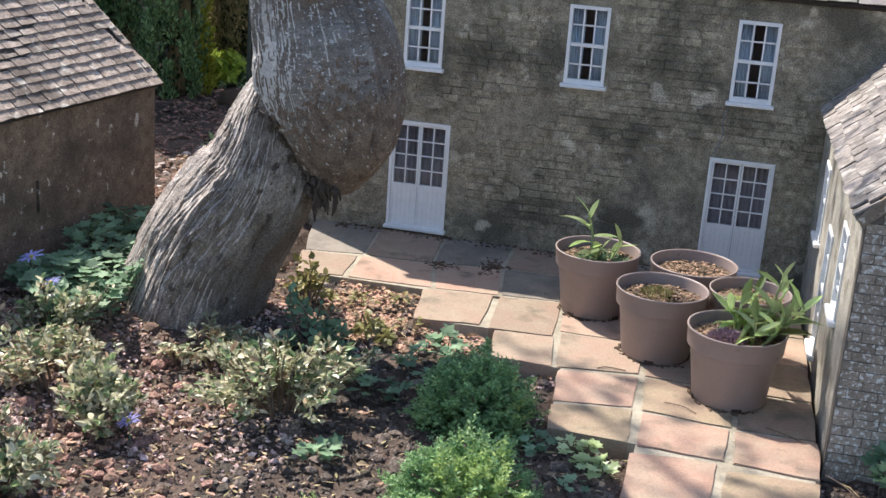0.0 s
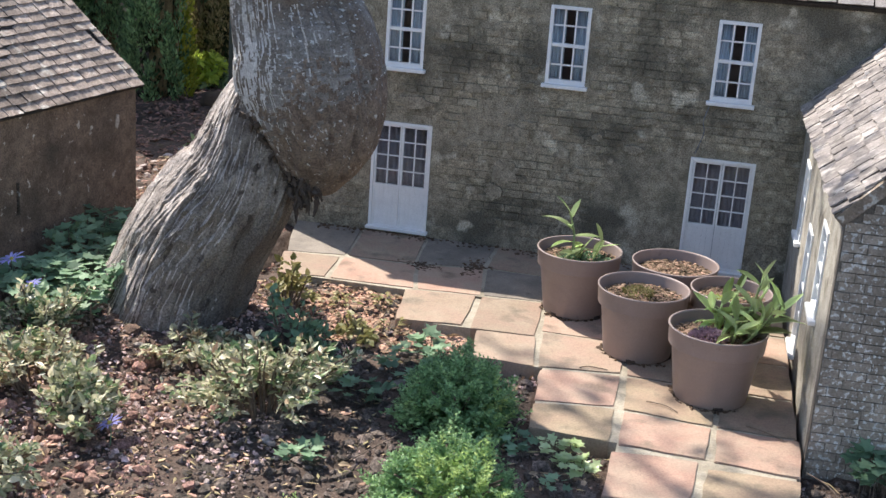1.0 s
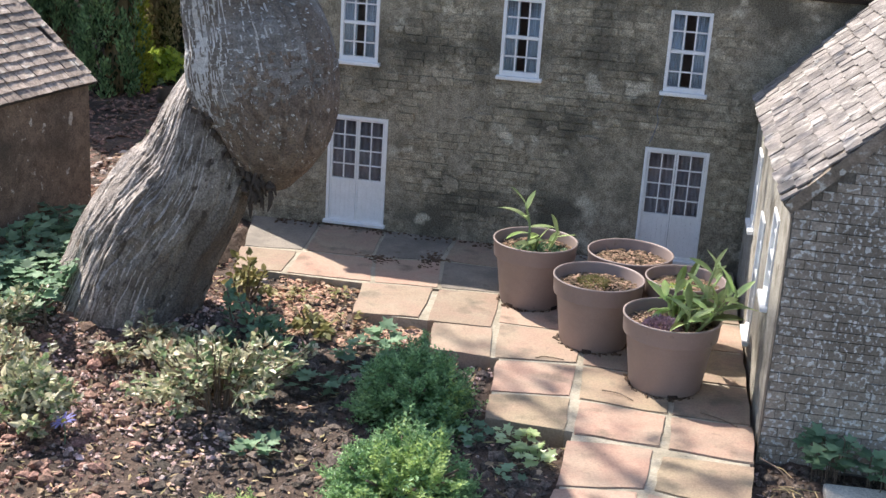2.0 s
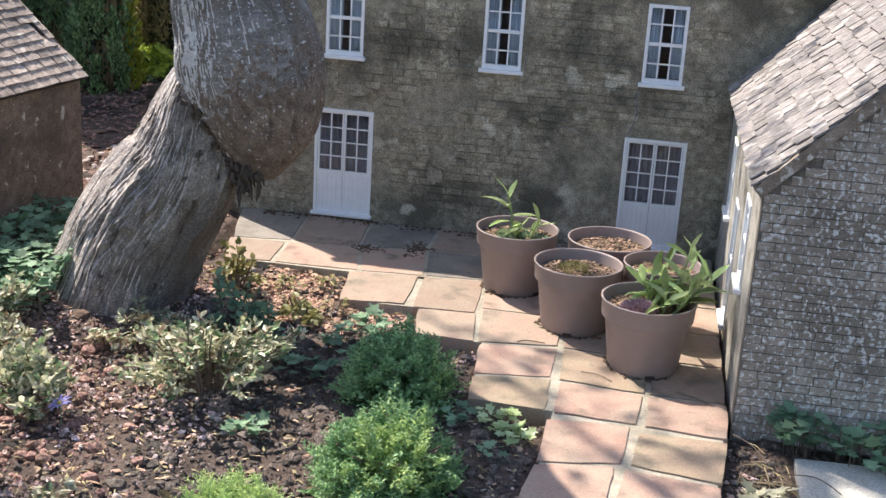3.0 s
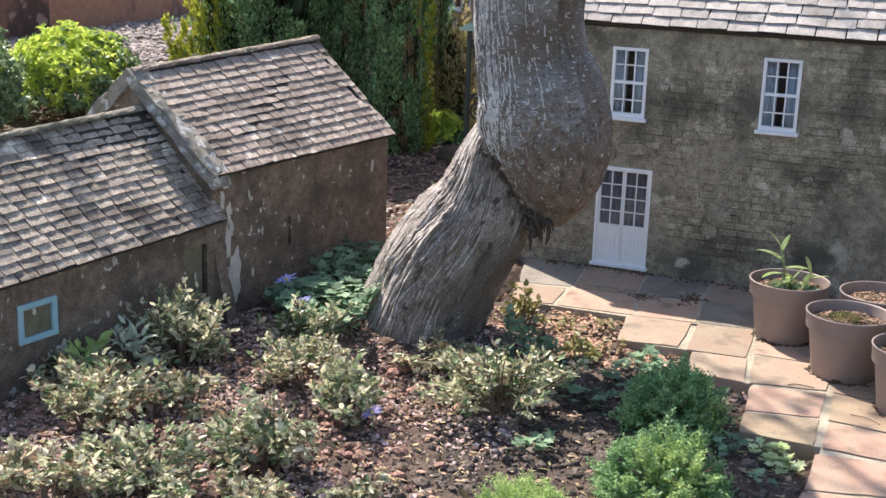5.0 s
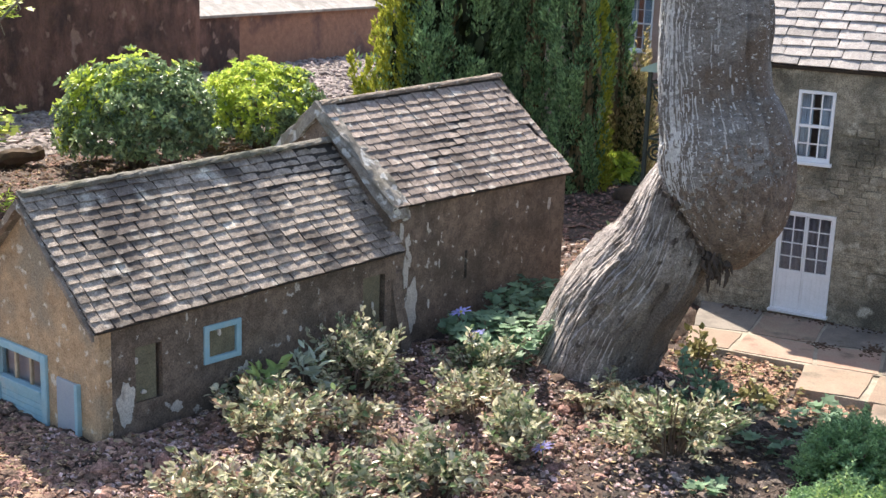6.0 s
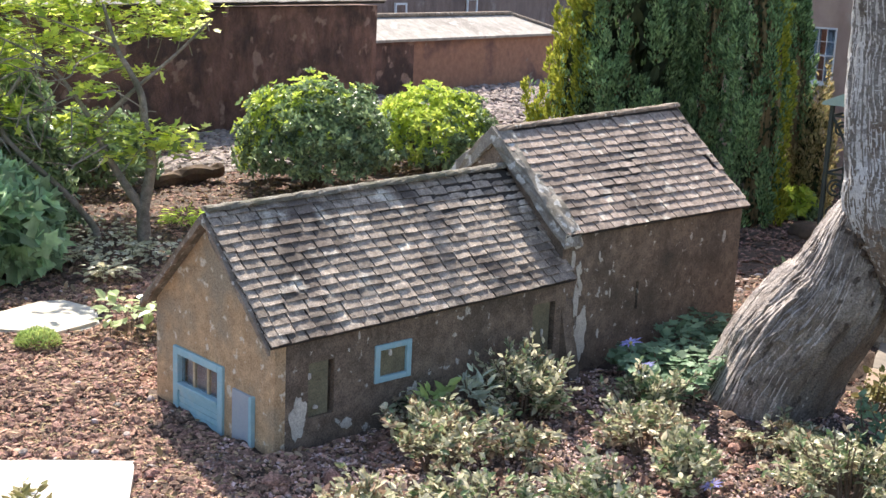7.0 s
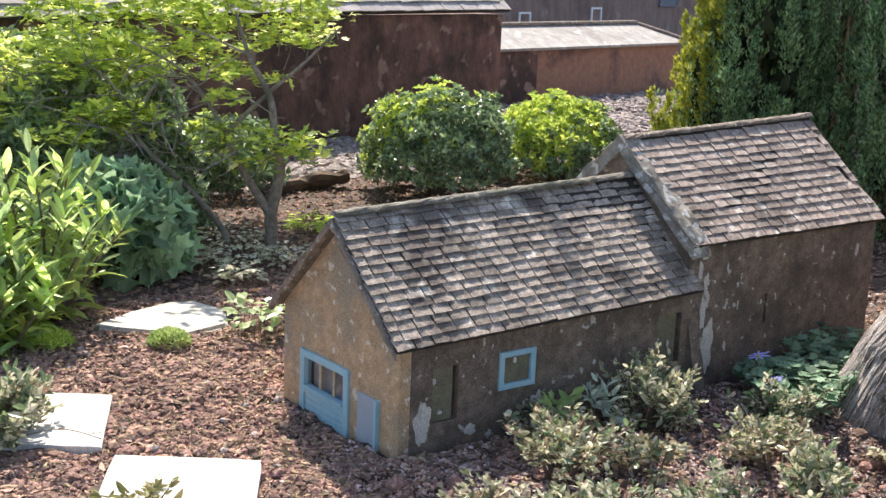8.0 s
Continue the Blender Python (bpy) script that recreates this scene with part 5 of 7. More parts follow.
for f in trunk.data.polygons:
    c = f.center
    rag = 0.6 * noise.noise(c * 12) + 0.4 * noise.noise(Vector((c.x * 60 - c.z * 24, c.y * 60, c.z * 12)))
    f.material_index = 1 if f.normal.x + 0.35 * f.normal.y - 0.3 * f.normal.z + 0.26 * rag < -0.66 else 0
# ragged bark at the joint
r = random.Random(4)
bm = bmesh.new()
for k in range(190):
    t = r.random() ** 0.55
    wide = 0.004 + 0.014 * t
    x = -0.028 + 0.100 * t + r.uniform(-wide, wide)
    z = 0.392 - 0.140 * t + r.uniform(-wide, wide)
    y = -0.692 + 0.018 * math.sin(t * 3.1) + r.uniform(-0.006, 0.018) + 0.045 * t
    p = Vector((x + .15, y + .62, z))
    q = p + Vector((r.uniform(-0.010, 0.016), r.uniform(-0.008, 0.004), r.uniform(-0.030, 0.004))) * (0.4 + 0.8 * t)
    merge(bm, tube([p, (p + q) / 2 + Vector((r.uniform(-.004, .004), 0, r.uniform(-.004, .004))), q], [0.0045, 0.004, 0.001], 5))
part("torn_bark", bm, M_TORN, tree, "dark torn bark at the split")
# limbs and a thin crown high above, out of view, added to dapple the light
rng = np.random.default_rng(11)
limb_ends = []
# (sx, sy): ground points that each limb should shade
for k, (sx, sy) in enumerate(((0.95, -0.55), (0.80, -0.93), (1.15, -0.85), (0.62, -0.42), (0.92, -0.25), (0.35, -0.50), (0.66, -1.14), (-0.72, -1.12))):
    high = 2.55 + 0.85 * ((k * 0.618) % 1)
    s = Vector((-0.06 - 0.011 * k + 0.15, -0.57 + 0.62, 1.45 + 0.075 * k))
    e = Vector((sx - 0.655 * high + 0.15, sy + 0.476 * high + 0.62, high))
    midp = s.lerp(e, 0.5) + Vector((r.uniform(-.12, .12), r.uniform(-.12, .12), 0.16))
    limb = smooth_path([s, midp, e], 6)
    part("limb", tube(limb, [0.017 - 0.001 * i for i in range(13)], 8), M_BARK_UP, tree, smooth=True)
    for q in range(7):
        root = limb[5 + q]
        tip = root + Vector((r.gauss(0, 0.17), r.gauss(0, 0.17), r.gauss(0.02, 0.12)))
        limb_ends.append(tip)
        part("twig", tube([root, root.lerp(tip, 0.5) + Vector((0, 0, 0.03)), tip], [0.006, 0.0045, 0.002], 6), M_BARK_UP, tree, smooth=True)
pos = np.concatenate([np.array(c[:]) + rng.normal(size=(12, 3)) * 0.075 for c in limb_ends])
part("crown", leaf_mesh("crown", pos, rng.normal(size=pos.shape), rng.uniform(0.03, 0.055, len(pos)), 0.55, "oval", 0.5, rng), M_SHRUBTIP, tree, "thin fresh green crown out of view, added to dapple the light")


# ---- pots ----
def lathe(profile, sides=72):
    bm = bmesh.new()
    loops = [[bm.verts.new((rr * math.cos(2 * math.pi * k / sides), rr * math.sin(2 * math.pi * k / sides), z)) for k in range(sides)] for rr, z in profile]
    for u, v in zip(loops, loops[1:]):
        for k in range(sides):
            bm.faces.new((u[k], u[(k + 1) % sides], v[(k + 1) % sides], v[k]))
    bm.faces.new(loops[0][::-1])
    bm.faces.new(loops[-1])
    return bm


POT_H = 0.121


def pot(x, y, rim, turn, label):
    t = thing("plant_pot", pose(x, y, 0.001, 0, 0, turn), label, "plant pot", "plastic pots on the patio")
    k = rim / 0.0785
    R = lambda q: q * k
    body = lathe([(R(.053), 0), (R(.0565), 0.0015), (R(.058), 0.004), (R(.0695), 0.0875), (R(.0702), 0.0885), (R(.0752), 0.0900), (R(.0757), 0.0915), (R(.0772), 0.117), (R(.0785), 0.1185), (R(.0785), POT_H),
                  (R(.0755), POT_H), (R(.0748), 0.118), (R(.0725), 0.095), (R(.070), 0.088), (R(.064), 0.05), (R(.05), 0.045)])
    part("pot_body", body, M_POT, t, "taupe plastic pot body with deep rim", smooth=True)
    for q in range(4):
        a = math.pi / 4 + q * math.pi / 2
        bm = boxes((-0.008, 0.008, -0.0012, 0.0012, 0.0, 0.007), bevel=0.0008)
        bmesh.ops.transform(bm, matrix=Matrix.Rotation(a, 4, "Z") @ Matrix.Translation((0, R(.0582), 0.0)), verts=bm.verts)
        part("drain_foot", bm, M_SOIL, t)
    g = np.random.default_rng(int(x * 1000))
    bm = bmesh.new()
    bmesh.ops.create_circle(bm, cap_ends=True, radius=R(.0715), segments=40)
    bmesh.ops.translate(bm, vec=(0, 0, 0.098), verts=bm.verts)
    part("compost", bm, M_SOIL, t)
    m = 1500
    rad, ang = R(.069) * np.sqrt(g.uniform(0, 1, m)), g.uniform(0, 6.283, m)
    p = np.stack([rad * np.cos(ang), rad * np.sin(ang), 0.0995 + g.uniform(0, 0.005, m)], 1)
    part("bark_mulch", lumps_mesh("bark_mulch", p, g.uniform(0.0012, 0.0034, m), 0.5, g, 0.5, 1.8, (OCT_V, OCT_F)), M_MULCH, t, "bark chips on the compost")
    return t


potA = pot(0.497, -0.322, 0.0785, 10, "taupe plastic pot holding a young leafy plant")
potB = pot(0.628, -0.488, 0.0785, 40, "taupe plastic pot with bark and sparse moss")
potC = pot(0.672, -0.328, 0.0785, 75, "taupe plastic pot filled with bark chips only")
potD = pot(0.774, -0.440, 0.070, 110, "smaller taupe plastic pot with bark chips")
potE = pot(0.757, -0.633, 0.0785, 150, "taupe plastic pot with leafy plant and purple sedum")


def long_leaf(l, w, bend, seed):
    """Narrow bending leaf with a midrib fold, in its own mesh; grows along +y."""
    bm = bmesh.new()
    k = 7
    rows = []
    for i in range(k + 1):
        t = i / k
        wd = w * math.sin(math.pi * min(1, t * 0.93 + 0.07)) ** 0.8 * 0.5 + 0.0004
        y = l * t * (1 - 0.12 * bend * t)
        z = -bend * l * t * t * 0.5
        rows.append([bm.verts.new((-wd, y, z + wd * 0.35)), bm.verts.new((0, y, z)), bm.verts.new((wd, y, z + wd * 0.35))])
    for a, b in zip(rows, rows[1:]):
        for q in range(2):
            bm.faces.new((a[q], a[q + 1], b[q + 1], b[q]))
    me = bpy.data.meshes.new("leaf")
    bmesh.ops.solidify(bm, geom=bm.faces[:], thickness=0.0003)
    bm.to_mesh(me)
    bm.free()
    me.materials.append(M_POTLEAF)
    return me


LONG = [long_leaf(l, w, b, 0) for l, w, b in ((0.055, 0.013, 0.5), (0.068, 0.014, 0.8), (0.045, 0.012, 0.25), (0.036, 0.011, 0.1))]


def leafy_stem(plant, base, top, leaves, seed, label="leaf"):
    r = random.Random(seed)
    base, top = Vector(base), Vector(top)
    mid = base.lerp(top, 0.5) + Vector((r.uniform(-.006, .006), r.uniform(-.006, .006), 0))
    part("stem", tube(smooth_path([base, mid, top], 4), [0.0024, 0.0023, 0.0022, 0.0021, 0.002, 0.0019, 0.0018, 0.0016, 0.0013], 6), M_POTLEAF, plant, smooth=True)
    for k in range(leaves):
        t = 0.25 + 0.75 * k / max(1, leaves - 1)
        p = base.lerp(mid, t * 2) if t < 0.5 else mid.lerp(top, t * 2 - 1)
        a = k * 2.4 + r.uniform(-0.3, 0.3)
        rise = r.uniform(5, 35) + 45 * max(0, t - 0.7) / 0.3
        ob = new("leaf", LONG[r.choice((0, 0, 1, 2)) if t < 0.75 else r.choice((2, 3, 3))])
        ob.parent = plant
        ob.matrix_local = Matrix.Translation(p) @ pose(0, 0, 0, rise, r.uniform(-25, 25), math.degrees(a))


plantA = thing("potted_plant", pose(0.497, -0.322, 0.1) @ Matrix.Scale(1.12, 4), "young plant with long pale green leaves in pot", "plant")
leafy_stem(plantA, (-0.012, -0.01, 0), (-0.022, 0.0, 0.078), 7, 2)
leafy_stem(plantA, (0.022, 0.0, 0), (0.034, 0.004, 0.034), 4, 9)
leafy_stem(plantA, (0.0, -0.02, 0), (0.004, -0.028, 0.022), 3, 13)
plantE = thing("potted_plant", pose(0.757, -0.633, 0.1) @ Matrix.Scale(1.1, 4), "bushy plant with long fresh green leaves in pot", "plant")
for k, (b, t, n) in enumerate((((.02, .01, 0), (.052, .022, .092), 8), ((.01, .03, 0), (.02, .045, .06), 6), ((.035, -.01, 0), (.058, -.022, .052), 7), ((.045, .02, 0), (.088, .03, .05), 7), ((.0, .01, 0), (-.012, .012, .042), 5), ((.03, .03, 0), (.064, .058, .07), 7), ((.02, -.02, 0), (.022, -.030, .045), 6), ((.04, .0, 0), (.080, -.004, .066), 7), ((.005, .02, 0), (.002, .030, .052), 6))):
    leafy_stem(plantE, b, t, n, 20 + k)


def tuft(name, x, y, z, radius, height, count, size, ratio, material, seed, label, category, shape="spear", out=0.6, group=""):
    """Low cushion or tuft of small leaves on the ground."""
    g = np.random.default_rng(seed)
    rr, a = radius * np.sqrt(g.uniform(0, 1, count)), g.uniform(0, 6.283, count)
    hz = height * np.sqrt(np.maximum(0, 1 - (rr / radius) ** 2)) * g.uniform(0.55, 1.0, count)
    p = np.stack([rr * np.cos(a), rr * np.sin(a), hz], 1)
    w = np.stack([np.cos(a) * out * rr / radius, np.sin(a) * out * rr / radius, np.full(count, 0.7)], 1) + g.normal(size=(count, 3)) * 0.35
    t = thing(name, pose(x, y, z), label, category, group)
    part("leaves", leaf_mesh("leaves", p, w, g.uniform(0.7, 1.3, count) * size, ratio, shape, 0.4, g), material, t)
    return t


tuft("sedum", 0.742, -0.668, 0.104, 0.030, 0.022, 700, 0.006, 0.5, M_PURPLE, 3, "purple sedum cushion growing in pot", "plant")
tuft("moss", 0.620, -0.475, 0.1, 0.028, 0.010, 260, 0.008, 0.3, M_SPRIG, 4, "yellow-green moss on compost", "moss")
tuft("moss", 0.505, -0.335, 0.1, 0.05, 0.008, 420, 0.009, 0.4, M_BROADLEAF, 5, "green seedlings over compost in pot", "seedlings")
tuft("moss", 0.76, -0.46, 0.1, 0.02, 0.010, 120, 0.008, 0.3, M_MOSS, 6, "small tuft of moss on compost", "moss")


# ---- shrubs ----
def mound(x, y, radius, height, shoots, material, tip, seed, label, leaf_size=0.0094, per=12, tip_share=0.25, tip_side=(0, 0, 1), name="hebe_shrub", ratio=0.55):
    """Dense rounded shrub: many short shoots, each a spire of paired leaves."""
    g = np.random.default_rng(seed)
    z0 = float(ground_z(x, y))
    t = thing(name, pose(x, y, z0), label, "shrub")
    bm = bmesh.new()
    for k in range(14):
        a = k * 2.4
        e = (math.cos(a) * radius * 0.6, math.sin(a) * radius * 0.6, height * 0.6)
        merge(bm, tube([(0, 0, -0.01), (e[0] * 0.4, e[1] * 0.4, e[2] * 0.55), e], [0.005, 0.0035, 0.0015], 5))
    tagged(part("stem", bm, M_TWIG, t), kind="stuff")
    nc = 75
    cu, ca = (np.arange(nc) + 0.5) / nc, np.arange(nc) * 2.39996
    ct = np.arccos(1 - cu * 1.02)
    cd = np.stack([np.sin(ct) * np.cos(ca), np.sin(ct) * np.sin(ca), np.cos(ct)], 1) + g.normal(size=(nc, 3)) * 0.05
    push = 1 + g.normal(size=nc) * 0.07
    pick = g.integers(nc, size=shoots)
    dev = g.normal(size=(shoots, 3)) * 0.088
    d = cd[pick] + dev
    d /= np.linalg.norm(d, axis=1, keepdims=True)
    tipp = d * np.array((radius, radius, height)) * (push[pick] * (1.03 - 10.0 * (dev ** 2).sum(1)) * g.uniform(0.88, 1.03, shoots))[:, None]
    tipp[:, 2] = np.maximum(tipp[:, 2], 0.004)
    grow = d * 0.9 + np.array((0, 0, 0.25)) + g.normal(size=(shoots, 3)) * 0.3
    grow /= np.linalg.norm(grow, axis=1, keepdims=True)
    ln = 0.027 * (radius / 0.12)
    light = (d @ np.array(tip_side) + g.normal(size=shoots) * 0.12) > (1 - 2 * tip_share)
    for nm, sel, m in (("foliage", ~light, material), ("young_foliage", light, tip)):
        if not sel.any():
            continue
        k = sel.sum()
        s = np.tile(np.linspace(0, 1, per), (k, 1))
        base = tipp[sel][:, None, :] - grow[sel][:, None, :] * ((1 - s) * ln)[..., None]
        an = np.tile(np.arange(per) * 2.4, (k, 1)) + g.uniform(0, 6.28, (k, 1))
        side = np.stack([np.cos(an), np.sin(an), np.zeros_like(an)], -1)
        w = grow[sel][:, None, :] * (0.35 + 0.5 * s)[..., None] + side * 0.9
        sz = leaf_size * (1.05 - 0.45 * s) * g.uniform(0.8, 1.2, s.shape)
        part(nm, leaf_mesh(nm, base.reshape(-1, 3), w.reshape(-1, 3), sz.ravel(), ratio, "spear", 0.35, g), m, t)
    return t


# pale tips on tip_side paint the sunlit parts of both hebes
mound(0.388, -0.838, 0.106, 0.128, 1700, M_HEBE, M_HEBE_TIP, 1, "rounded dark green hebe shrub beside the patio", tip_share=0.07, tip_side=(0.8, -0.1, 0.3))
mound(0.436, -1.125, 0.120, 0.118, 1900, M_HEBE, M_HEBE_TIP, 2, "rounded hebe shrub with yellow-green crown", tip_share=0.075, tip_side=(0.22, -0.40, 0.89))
mound(0.288, -1.318, 0.094, 0.090, 1200, M_LIMELEAF, M_HEBE_TIP, 3, "bright lime green heather-like mound", tip_share=0.45, ratio=0.34, leaf_size=0.0095)


def twiggy(x, y, radius, height, shoots, seed, label, material=M_GREYLEAF, size=0.0142, name="twiggy_shrub", per=21, ratio=0.48, mix=""):
    """Loose shrub: spreading thin stems with leaves towards their ends."""
    g = np.random.default_rng(seed)
    t = thing(name, pose(x, y, float(ground_z(x, y)) - 0.004), label, "shrub", "loose shrubs in the soil bed" if name == "twiggy_shrub" else "")
    bm = bmesh.new()
    P, W, S = [], [], []
    mains = []
    for k in range(max(7, shoots // 9)):
        a, q = k * 2.4 + g.normal() * 0.4, math.sqrt((k + 0.5) / max(7, shoots // 9))
        mains.append(np.array((math.cos(a) * radius * q, math.sin(a) * radius * q, height * (1 - 0.5 * q * q) * g.uniform(0.5, 1.12))))
    for k in range(shoots):
        e = mains[k % len(mains)] + g.normal(size=3) * np.array((0.21 * radius, 0.21 * radius, 0.14 * height))
        e[2] = max(e[2], 0.015)
        a, q = math.atan2(e[1], e[0]), math.hypot(e[0], e[1]) / radius
        b = np.array((math.cos(a) * radius * q * 0.3, math.sin(a) * radius * q * 0.3, 0.0))
        m = (b + e) / 2 + np.array((0, 0, 0.02)) + g.normal(size=3) * 0.006
        if k % 2 == 0:
            merge(bm, tube([tuple(b), tuple(m), tuple(e)], [0.0022, 0.0016, 0.0008], 4))
        for i in range(per):
            s = 0.45 + 0.58 * i / (per - 1)
            c = (1 - s) ** 2 * b + 2 * s * (1 - s) * m + s * s * e
            an = i * 2.4 + a
            d = (e - m) / (np.linalg.norm(e - m) + 1e-6)
            P.append(c + g.normal(size=3) * 0.003)
            W.append(d * (0.35 + 0.6 * (s > 0.85)) + np.array((math.cos(an), math.sin(an), 0.1)) * 0.85 + g.normal(size=3) * 0.32)
            S.append(size * g.uniform(0.45, 1.5) * (0.75 if s > 0.95 else 1))
    tagged(part("stem", bm, M_TWIG, t), kind="stuff")
    P, W, S = np.array(P), np.array(W), np.array(S)
    tone = g.uniform(size=len(P))
    mixes = ((("foliage", 0.28, M_DULLLEAF), ("pale_foliage", 0.72, M_GREYLEAF), ("green_foliage", 0.94, M_FRESHLEAF), ("withered_foliage", 1.0, M_DRYLEAF)) if mix == "green" else
             (("foliage", 0.34, M_DULLLEAF), ("pale_foliage", 0.68, M_GREYLEAF), ("green_foliage", 0.76, M_FRESHLEAF), ("withered_foliage", 1.0, M_DRYLEAF)) if mix == "dry" else
             (("foliage", 1.0, material),))
    last = 0.0
    for nm, upto, m in mixes:
        sel = (tone >= last) & (tone < upto)
        last = upto
        if sel.any():
            part(nm, leaf_mesh(nm, P[sel], W[sel], S[sel], ratio, "oval", 0.45, g), m, t)
    return t


L_TW = "loose grey-green shrub with small creamy leaves"
for k, (x, y, rad, h, n, mix) in enumerate(((0.105, -0.915, 0.115, 0.125, 85, "green"), (-0.103, -1.085, 0.062, 0.095, 42, "green"), (-0.215, -0.995, 0.09, 0.095, 45, "dry"), (-0.147, -1.29, 0.085, 0.105, 62, "green"),
                                            (-0.470, -1.020, 0.092, 0.130, 75, "green"), (-0.420, -1.335, 0.10, 0.100, 62, "dry"), (-0.250, -1.45, 0.10, 0.09, 62, "green"), (-0.03, -1.52, 0.08, 0.05, 28, "dry"),
                                            (-0.06, -0.80, 0.08, 0.055, 26, "dry"), (-0.30, -0.86, 0.08, 0.095, 45, "green"), (0.02, -0.78, 0.06, 0.045, 20, "dry"), (-0.53, -1.22, 0.07, 0.075, 30, "dry"), (-0.09, -1.42, 0.075, 0.06, 34, "dry"), (-0.34, -1.20, 0.06, 0.06, 24, "dry"), (-0.35, -1.55, 0.09, 0.08, 45, "dry"), (0.05, -1.34, 0.05, 0.035, 16, "dry"))):
    twiggy(x, y, rad, h, int(n * 1.1), 40 + k, L_TW if mix == "green" else "half-withered loose shrub with olive and brown leaves", mix=mix)
twiggy(-0.510, -1.115, 0.035, 0.105, 6, 66, "woolly plant with long silver-green leaves", M_SILVERLEAF, 0.030, "silver_plant", 7, 0.34)
twiggy(-0.545, -1.195, 0.030, 0.085, 6, 67, "small fresh green seedling with pointed leaves", M_HEBE_TIP, 0.030, "leafy_seedling", 6, 0.4)
for k, (x, y, rad, h, n) in enumerate(((0.08, -0.71, 0.08, 0.085, 34), (-0.005, -0.49, 0.05, 0.10, 18), (0.16, -0.58, 0.05, 0.045, 14))):
    twiggy(x, y, rad, h, n, 70 + k, "low leafy plant growing by the patio edge", M_BROADLEAF if k == 0 else M_SPRIG, 0.016, "leafy_plant", 11, 0.6)


def carpet(name, spots, count, size, material, seed, label, shape="lobed", height=0.05, ratio=0.9):
    """Patch of flat broad leaves on short stalks."""
    g = np.random.default_rng(seed)
    P, W = [], []
    bm = bmesh.new()
    x0, y0 = spots[0][0], spots[0][1]
    z0 = float(ground_z(x0, y0))
    for k in range(count):
        cx, cy, rad = spots[g.integers(len(spots))]
        q, a = rad * math.sqrt(g.uniform(0, 1)), g.uniform(0, 6.283)
        x, y = cx + q * math.cos(a), cy + q * math.sin(a)
        gz = float(ground_z(x, y)) - z0
        top = np.array((x - x0, y - y0, gz + height * g.uniform(0.4, 1.0)))
        d = np.array((math.cos(a), math.sin(a), 0.12)) + g.normal(size=3) * 0.4
        d[2] = d[2] * 0.5
        P.append(top)
        W.append(d)
        if k % 3 == 0:
            merge(bm, tube([(top[0] * 0.98, top[1] * 0.98, gz - 0.005), tuple(top)], [0.001, 0.0008], 3, cap=False))
    t = thing(name, pose(x0, y0, z0), label, "ground cover")
    tagged(part("stalk", bm, M_TWIG, t), kind="stuff")
    part("foliage", leaf_mesh("foliage", np.array(P), np.array(W), g.uniform(0.7, 1.25, count) * size, ratio, shape, 0.8, g), material, t)
    return t


carpet("geranium_patch", [(-0.33, -0.66, 0.09), (-0.37, -0.52, 0.08), (-0.31, -0.78, 0.07), (-0.40, -0.70, 0.06), (-0.40, -0.40, 0.06)], 760, 0.022, M_BROADLEAF, 5, "patch of broad green leaves at barn wall", height=0.075, ratio=1.1)
carpet("ground_leaves", [(0.27, -0.70, 0.04), (0.22, -0.78, 0.04), (0.28, -0.62, 0.03)], 60, 0.024, M_BROADLEAF, 6, "low lobed leaves on shaded soil", height=0.03)
carpet("ground_leaves", [(0.205, -1.03, 0.026)], 18, 0.020, M_BROADLEAF, 7, "single low plant with lobed leaves", height=0.02)
carpet("ground_leaves", [(0.555, -0.905, 0.03), (0.585, -0.94, 0.025)], 60, 0.017, M_POTLEAF, 8, "small fresh green plant at patio corner", height=0.025)
carpet("ground_leaves", [(0.495, -0.90, 0.016), (0.56, -1.02, 0.02), (0.36, -1.02, 0.03)], 46, 0.017, M_BROADLEAF, 9, "small lobed seedlings at path edge", height=0.02)
carpet("ground_leaves", [(1.10, -0.855, 0.05), (1.20, -0.85, 0.06), (1.0, -0.835, 0.03)], 190, 0.024, M_BROADLEAF, 10, "dark green leaves along brick gable", height=0.065)
carpet("ground_leaves", [(0.955, -1.02, 0.03)], 34, 0.022, M_GREYLEAF, 12, "small grey-green plant beside slab", height=0.03)
carpet("ground_leaves", [(-1.345, -1.215, 0.05), (-1.30, -1.17, 0.035)], 60, 0.038, M_POTLEAF, 13, "light green leafy plant beside cottage", height=0.075, shape="oval", ratio=0.5)


def anemone(x, y, z, seed, rad=0.022):
    """Starry flower: narrow petals round a yellow eye, on a stalk."""
    r = random.Random(seed)
    gz = float(ground_z(x, y))
    t = thing("anemone", pose(x, y, gz), "lilac-blue starry anemone flower", "flower", "anemones in the bed")
    part("stalk", tube([(0, 0, -0.005), (0.002, 0, (z - gz) * 0.6), (0, 0, z - gz)], [0.0012, 0.001, 0.001], 5), M_BROADLEAF, t)
    me = leaf_mesh("petal", [(0, 0.003, 0)], [(0, 1, 0.18)], rad, 0.26, "oval", 1.0)
    me.materials.append(M_PETAL)
    for k in range(13):
        ob = new("petal", me)
        ob.parent = t
        ob.matrix_local = Matrix.Translation((0, 0, z - gz)) @ pose(0, 0, 0, 12, -16, 0) @ pose(0, 0, 0, r.uniform(-8, 8), 0, k * 360 / 13 + r.uniform(-6, 6))
    bm = bmesh.new()
    bmesh.ops.create_uvsphere(bm, u_segments=8, v_segments=5, radius=0.0035)
    bmesh.ops.translate(bm, vec=(0, 0, z - gz + 0.001), verts=bm.verts)
    part("eye", bm, M_YOLK, t)


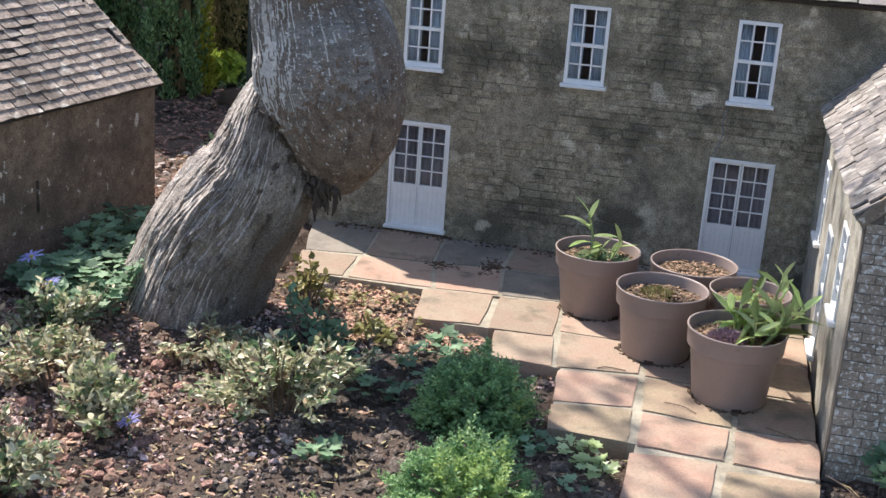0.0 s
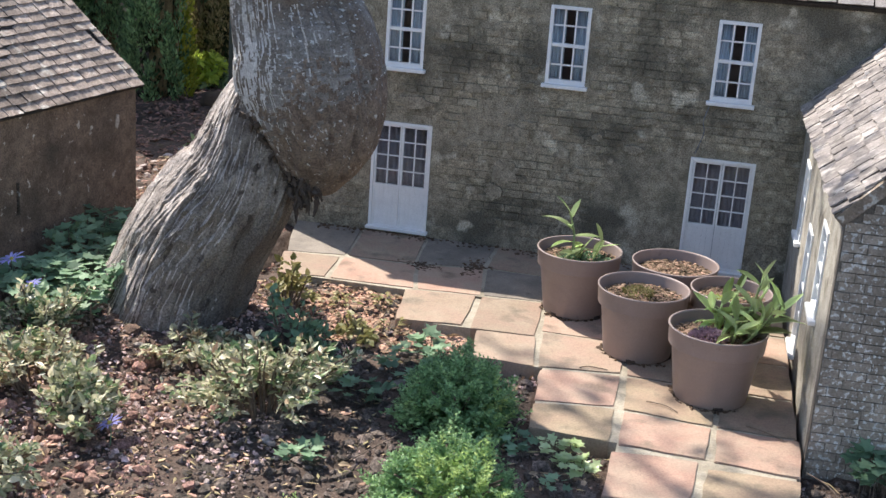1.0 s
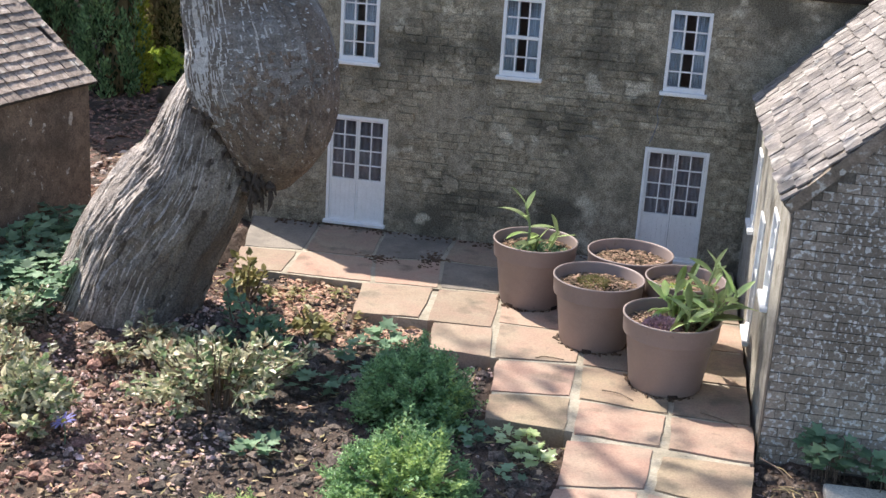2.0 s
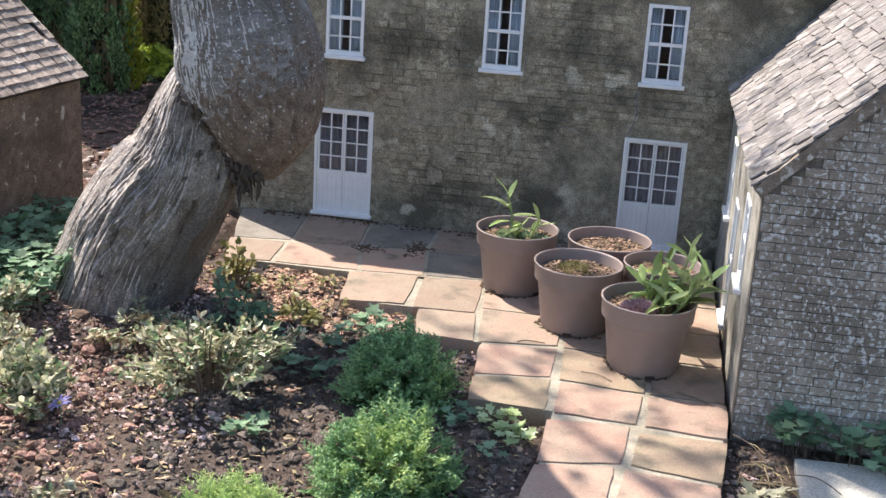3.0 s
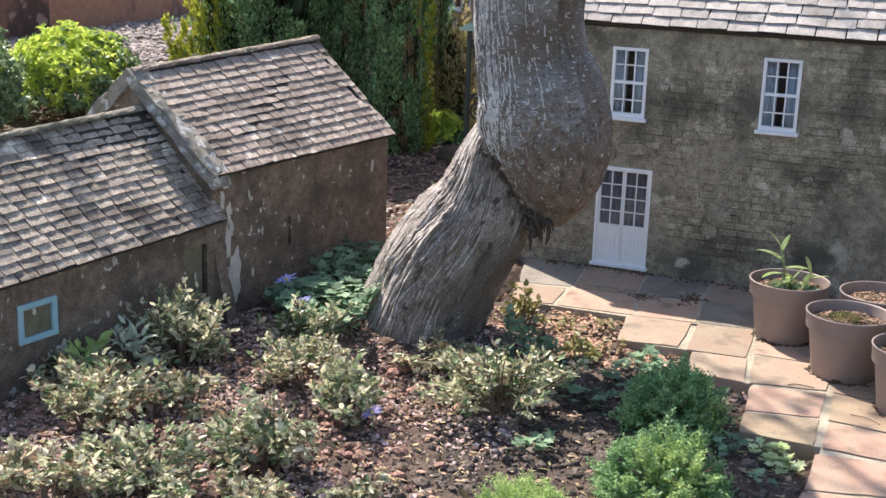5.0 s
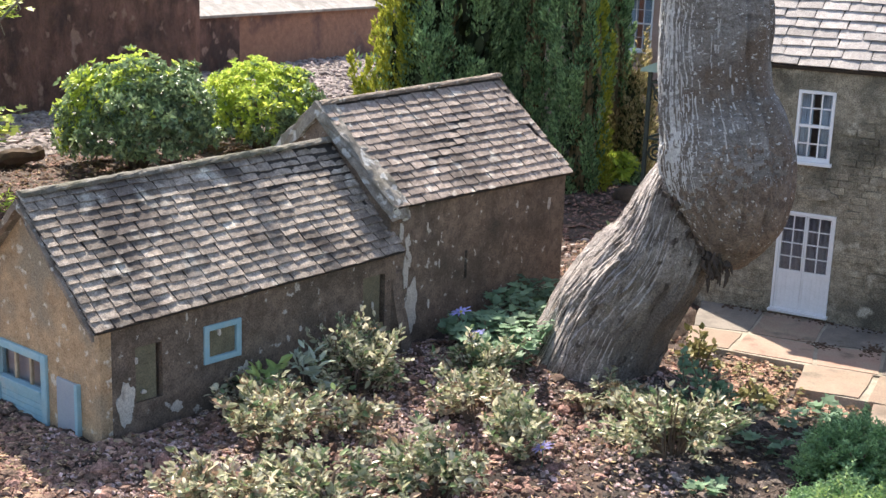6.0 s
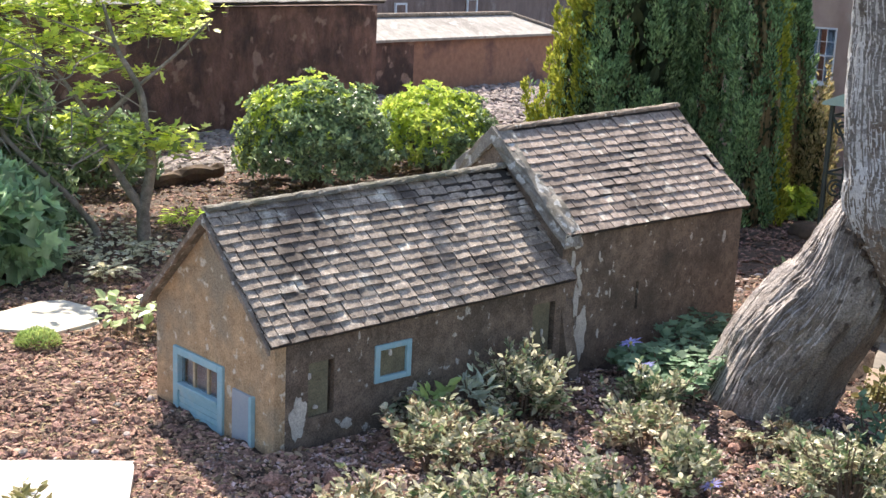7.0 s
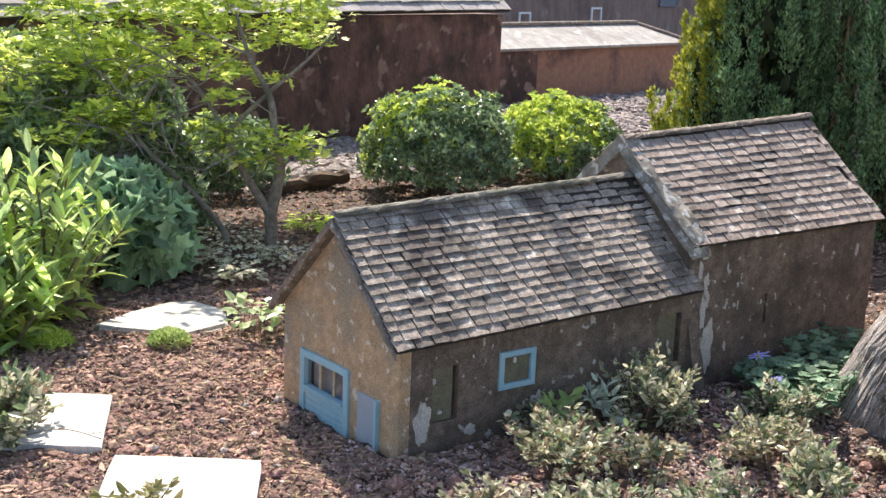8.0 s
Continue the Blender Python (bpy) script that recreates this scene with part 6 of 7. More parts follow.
anemone(-0.399, -0.755, 0.108, 1)
anemone(-0.052, -1.096, 0.022, 2, 0.017)
anemone(-0.345, -0.79, 0.082, 3, 0.018)

# ---- the wild side: maple, conifers, bushes ----
maple = thing("maple_tree", pose(-1.945, -0.664, 0.0), "small many-stemmed maple with lime green leaves", "tree")
mo = Vector((-1.945, -0.664, 0))


def branch(pts, r0, r1, parent=None, material=M_MAPLE_BARK, sides=7, off=mo):
    p = smooth_path([Vector(q) - off for q in pts], 5)
    n = len(p)
    return part("branch", tube(p, [r0 + (r1 - r0) * i / (n - 1) for i in range(n)], sides), material, parent, smooth=True)


tr = branch([(-1.945, -.664, -.02), (-1.945, -.664, .06), (-1.946, -.665, .119), (-1.936, -.652, .20), (-1.932, -.648, .26), (-1.942, -.66, .35), (-1.948, -.667, .428), (-1.965, -.69, .49), (-1.985, -.715, .55), (-2.02, -.73, .66)], 0.021, 0.004, maple)
tr.name = "trunk"
branch([(-1.946, -.665, .115), (-1.965, -.69, .165), (-1.985, -.712, .212), (-2.010, -.742, .28), (-2.024, -.759, .342)], 0.014, 0.007, maple)
branch([(-2.024, -.759, .342), (-1.99, -.71, .40), (-1.948, -.667, .458), (-1.891, -.599, .536), (-1.83, -.53, .63)], 0.008, 0.003, maple)
branch([(-2.024, -.759, .342), (-2.07, -.80, .44), (-2.12, -.86, .52), (-2.2, -.95, .58)], 0.007, 0.002, maple)
branch([(-1.99, -.79, -.01), (-2.0, -.775, .05), (-2.034, -.77, .086), (-2.082, -.828, .178), (-2.163, -.924, .299), (-2.177, -.94, .374), (-2.14, -.90, .47)], 0.012, 0.004, maple)
branch([(-2.163, -.924, .299), (-2.22, -1.0, .34), (-2.293, -1.08, .385), (-2.36, -1.16, .41)], 0.007, 0.002, maple)
branch([(-2.03, -.85, -.01), (-2.09, -.86, .06), (-2.14, -.897, .13), (-2.22, -1.0, .20), (-2.30, -1.12, .25)], 0.010, 0.003, maple)
branch([(-2.177, -.94, .374), (-2.22, -.97, .45), (-2.29, -1.02, .52)], 0.005, 0.002, maple)
branch([(-1.985, -.715, .55), (-2.06, -.8, .60), (-2.16, -.9, .64)], 0.004, 0.0015, maple)
g = np.random.default_rng(21)
right = np.array((0.642, 0.766, 0))
spots = []
for k in range(215):
    s = g.uniform(-0.70, 0.20)
    z = g.uniform(0.50, 0.98) if g.uniform() < 0.9 else g.uniform(0.44, 0.5)
    if s > 0.05 and z < 0.52:
        continue
    spots.append(np.array((-1.96, -0.68, 0)) + right * s + np.array((0.766, -0.642, 0)) * g.normal() * 0.13 + np.array((0, 0, z)))
for k in range(60):
    spots.append(np.array((-1.96, -0.68, g.uniform(0.32, 0.58))) + right * g.uniform(-0.75, -0.30) + np.array((0.766, -0.642, 0)) * g.normal() * 0.08)
for s, z in ((0.07, 0.33), (0.03, 0.30), (-0.02, 0.32), (-0.14, 0.36), (-0.10, 0.33), (0.08, 0.29), (-0.17, 0.31), (-0.06, 0.27), (0.02, 0.35)):
    spots.append(np.array((-1.93, -0.66, z)) + right * s)
back = np.array((-0.79, 0.61, 0.0))
spots = [c + back * g.uniform(0.08, 0.72) if c[2] > 0.42 else c for c in spots]
P, W = [], []
for c in spots:
    n = 46
    q = c + g.normal(size=(n, 3)) * np.array((0.034, 0.034, 0.009))
    P.append(q)
    W.append(g.normal(size=(n, 3)) * np.array((1, 1, 0.25)))
P, W = np.concatenate(P), np.concatenate(W)
part("crown", leaf_mesh("crown", P - np.array(mo[:]), W, g.uniform(0.020, 0.044, len(P)), 0.55, "lobed", 0.8, g), M_MAPLE, maple, "layered lime green leaves")
bm = bmesh.new()
for c in spots[::2]:
    b = Vector((c - np.array(mo[:])).tolist())
    e = b + Vector((g.normal() * 0.05, g.normal() * 0.05, -0.09 + g.normal() * 0.03))
    merge(bm, tube([b, (b + e) / 2 + Vector((0.008, 0, 0.004)), e], [0.001, 0.0015, 0.002], 4))
for k in range(80):
    b = Vector((right * g.uniform(-0.62, -0.04) + np.array((0.766, -0.642, 0)) * g.normal() * 0.10).tolist()) + Vector((-0.015, -0.016, g.uniform(0.24, 0.52)))
    way = Vector((g.normal(), g.normal(), g.normal() * 0.45 + 0.25)).normalized()
    pts = [b]
    for i in range(5):
        way = (way + Vector((g.normal(), g.normal(), g.normal())) * 0.35).normalized()
        pts.append(pts[-1] + way * 0.034)
    merge(bm, tube(pts, [0.0026, 0.0024, 0.0021, 0.0018, 0.0014, 0.0009], 4))
tagged(part("twig", bm, M_MAPLE_BARK, maple), kind="stuff")


def conifer(x, y, radius, height, plumes, seed, gold, label, stems=7, taper=1.2, lean=(0, 0), low=0.0, per=480, leafmat=M_CONIFER, side=(209,)):
    """Upright cypress: stems and old foliage inside, near black to paint shade in the gaps between soft upright plumes
    outside.
    """
    q = np.random.default_rng(seed)
    t = thing("conifer", pose(x, y, 0.0), label, "tree", "cypresses behind the barn")
    for k in range(stems):
        a, f = k * 2.4, 0.25 + 0.5 * ((k * 0.618) % 1)
        part("stem", tube(smooth_path([(math.cos(a) * radius * f * 0.6, math.sin(a) * radius * f * 0.6, -0.02), (math.cos(a + 0.1) * radius * f, math.sin(a + 0.1) * radius * f, height * 0.35), (math.cos(a) * radius * f * 0.7 + lean[0], math.sin(a) * radius * f * 0.7 + lean[1], height * 0.85)], 4), [0.016 - 0.0017 * i for i in range(9)], 7), M_CONIFER_B, t, "brown fibrous upright stem", smooth=True)
    way = np.array((lean[0], lean[1], 0.0))
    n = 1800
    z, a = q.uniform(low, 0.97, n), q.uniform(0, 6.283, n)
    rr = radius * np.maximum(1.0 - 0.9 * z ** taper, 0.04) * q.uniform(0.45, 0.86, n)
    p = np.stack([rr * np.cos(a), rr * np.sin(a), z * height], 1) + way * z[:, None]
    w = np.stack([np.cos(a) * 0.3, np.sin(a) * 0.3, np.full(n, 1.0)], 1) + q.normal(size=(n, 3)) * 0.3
    part("inner_foliage", leaf_mesh("inner_foliage", p, w, q.uniform(0.2, 0.32, n) * radius, 0.5, "oval", 0.0, q), M_CONIFER_IN, t, "old foliage inside, near black for shade in the gaps")
    z = (low + (1 - low) * (np.arange(plumes) + 0.5) / plumes) ** 1.1
    a = np.arange(plumes) * 2.39996 + q.normal(size=plumes) * 0.35
    prof = np.maximum(1.02 - 0.92 * z ** taper, 0.05)
    rr = radius * prof * (0.95 + 0.11 * np.cos(a * 6 + 2.5 * np.sin(z * 5 + seed)) + q.normal(size=plumes) * 0.10)
    out = np.stack([np.cos(a), np.sin(a), np.zeros(plumes)], 1)
    base = out * rr[:, None] + way * z[:, None]
    base[:, 2] = z * height - 0.05
    grow = out * 0.14 + np.array((0, 0, 1.0)) + q.normal(size=(plumes, 3)) * 0.07
    ln, wd = q.uniform(0.11, 0.21, plumes), q.uniform(0.022, 0.036, plumes) * min(1.0, 0.55 + radius * 1.6)
    f = q.uniform(0, 1, (plumes, per)) ** 0.8
    ring = q.normal(size=(plumes, per, 3)) + out[:, None, :] * 0.9
    ring[..., 2] *= 0.4
    ring /= np.linalg.norm(ring, axis=2, keepdims=True)
    fat = np.sqrt(np.maximum(0.02, np.sin(np.pi * (0.12 + 0.86 * f)))) * (0.8 + 0.35 * np.sin(f * 19 + q.uniform(0, 6, (plumes, 1))))
    b = base[:, None, :] + grow[:, None, :] * (f * ln[:, None])[..., None] + ring * (fat * wd[:, None])[..., None]
    w = grow[:, None, :] * 1.1 + ring * 0.65 + q.normal(size=(plumes, per, 3)) * 0.22
    # sunlight on one side is painted as golden sprays
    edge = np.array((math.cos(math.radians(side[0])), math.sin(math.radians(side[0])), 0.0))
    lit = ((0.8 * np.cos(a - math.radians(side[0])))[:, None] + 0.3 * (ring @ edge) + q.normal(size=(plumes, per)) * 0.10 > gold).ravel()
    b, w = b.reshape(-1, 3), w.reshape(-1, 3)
    for nm, sel, m in (("foliage", ~lit, leafmat), ("golden_foliage", lit, M_CONIFER_LIT)):
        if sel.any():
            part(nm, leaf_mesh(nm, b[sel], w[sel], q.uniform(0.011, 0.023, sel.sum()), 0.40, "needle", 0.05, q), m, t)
    return t


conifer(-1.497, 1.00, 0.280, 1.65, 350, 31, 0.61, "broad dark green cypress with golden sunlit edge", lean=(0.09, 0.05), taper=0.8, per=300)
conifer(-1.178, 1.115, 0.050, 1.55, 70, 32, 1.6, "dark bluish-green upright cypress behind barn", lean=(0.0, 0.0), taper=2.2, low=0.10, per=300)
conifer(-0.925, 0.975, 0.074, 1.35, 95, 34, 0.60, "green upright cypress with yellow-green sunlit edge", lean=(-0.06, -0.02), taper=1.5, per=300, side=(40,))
conifer(-0.918, 1.225, 0.036, 0.98, 60, 33, 1.6, "slender dark cypress with bare ochre-brown stems below", stems=14, low=0.34, taper=1.4, lean=(-0.04, -0.02), per=220)
conifer(-0.868, 1.255, 0.060, 0.38, 46, 36, 1.6, "low dry cypress growth with ochre-brown upright stems", stems=16, taper=3.0, leafmat=M_CONIFER_DRY, per=110)
# extra tree made up to fill the gap between cypresses with shade
conifer(-1.50, 1.42, 0.16, 1.60, 70, 35, 1.6, "added near-black cypress standing in for shade between the others", lean=(0.0, 0.0), taper=2.2, per=160, leafmat=M_CONIFER_IN)


def leafy_ball(x, y, radius, height, count, seed, label, tip_share, size=0.028, material=M_SHRUBLEAF, tip=M_SHRUBTIP, name="rhododendron_bush", ratio=0.45, tip_way=(-0.5, -0.3, 0.8), shape="oval"):
    """Evergreen bush of whorled leaves with lighter new shoots."""
    q = np.random.default_rng(seed)
    t = thing(name, pose(x, y, 0.0), label, "bush")
    bm = bmesh.new()
    for k in range(10):
        a = k * 2.4
        merge(bm, tube([(0, 0, -0.02), (math.cos(a) * radius * 0.35, math.sin(a) * radius * 0.35, height * 0.4), (math.cos(a) * radius * 0.7, math.sin(a) * radius * 0.7, height * 0.65)], [0.010, 0.007, 0.003], 5))
    tagged(part("stem", bm, M_TWIG, t), kind="stuff")
    u, a = q.uniform(0.0, 1.25, count), q.uniform(0, 6.283, count)
    th = np.arccos(1 - u)
    d = np.stack([np.sin(th) * np.cos(a), np.sin(th) * np.sin(a), np.cos(th)], 1)
    wob = 1 + 0.10 * np.sin(d[:, 0] * 6 + seed) * np.sin(d[:, 1] * 7) + 0.07 * np.sin(d[:, 2] * 13 + 4 * a) + q.normal(size=count) * 0.05
    c = d * np.array((radius, radius, height * 0.62)) * (wob * q.uniform(0.8, 1, count))[:, None] + np.array((0, 0, height * 0.38))
    c[:, 2] = np.maximum(c[:, 2], 0.01)
    per = 6
    an = q.uniform(0, 6.28, (count, 1)) + np.arange(per) * 2 * math.pi / per
    e1 = np.cross(d, np.array((0.3, 0.2, 1.0)))
    e1 /= np.linalg.norm(e1, axis=1, keepdims=True) + 1e-9
    e2 = np.cross(d, e1)
    w = d[:, None, :] * 0.45 + np.cos(an)[..., None] * e1[:, None, :] + np.sin(an)[..., None] * e2[:, None, :] + q.normal(size=(count, per, 3)) * 0.2
    b = np.repeat(c, per, 0)
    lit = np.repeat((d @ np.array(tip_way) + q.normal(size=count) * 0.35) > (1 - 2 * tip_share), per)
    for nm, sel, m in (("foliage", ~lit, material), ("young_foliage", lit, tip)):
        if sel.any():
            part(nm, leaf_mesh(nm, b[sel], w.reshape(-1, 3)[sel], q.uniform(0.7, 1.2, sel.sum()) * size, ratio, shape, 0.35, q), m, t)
    return t


# young tips, more of them to paint the sunlit tops of both bushes
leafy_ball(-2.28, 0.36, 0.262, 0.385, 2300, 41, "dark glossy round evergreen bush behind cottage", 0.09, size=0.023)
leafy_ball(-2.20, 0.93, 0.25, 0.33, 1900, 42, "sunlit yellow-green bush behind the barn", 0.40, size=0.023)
leafy_ball(-3.0, -0.75, 0.34, 0.52, 1300, 43, "dark evergreen bush beside the long wall", 0.03, size=0.034)
leafy_ball(-2.55, -1.15, 0.26, 0.40, 1000, 44, "dark evergreen bush under the maple", 0.05, size=0.034)
leafy_ball(-3.05, -0.42, 0.22, 0.52, 700, 55, "dark evergreen bush against the long wall", 0.08, size=0.036)
leafy_ball(-2.62, -0.66, 0.20, 0.36, 600, 56, "dark evergreen bush behind the maple", 0.08, size=0.032)
leafy_ball(-1.98, -1.14, 0.165, 0.28, 190, 45, "blue-green broad-leaved shrub near flat stone", 0.05, size=0.064, material=M_GLAUC, tip=M_LAURELTIP, ratio=0.85, shape="lobed")


def laurel(x, y, radius, height, stems, seed, label):
    """Upright shrub: bare stems, each ending in a whorl of long leaves."""
    r = random.Random(seed)
    t = thing("laurel_shrub", pose(x, y, 0.0), label, "shrub")
    for k in range(stems):
        a, q = k * 2.4 + r.uniform(-0.3, 0.3), math.sqrt((k + 0.4) / stems)
        e = Vector((math.cos(a) * radius * q, math.sin(a) * radius * q, height * (1 - 0.5 * q * q) * r.uniform(0.72, 1.0)))
        b = Vector((e.x * 0.25, e.y * 0.25, -0.01))
        mid = b.lerp(e, 0.5) + Vector((r.uniform(-.02, .02), r.uniform(-.02, .02), 0.02))
        part("stem", tube(smooth_path([b, mid, e], 4), [0.0042 - 0.0003 * i for i in range(9)], 5), M_TWIG, t, smooth=True)
        n = 20
        for i in range(n):
            f = i / (n - 1)
            p = e.lerp(b, 0.85 * (1 - f) ** 1.3)
            out = 10 + 55 * f + r.uniform(-14, 14)
            ob = new("leaf", LAUREL_LEAF[r.randrange(6) if f < 0.7 else r.randrange(3, 6)])
            ob.parent = t
            ob.matrix_local = Matrix.Translation(p) @ pose(0, 0, 0, 0, 0, math.degrees(i * 2.4 + a)) @ pose(0, 0, 0, out, r.uniform(-22, 22), 0) @ Matrix.Scale(r.uniform(0.8, 1.15), 4)
    return t


LAUREL_LEAF = []
for k, (l, w, bend) in enumerate(((0.095, 0.021, 0.7), (0.085, 0.019, 0.4), (0.09, 0.022, 0.9), (0.07, 0.017, 0.3), (0.06, 0.015, 0.2), (0.078, 0.018, 0.5))):
    me = long_leaf(l, w, bend, 0)
    me.materials[0] = M_LAUREL if k in (1, 4) else M_LAURELTIP
    LAUREL_LEAF.append(me)
laurel(-1.75, -1.50, 0.21, 0.41, 29, 46, "light green long-leaved laurel shrub")
laurel(-1.62, -1.66, 0.15, 0.25, 26, 47, "smaller light green laurel shrub beside the slab")
leafy_ball(-2.75, -0.22, 0.22, 0.26, 600, 49, "dark shrub behind the maple stems", 0.06, size=0.03)
leafy_ball(-2.35, -0.80, 0.17, 0.20, 480, 50, "dark shrub behind the maple stems", 0.08, size=0.026)
leafy_ball(-0.86, 1.17, 0.06, 0.12, 130, 52, "small yellow-green seedling bush beside cypresses", 0.6, size=0.03)
carpet("ground_leaves", [(-0.42, 0.02, 0.05), (-0.38, 0.22, 0.05), (-0.50, 0.30, 0.05)], 90, 0.026, M_FRESHLEAF, 63, "sparse green weeds on rubble behind barn", height=0.05, shape="oval", ratio=0.5)
carpet("weeds", [(0.09, -0.44, 0.022), (0.20, -0.53, 0.02), (0.15, -0.40, 0.015)], 60, 0.014, M_SPRIG, 64, "tiny olive weeds in leaf litter beside patio", height=0.025, shape="oval", ratio=0.5)
carpet("seedling", [(0.468, -0.342, 0.010)], 7, 0.020, M_POTLEAF, 61, "tiny pale seedling at the foot of pot", height=0.012, shape="oval", ratio=0.45)
carpet("seedling", [(0.422, -0.273, 0.008)], 5, 0.018, M_GREYLEAF, 62, "tiny pale weed beside plastic pot", height=0.03, shape="oval", ratio=0.6)
carpet("ivy_patch", [(-1.85, -0.86, 0.10), (-1.95, -0.98, 0.09), (-1.78, -0.75, 0.08), (-2.05, -0.72, 0.1), (-1.70, -0.98, 0.06)], 620, 0.022, M_GREYLEAF, 22, "small-leaved grey-green ground cover under maple", height=0.05, shape="oval", ratio=0.6)
carpet("yellow_grass", [(-2.12, -0.36, 0.06), (-2.05, -0.44, 0.05)], 160, 0.035, M_MOSS, 23, "yellow-green low grass tuft", height=0.03, shape="spear", ratio=0.14)
carpet("grass_tuft", [(-2.62, 1.62, 0.10), (-2.72, 1.45, 0.07)], 300, 0.11, M_LIMELEAF, 24, "fresh grass tuft behind bushes", height=0.03, shape="spear", ratio=0.05)
tuft("moss_cushion", -1.555, -1.580, 0.018, 0.050, 0.034, 1500, 0.010, 0.3, M_MOSS, 25, "bright yellow-green moss cushion on soil", "moss")
tuft("moss_cushion", -1.405, -1.388, 0.018, 0.042, 0.032, 1300, 0.010, 0.3, M_LIMELEAF, 26, "bright green moss cushion beside flat stone", "moss")
twiggy(-1.13, -1.925, 0.10, 0.115, 80, 91, "grey-green shrub in front of pale slab", M_GREYLEAF, 0.018, mix="green")
twiggy(-0.735, -1.925, 0.075, 0.075, 20, 92, "olive sprigs in front of pale slab", M_SPRIG, 0.02, "sprig_plant", 9, 0.4)

# log, boulder
lg = tube(smooth_path([(-2.60, -0.08, 0.035), (-2.57, 0.04, 0.05), (-2.54, 0.17, 0.055)], 5), [0.024, 0.026, 0.023, 0.027, 0.026, 0.029, 0.027, 0.029, 0.026, 0.028, 0.026], 9)
roughen(lg, 0.014, 16)
roughen(lg, 0.006, 60)
tagged(part("log", lg, M_LOG), "rotting brown log lying behind maple", "log")


def boulder(x, y, z, sx, sy, sz, seed, material, label):
    bm = bmesh.new()
    bmesh.ops.create_icosphere(bm, subdivisions=3, radius=1.0)
    for v in bm.verts:
        d = v.co.copy()
        v.co = Vector((d.x * sx, d.y * sy, d.z * sz)) * (1 + 0.22 * noise.noise(d * 1.6 + Vector((seed, 0, 0))) + 0.06 * noise.noise(d * 5))
    ob = part("boulder", bm, material, smooth=True)
    ob.location = (x, y, z)
    return tagged(ob, label, "boulder")


boulder(-2.82, 0.02, 0.03, 0.05, 0.055, 0.045, 1, M_STONE_GREY, "dark grey rounded boulder on soil")
boulder(-2.70, 0.03, 0.01, 0.05, 0.055, 0.022, 2, M_SLAB_GREY, "pale flat boulder on soil")
boulder(-0.70, 0.95, 0.03, 0.10, 0.06, 0.03, 3, M_LOG, "brown stone at foot of cypress")


# ---- iron stand by the back house ----
def iron_stand(x, y):
    t = thing("iron_porch", pose(x, y, 0.0), "dark green iron porch with pale canopy", "porch")
    for px, py in ((-0.06, -0.06), (0.10, -0.06), (-0.06, 0.10), (0.10, 0.10)):
        part("post", boxes((px - 0.006, px + 0.006, py - 0.006, py + 0.006, -0.02, 0.445), bevel=0.001), M_IRON, t)
    part("canopy", extrude_poly([(-0.085, 0.445), (0.12, 0.445), (0.115, 0.455), (0.02, 0.50), (-0.08, 0.455)], 1, -0.085, 0.125), M_COPPER, t, "pale green metal canopy")
    for z in (0.06, 0.24, 0.41):
        part("rail", boxes((-0.054, 0.094, -0.063, -0.057, z, z + 0.006)), M_IRON, t)
        part("rail", boxes((-0.063, -0.057, -0.054, 0.094, z, z + 0.006)), M_IRON, t)
    for k, (cx, cz, rad) in enumerate(((-0.025, 0.20, 0.030), (0.04, 0.20, 0.030), (-0.025, 0.125, 0.026), (0.04, 0.125, 0.026), (-0.025, 0.375, 0.024), (0.04, 0.37, 0.024))):
        pts = []
        for i in range(22):
            a = i / 21 * 3.6 * math.pi
            q = rad * (1 - 0.75 * i / 21)
            pts.append((cx + q * math.cos(a), -0.060, cz + q * math.sin(a)))
        part("scroll", tube(pts, [0.0035] * 22, 5), M_IRON, t)
    # dark sheet added to stand for the shaded door recess
    part("back_panel", boxes((-0.054, 0.094, 0.094, 0.104, 0.0, 0.445)), M_IRON, t, "dark sheet standing in for the door recess")
    part("brace", tube([(-0.055, -0.06, 0.41), (0.0, -0.06, 0.32), (0.03, -0.06, 0.246)], [0.004, 0.004, 0.004], 5), M_IRON, t)


iron_stand(-0.575, 0.86)

# ---- loose soil, chips and stones ----
g = np.random.default_rng(77)


def scatter(n, x0, x1, y0, y1, keep=None):
    x, y = g.uniform(x0, x1, n), g.uniform(y0, y1, n)
    c, s = math.cos(radians(TH)), math.sin(radians(TH))
    dx, dy = x + 0.644, y + 1.483
    lx, ly = dx * c - dy * s, dx * s + dy * c
    bad = (lx > -0.40) & (lx < 0.01) & (ly > -0.01) & (ly < 1.3)
    for _, *q in PATIO:
        qx, qy = [p[0] for p in q], [p[1] for p in q]
        bad |= (x > min(qx) - 0.002) & (x < max(qx) + 0.002) & (y > min(qy) - 0.002) & (y < max(qy) + 0.002)
    bad |= (y > -0.01) & (x > -0.28) & (x < 1.4) & (y < 0.6)
    bad |= (x > 0.89) & (y > -0.81)
    bad |= (x > 0.985) & (y < -0.86) & (y > -1.17)
    u, v = (x + 1.189), (y + 1.666)
    a, b = u * 0.77 - v * 0.64, -u * 0.67 - v * 0.74
    bad |= (a > 0) & (a < 0.256) & (b > 0) & (b < 0.256)
    u, v = (x + 0.944), (y + 1.823)
    a, b = u * 0.73 + v * 0.683, u * 0.739 - v * 0.674
    bad |= (a > 0) & (a < 0.236) & (b > 0) & (b < 0.236)
    bad |= (np.hypot(x + 1.54, y + 1.25) < 0.11)
    x, y = x[~bad], y[~bad]
    return np.stack([x, y, ground_z(x, y)], 1)


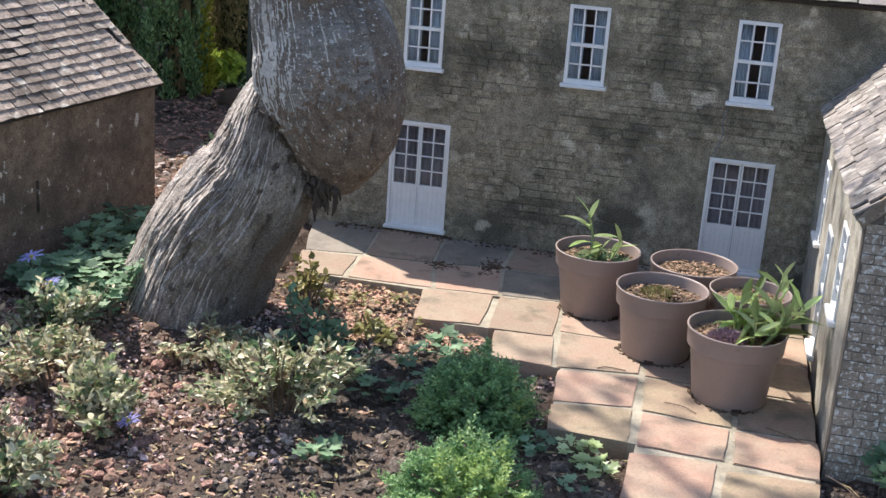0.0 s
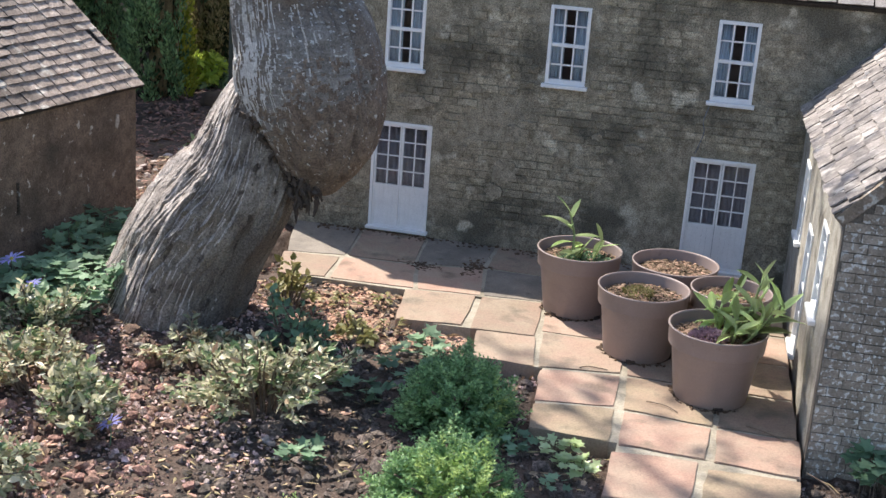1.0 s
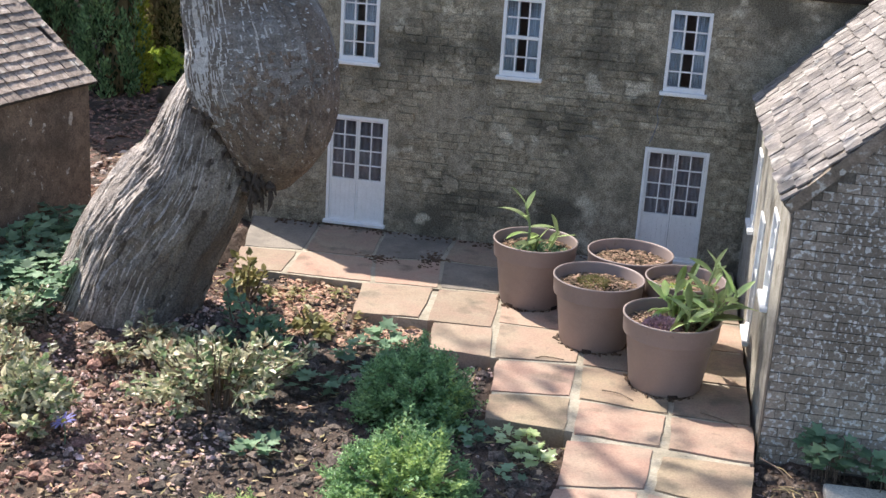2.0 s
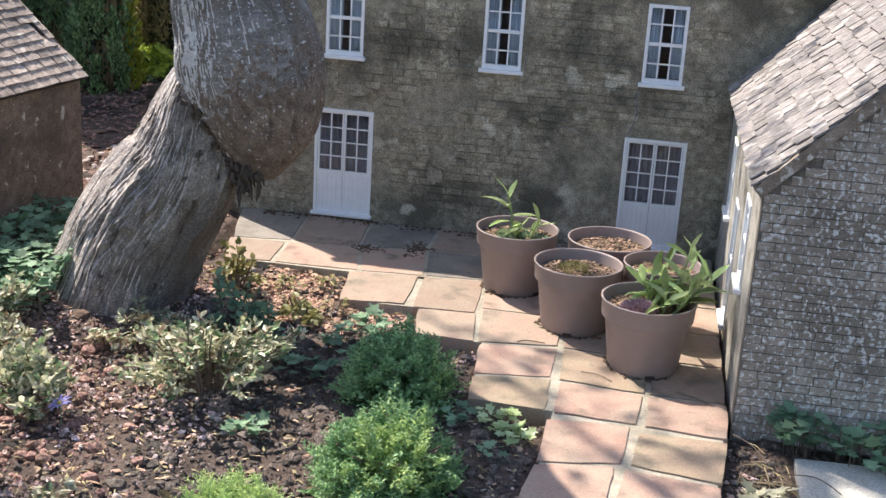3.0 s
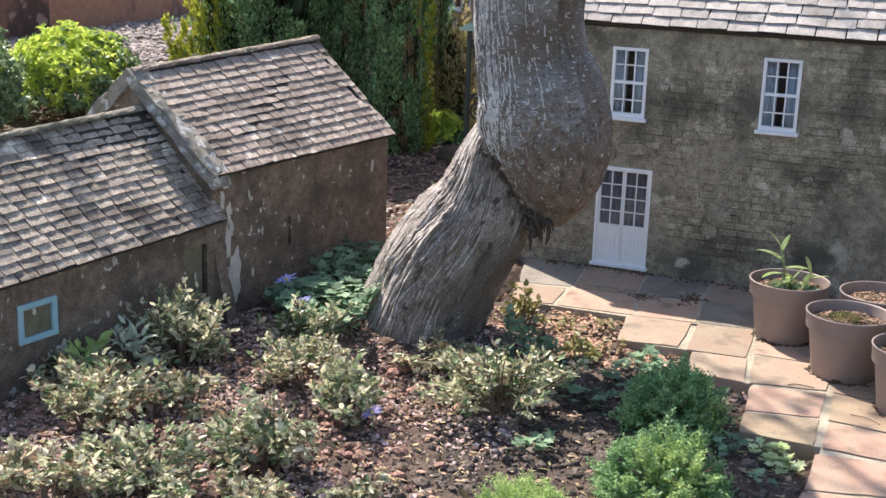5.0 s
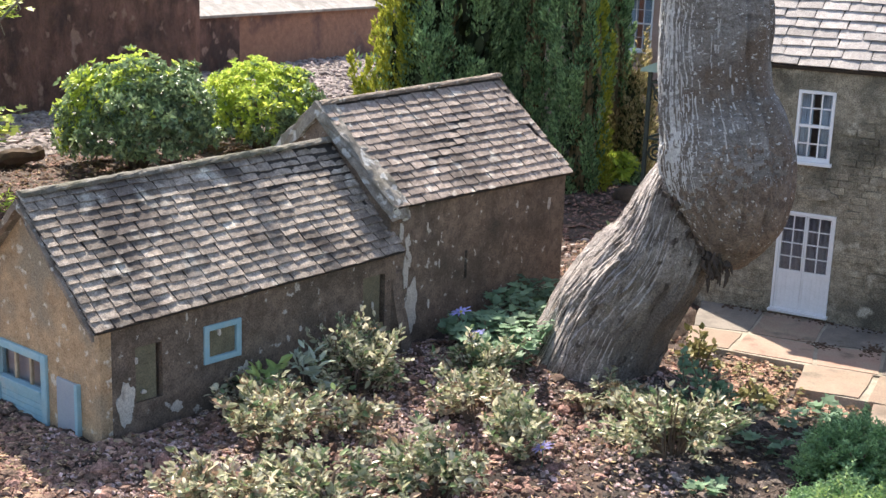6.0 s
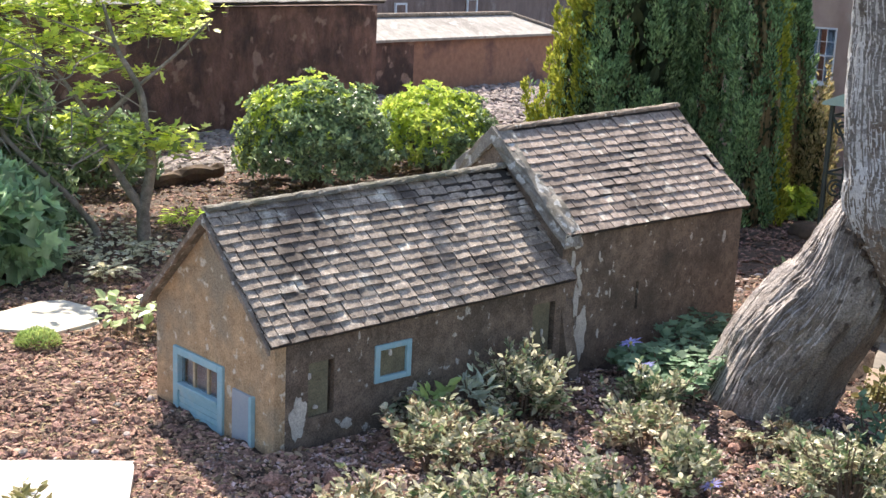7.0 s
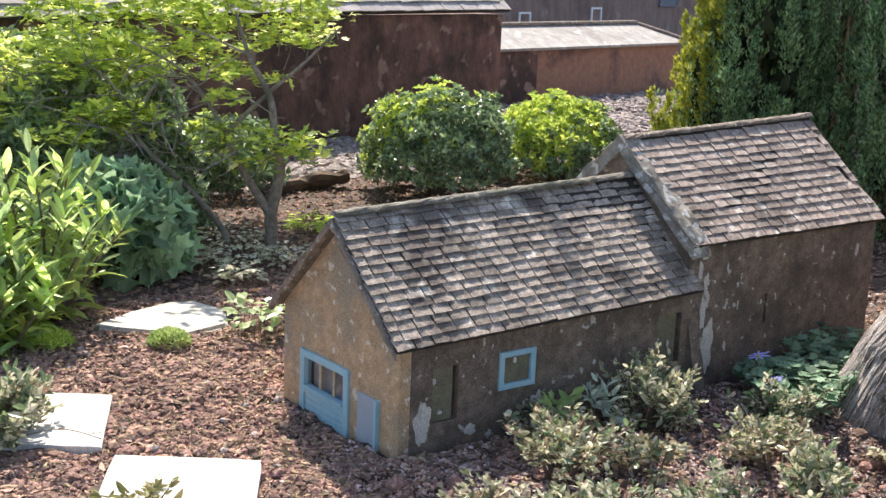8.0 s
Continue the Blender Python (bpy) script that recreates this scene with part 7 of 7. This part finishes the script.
def litter(name, p, size, flat, material, label, jag=0.35, long=1.0, base=(None, None)):
    tagged(part(name, lumps_mesh(name, p, size, flat, g, jag, long, base), material), label, "litter", kind="stuff")


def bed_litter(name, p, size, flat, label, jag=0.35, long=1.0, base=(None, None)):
    """Reddish clods towards the cottage; towards the patio darker soil with its shade in the colour."""
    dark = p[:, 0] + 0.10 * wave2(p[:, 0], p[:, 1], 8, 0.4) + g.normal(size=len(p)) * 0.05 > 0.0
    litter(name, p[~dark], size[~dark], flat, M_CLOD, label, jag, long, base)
    litter(name, p[dark], size[dark], flat, M_CLOD_SHADED, label.replace("brown", "dark"), jag, long, base)


p = scatter(19000, -1.75, 1.25, -2.05, 0.0)
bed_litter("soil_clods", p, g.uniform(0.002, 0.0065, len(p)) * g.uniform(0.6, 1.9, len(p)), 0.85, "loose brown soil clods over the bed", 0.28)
p = scatter(62000, -1.7, 1.2, -2.0, 0.0)
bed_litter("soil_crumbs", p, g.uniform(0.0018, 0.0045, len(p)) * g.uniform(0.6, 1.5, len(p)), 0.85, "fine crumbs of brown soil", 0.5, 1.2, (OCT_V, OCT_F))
p = scatter(48000, -1.75, -0.5, -2.05, 0.0)
litter("bark_crumbs", p + np.array((0, 0, 0.001)), g.uniform(0.0014, 0.0042, len(p)) * g.uniform(0.6, 1.5, len(p)), 0.8, M_CHIP, "fine reddish bark crumbs beside the cottage", 0.5, 1.6, (OCT_V, OCT_F))
p = scatter(30000, -0.72, 1.0, -1.95, -0.45)
p = p[wave2(p[:, 0], p[:, 1], 11, 0.9) + g.normal(size=len(p)) * 0.5 > -0.1 + 0.9 * (p[:, 0] > 0.02)]
litter("soil_grit", p + np.array((0, 0, 0.002)), g.uniform(0.0014, 0.0040, len(p)) * g.uniform(0.6, 1.7, len(p)), 0.8, M_CRUMB, "dry pale crumbs on top of dark soil", 0.5, 1.2, (OCT_V, OCT_F))
p = np.concatenate([scatter(900, -0.75, 1.25, -2.05, 0.0), scatter(2600, -1.75, -0.55, -2.05, 0.0)])
litter("bark_litter", p + np.array((0, 0, 0.002)), g.uniform(0.0025, 0.0062, len(p)), 0.3, M_CHIP, "bark chips and dry leaf scraps on soil", 0.4, 2.0)
p = scatter(4200, -1.75, -0.5, -2.05, -0.7)
litter("soil_lumps", p, g.uniform(0.005, 0.010, len(p)) * g.uniform(0.6, 1.5, len(p)), 0.7, M_CLOD, "soft brown soil lumps beside the cottage", 0.2)
p = scatter(3600, -0.75, 0.9, -1.9, -0.5)
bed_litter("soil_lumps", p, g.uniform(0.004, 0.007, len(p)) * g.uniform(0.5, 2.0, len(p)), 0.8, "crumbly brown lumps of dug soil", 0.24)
p = scatter(20000, -0.75, 0.16, -1.70, -0.62)
p = p[wave2(p[:, 0], p[:, 1], 9, 2.3) + g.normal(size=len(p)) * 0.4 > 0.1]
litter("bark_crumbs", p + np.array((0, 0, 0.003)), g.uniform(0.0016, 0.0046, len(p)), 0.7, M_CRUMB, "dry pinkish crumbs between the shrubs", 0.5, 1.3, (OCT_V, OCT_F))
p = scatter(260, -0.70, 0.75, -1.65, -0.60)
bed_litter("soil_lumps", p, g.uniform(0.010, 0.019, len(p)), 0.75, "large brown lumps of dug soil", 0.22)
p = scatter(2600, -0.75, 0.9, -1.9, -0.3)
litter("dry_straw", p + np.array((0, 0, 0.006)), g.uniform(0.0012, 0.0024, len(p)), 0.35, M_LITTER, "dry straw and leaf scraps on soil", 0.4, 4.0, (OCT_V, OCT_F))
p = scatter(4200, -1.75, -0.55, -2.05, -0.6)
litter("dry_straw", p + np.array((0, 0, 0.004)), g.uniform(0.0010, 0.0020, len(p)), 0.35, M_LITTER, "dry straw and fibres on soil beside the cottage", 0.4, 5.0, (OCT_V, OCT_F))
p = scatter(420, -0.62, -0.15, -0.40, 1.0)
litter("pebbles", p + np.array((0, 0, 0.002)), g.uniform(0.004, 0.013, len(p)), 0.6, M_PEBBLE, "pale pebbles and rubble behind the barn", 0.25)
p = np.concatenate([scatter(520, -0.62, -0.15, -0.40, 1.0), scatter(1600, -2.9, -1.65, -1.2, 0.3), scatter(600, -0.65, 0.62, -1.75, -0.55), scatter(420, 0.02, 0.36, -0.62, -0.33), scatter(500, -1.7, -0.5, -2.0, -0.6)])
w = np.stack([g.normal(size=len(p)), g.normal(size=len(p)), g.normal(size=len(p)) * 0.25], 1)
tagged(part("dry_leaves", leaf_mesh("dry_leaves", p + np.array((0, 0, 0.007)), w, g.uniform(0.008, 0.022, len(p)), 0.5, "oval", 0.65, g), M_DRYLEAF), "withered brown leaves lying on the soil", "litter", kind="stuff")
p = scatter(600, -1.75, 1.25, -2.05, 0.0)
litter("pebbles", p + np.array((0, 0, 0.002)), g.uniform(0.003, 0.009, len(p)), 0.65, M_PEBBLE, "pinkish pebbles scattered on soil", 0.2)
p = scatter(4200, 0.02, 0.36, -0.62, -0.33)
litter("bark_litter", p + np.array((0, 0, 0.002)), g.uniform(0.0018, 0.0055, len(p)), 0.5, M_CHIP, "dry leaf litter beside the patio", 0.5, 1.8, (OCT_V, OCT_F))
p = scatter(9000, -1.0, -0.1, 0.0, 1.9)
litter("bark_litter", p, g.uniform(0.003, 0.009, len(p)), 0.6, M_CLOD, "dry leaf litter behind the barn", 0.45, 1.4, (OCT_V, OCT_F))
p = scatter(15000, -3.4, -1.7, -1.4, 1.2)
litter("soil_clods", p, g.uniform(0.005, 0.012, len(p)), 0.6, M_CLOD, "bark and clods round the maple", 0.45, 1.4, (OCT_V, OCT_F))
p = np.concatenate([scatter(4600, -3.44, -2.65, -0.3, 2.2), scatter(6800, -3.95, -2.2, 1.7, 4.6)])
litter("rubble", p, g.uniform(0.010, 0.028, len(p)), 0.6, M_RUBBLE, "grey rubble stones along the far walls", 0.25)
q = g.uniform(size=(260, 2))
p = np.stack([-0.1 + 0.95 * q[:, 0], -0.008 - 0.03 * q[:, 1] ** 2, np.full(260, 0.002)], 1)
p2 = np.stack([g.normal(0.27, 0.012, 90), g.normal(-0.16, 0.03, 90), np.full(90, 0.001)], 1)
p3 = np.stack([g.normal(0.17, 0.02, 50), g.normal(-0.19, 0.012, 50), np.full(50, 0.001)], 1)
litter("moss_crumbs", np.concatenate([p, p2, p3]), g.uniform(0.002, 0.005, 400), 0.4, M_LOG, "dry crumbs in patio joints")
cr = []
for px, py in ((0.497, -0.322), (0.628, -0.488), (0.757, -0.633)):
    a = g.uniform(2.6, 5.6, 46)
    cr.append(np.stack([px + 0.060 * np.cos(a) + g.normal(0, 0.003, 46), py + 0.060 * np.sin(a) + g.normal(0, 0.003, 46), np.full(46, 0.002)], 1))
litter("root_crumbs", np.concatenate(cr), g.uniform(0.0015, 0.0045, 138), 0.5, M_LOG, "dark soil crumbs round the pot feet")
twigs = thing("fallen_twigs", pose(0, 0, 0), "thin dry twigs lying on stones and soil", "twigs")
tr_ = random.Random(3)
for k, pts in enumerate((((.905, -.86, .004), (.93, -.91, .012), (.96, -.95, .0), (1.02, -.96, .0), (1.05, -.985, -.005)), ((.81, -.73, .004), (.84, -.745, .005), (.87, -.76, .004)), ((.66, -.70, .004), (.69, -.705, .005), (.71, -.715, .004)), ((.54, -.60, .003), (.56, -.585, .004), (.585, -.59, .003)),
                         ((.27, -1.02, -.015), (.30, -.98, -.005), (.32, -.92, -.012)), ((-.80, -1.60, .03), (-.72, -1.57, .035), (-.60, -1.56, .03)), ((-1.02, -1.80, .03), (-1.06, -1.86, .05), (-1.10, -1.98, .03)))):
    pts = [(x + tr_.uniform(-.006, .006), y + tr_.uniform(-.005, .005), z) for x, y, z in pts]
    part("twig", tube(smooth_path(pts, 4), [0.0009] * (4 * (len(pts) - 1) + 1), 5), M_TWIG, twigs)


heap = bmesh.new()
for k in range(34):
    x, y = tr_.gauss(0.965, 0.028), tr_.gauss(-0.945, 0.045)
    z = float(ground_z(x, y)) + tr_.uniform(0.002, 0.014)
    a, l = tr_.uniform(0, 6.28), tr_.uniform(0.02, 0.06)
    d = Vector((math.cos(a) * l, math.sin(a) * l, tr_.uniform(-0.006, 0.012)))
    p = Vector((x, y, z))
    merge(heap, tube([p - d / 2, p + Vector((tr_.uniform(-.004, .004), tr_.uniform(-.004, .004), 0.003)), p + d / 2], [0.0008, 0.0010, 0.0006], 4))
tagged(part("twig_heap", heap, M_LITTER), "small heap of dry pale twigs on soil", "litter", kind="stuff")


# ---- tiles and bricks, piece by piece ----
tile_roof(deck, (HOUSE_X0 - 0.01, -0.016, EAVE - 0.002), (1, 0, 0), (0, c40, s40), HL, 0.405, 0.060, 0.0285, 0.0045, M_TILE_PALE, 5)
tile_roof(aroof, e0 + Vector((0, AL - 0.008, 0.0)), (0, -1, 0), ups, AL - 0.010, SL - 0.01, 0.042, 0.027, 0.0045, M_TILE_ANNEX, 6)
cu = (hi0 - lo0)
tile_roof(croof, lo0, (lo1 - lo0), cu, (lo1 - lo0).length, cu.length + 0.006, 0.037, 0.0182, 0.0037, M_TILE, 7)
bu = (bhi0 - blo0)
tile_roof(broof, blo0, (blo1 - blo0), bu, (blo1 - blo0).length, bu.length - 0.008, 0.040, 0.0200, 0.0034, M_TILE_WARM, 8, taper=0.022, far_up=bhi1 - blo1)
lu = Vector((-0.2, 0, 0.193))
tile_roof(lroof, (-3.42, -1.72, 0.553), (0, 1, 0.006), lu, 3.8, 0.27, 0.13, 0.055, 0.010, M_TILE_PALE, 9)


def brick_face(parent, name, m, x0, x1, z0, z1, bw, bh, joint, proud, inside, mats, seed, limit, pick, whole=0.965):
    """Courses of bricks proud of a wall; m maps (x, 0, z) on the wall, -y outwards."""
    r = random.Random(seed)
    unit = bpy.data.meshes.new(name)
    bm = boxes((-0.5, 0.5, -1.0, 0.6, -0.5, 0.5))
    bm.to_mesh(unit)
    bm.free()
    unit.materials.append(mats[0])
    single, rest = [], []
    j, z = 0, z0
    while z < z1:
        x = x0 - (bw / 2 if j % 2 else 0) + r.uniform(-0.1, 0.1) * bw
        while x < x1:
            w = bw * r.uniform(0.8, 1.2)
            a, b = max(x, x0), min(x + w, x1)
            if b - a > 0.3 * bw and inside(a, b, z, z + bh) and r.random() < whole:
                rec = ((a + b) / 2, z + bh / 2, b - a - joint * r.uniform(0.8, 1.5), bh - joint * r.uniform(0.8, 1.5), proud * r.uniform(0.25, 1.3))
                (single if pick(rec[0], rec[1]) and len(single) < limit else rest).append(rec)
            x += w
        z += bh
        j += 1
    for cx, cz, w, h, pr in single:
        ob = new(name, unit)
        ob.parent = parent
        ob.matrix_local = m @ Matrix.Translation((cx, 0, cz)) @ Matrix.Rotation(r.uniform(-0.012, 0.012), 4, "Y") @ Matrix.Diagonal((w, pr, h, 1))
    if rest:
        bm = bmesh.new()
        for cx, cz, w, h, pr in rest:
            box(bm, cx - w / 2, cx + w / 2, -pr, 0.0006, cz - h / 2, cz + h / 2)
        bmesh.ops.transform(bm, matrix=m, verts=bm.verts)
        tagged(part(name + "work", bm, mats[1], parent), kind="stuff")


def clear(holes, pad=0.004):
    def ok(a, b, c, d):
        return not any(a < h[1] + pad and b > h[0] - pad and c < h[3] + pad and d > h[2] - pad - 0.006 for h in holes)
    return ok


front = house.children[0]
brick_face(front, "brick", Matrix.Identity(4), HOUSE_X0 + 0.002, 0.900, -0.002, EAVE - 0.006, 0.038, 0.0165, 0.0024, 0.0030, lambda a, b, c, d: clear(W_OPEN + D_OPEN)(a, b, c, d) and noise.noise(Vector((a * 5.5, c * 7.0, 3.3))) > -0.22, (M_BLOCK, M_BLOCK_FAR), 14, 300,
           lambda x, z: 0.15 < x < 0.68 and 0.06 < z < 0.42)
gab = annex.children[0]
gmax = lambda x: AE - 0.018 + min(x, AW - x) * math.tan(radians(45.5))
brick_face(gab, "brick", Matrix.Identity(4), 0.001, AW - 0.001, -0.03, RID, 0.037, 0.0145, 0.0013, 0.0022, lambda a, b, c, d: d < gmax((a + b) / 2) + 0.008, (M_GREYBRICK, M_GREYBRICK), 15, 300,
           lambda x, z: x < 0.28, whole=1.0)
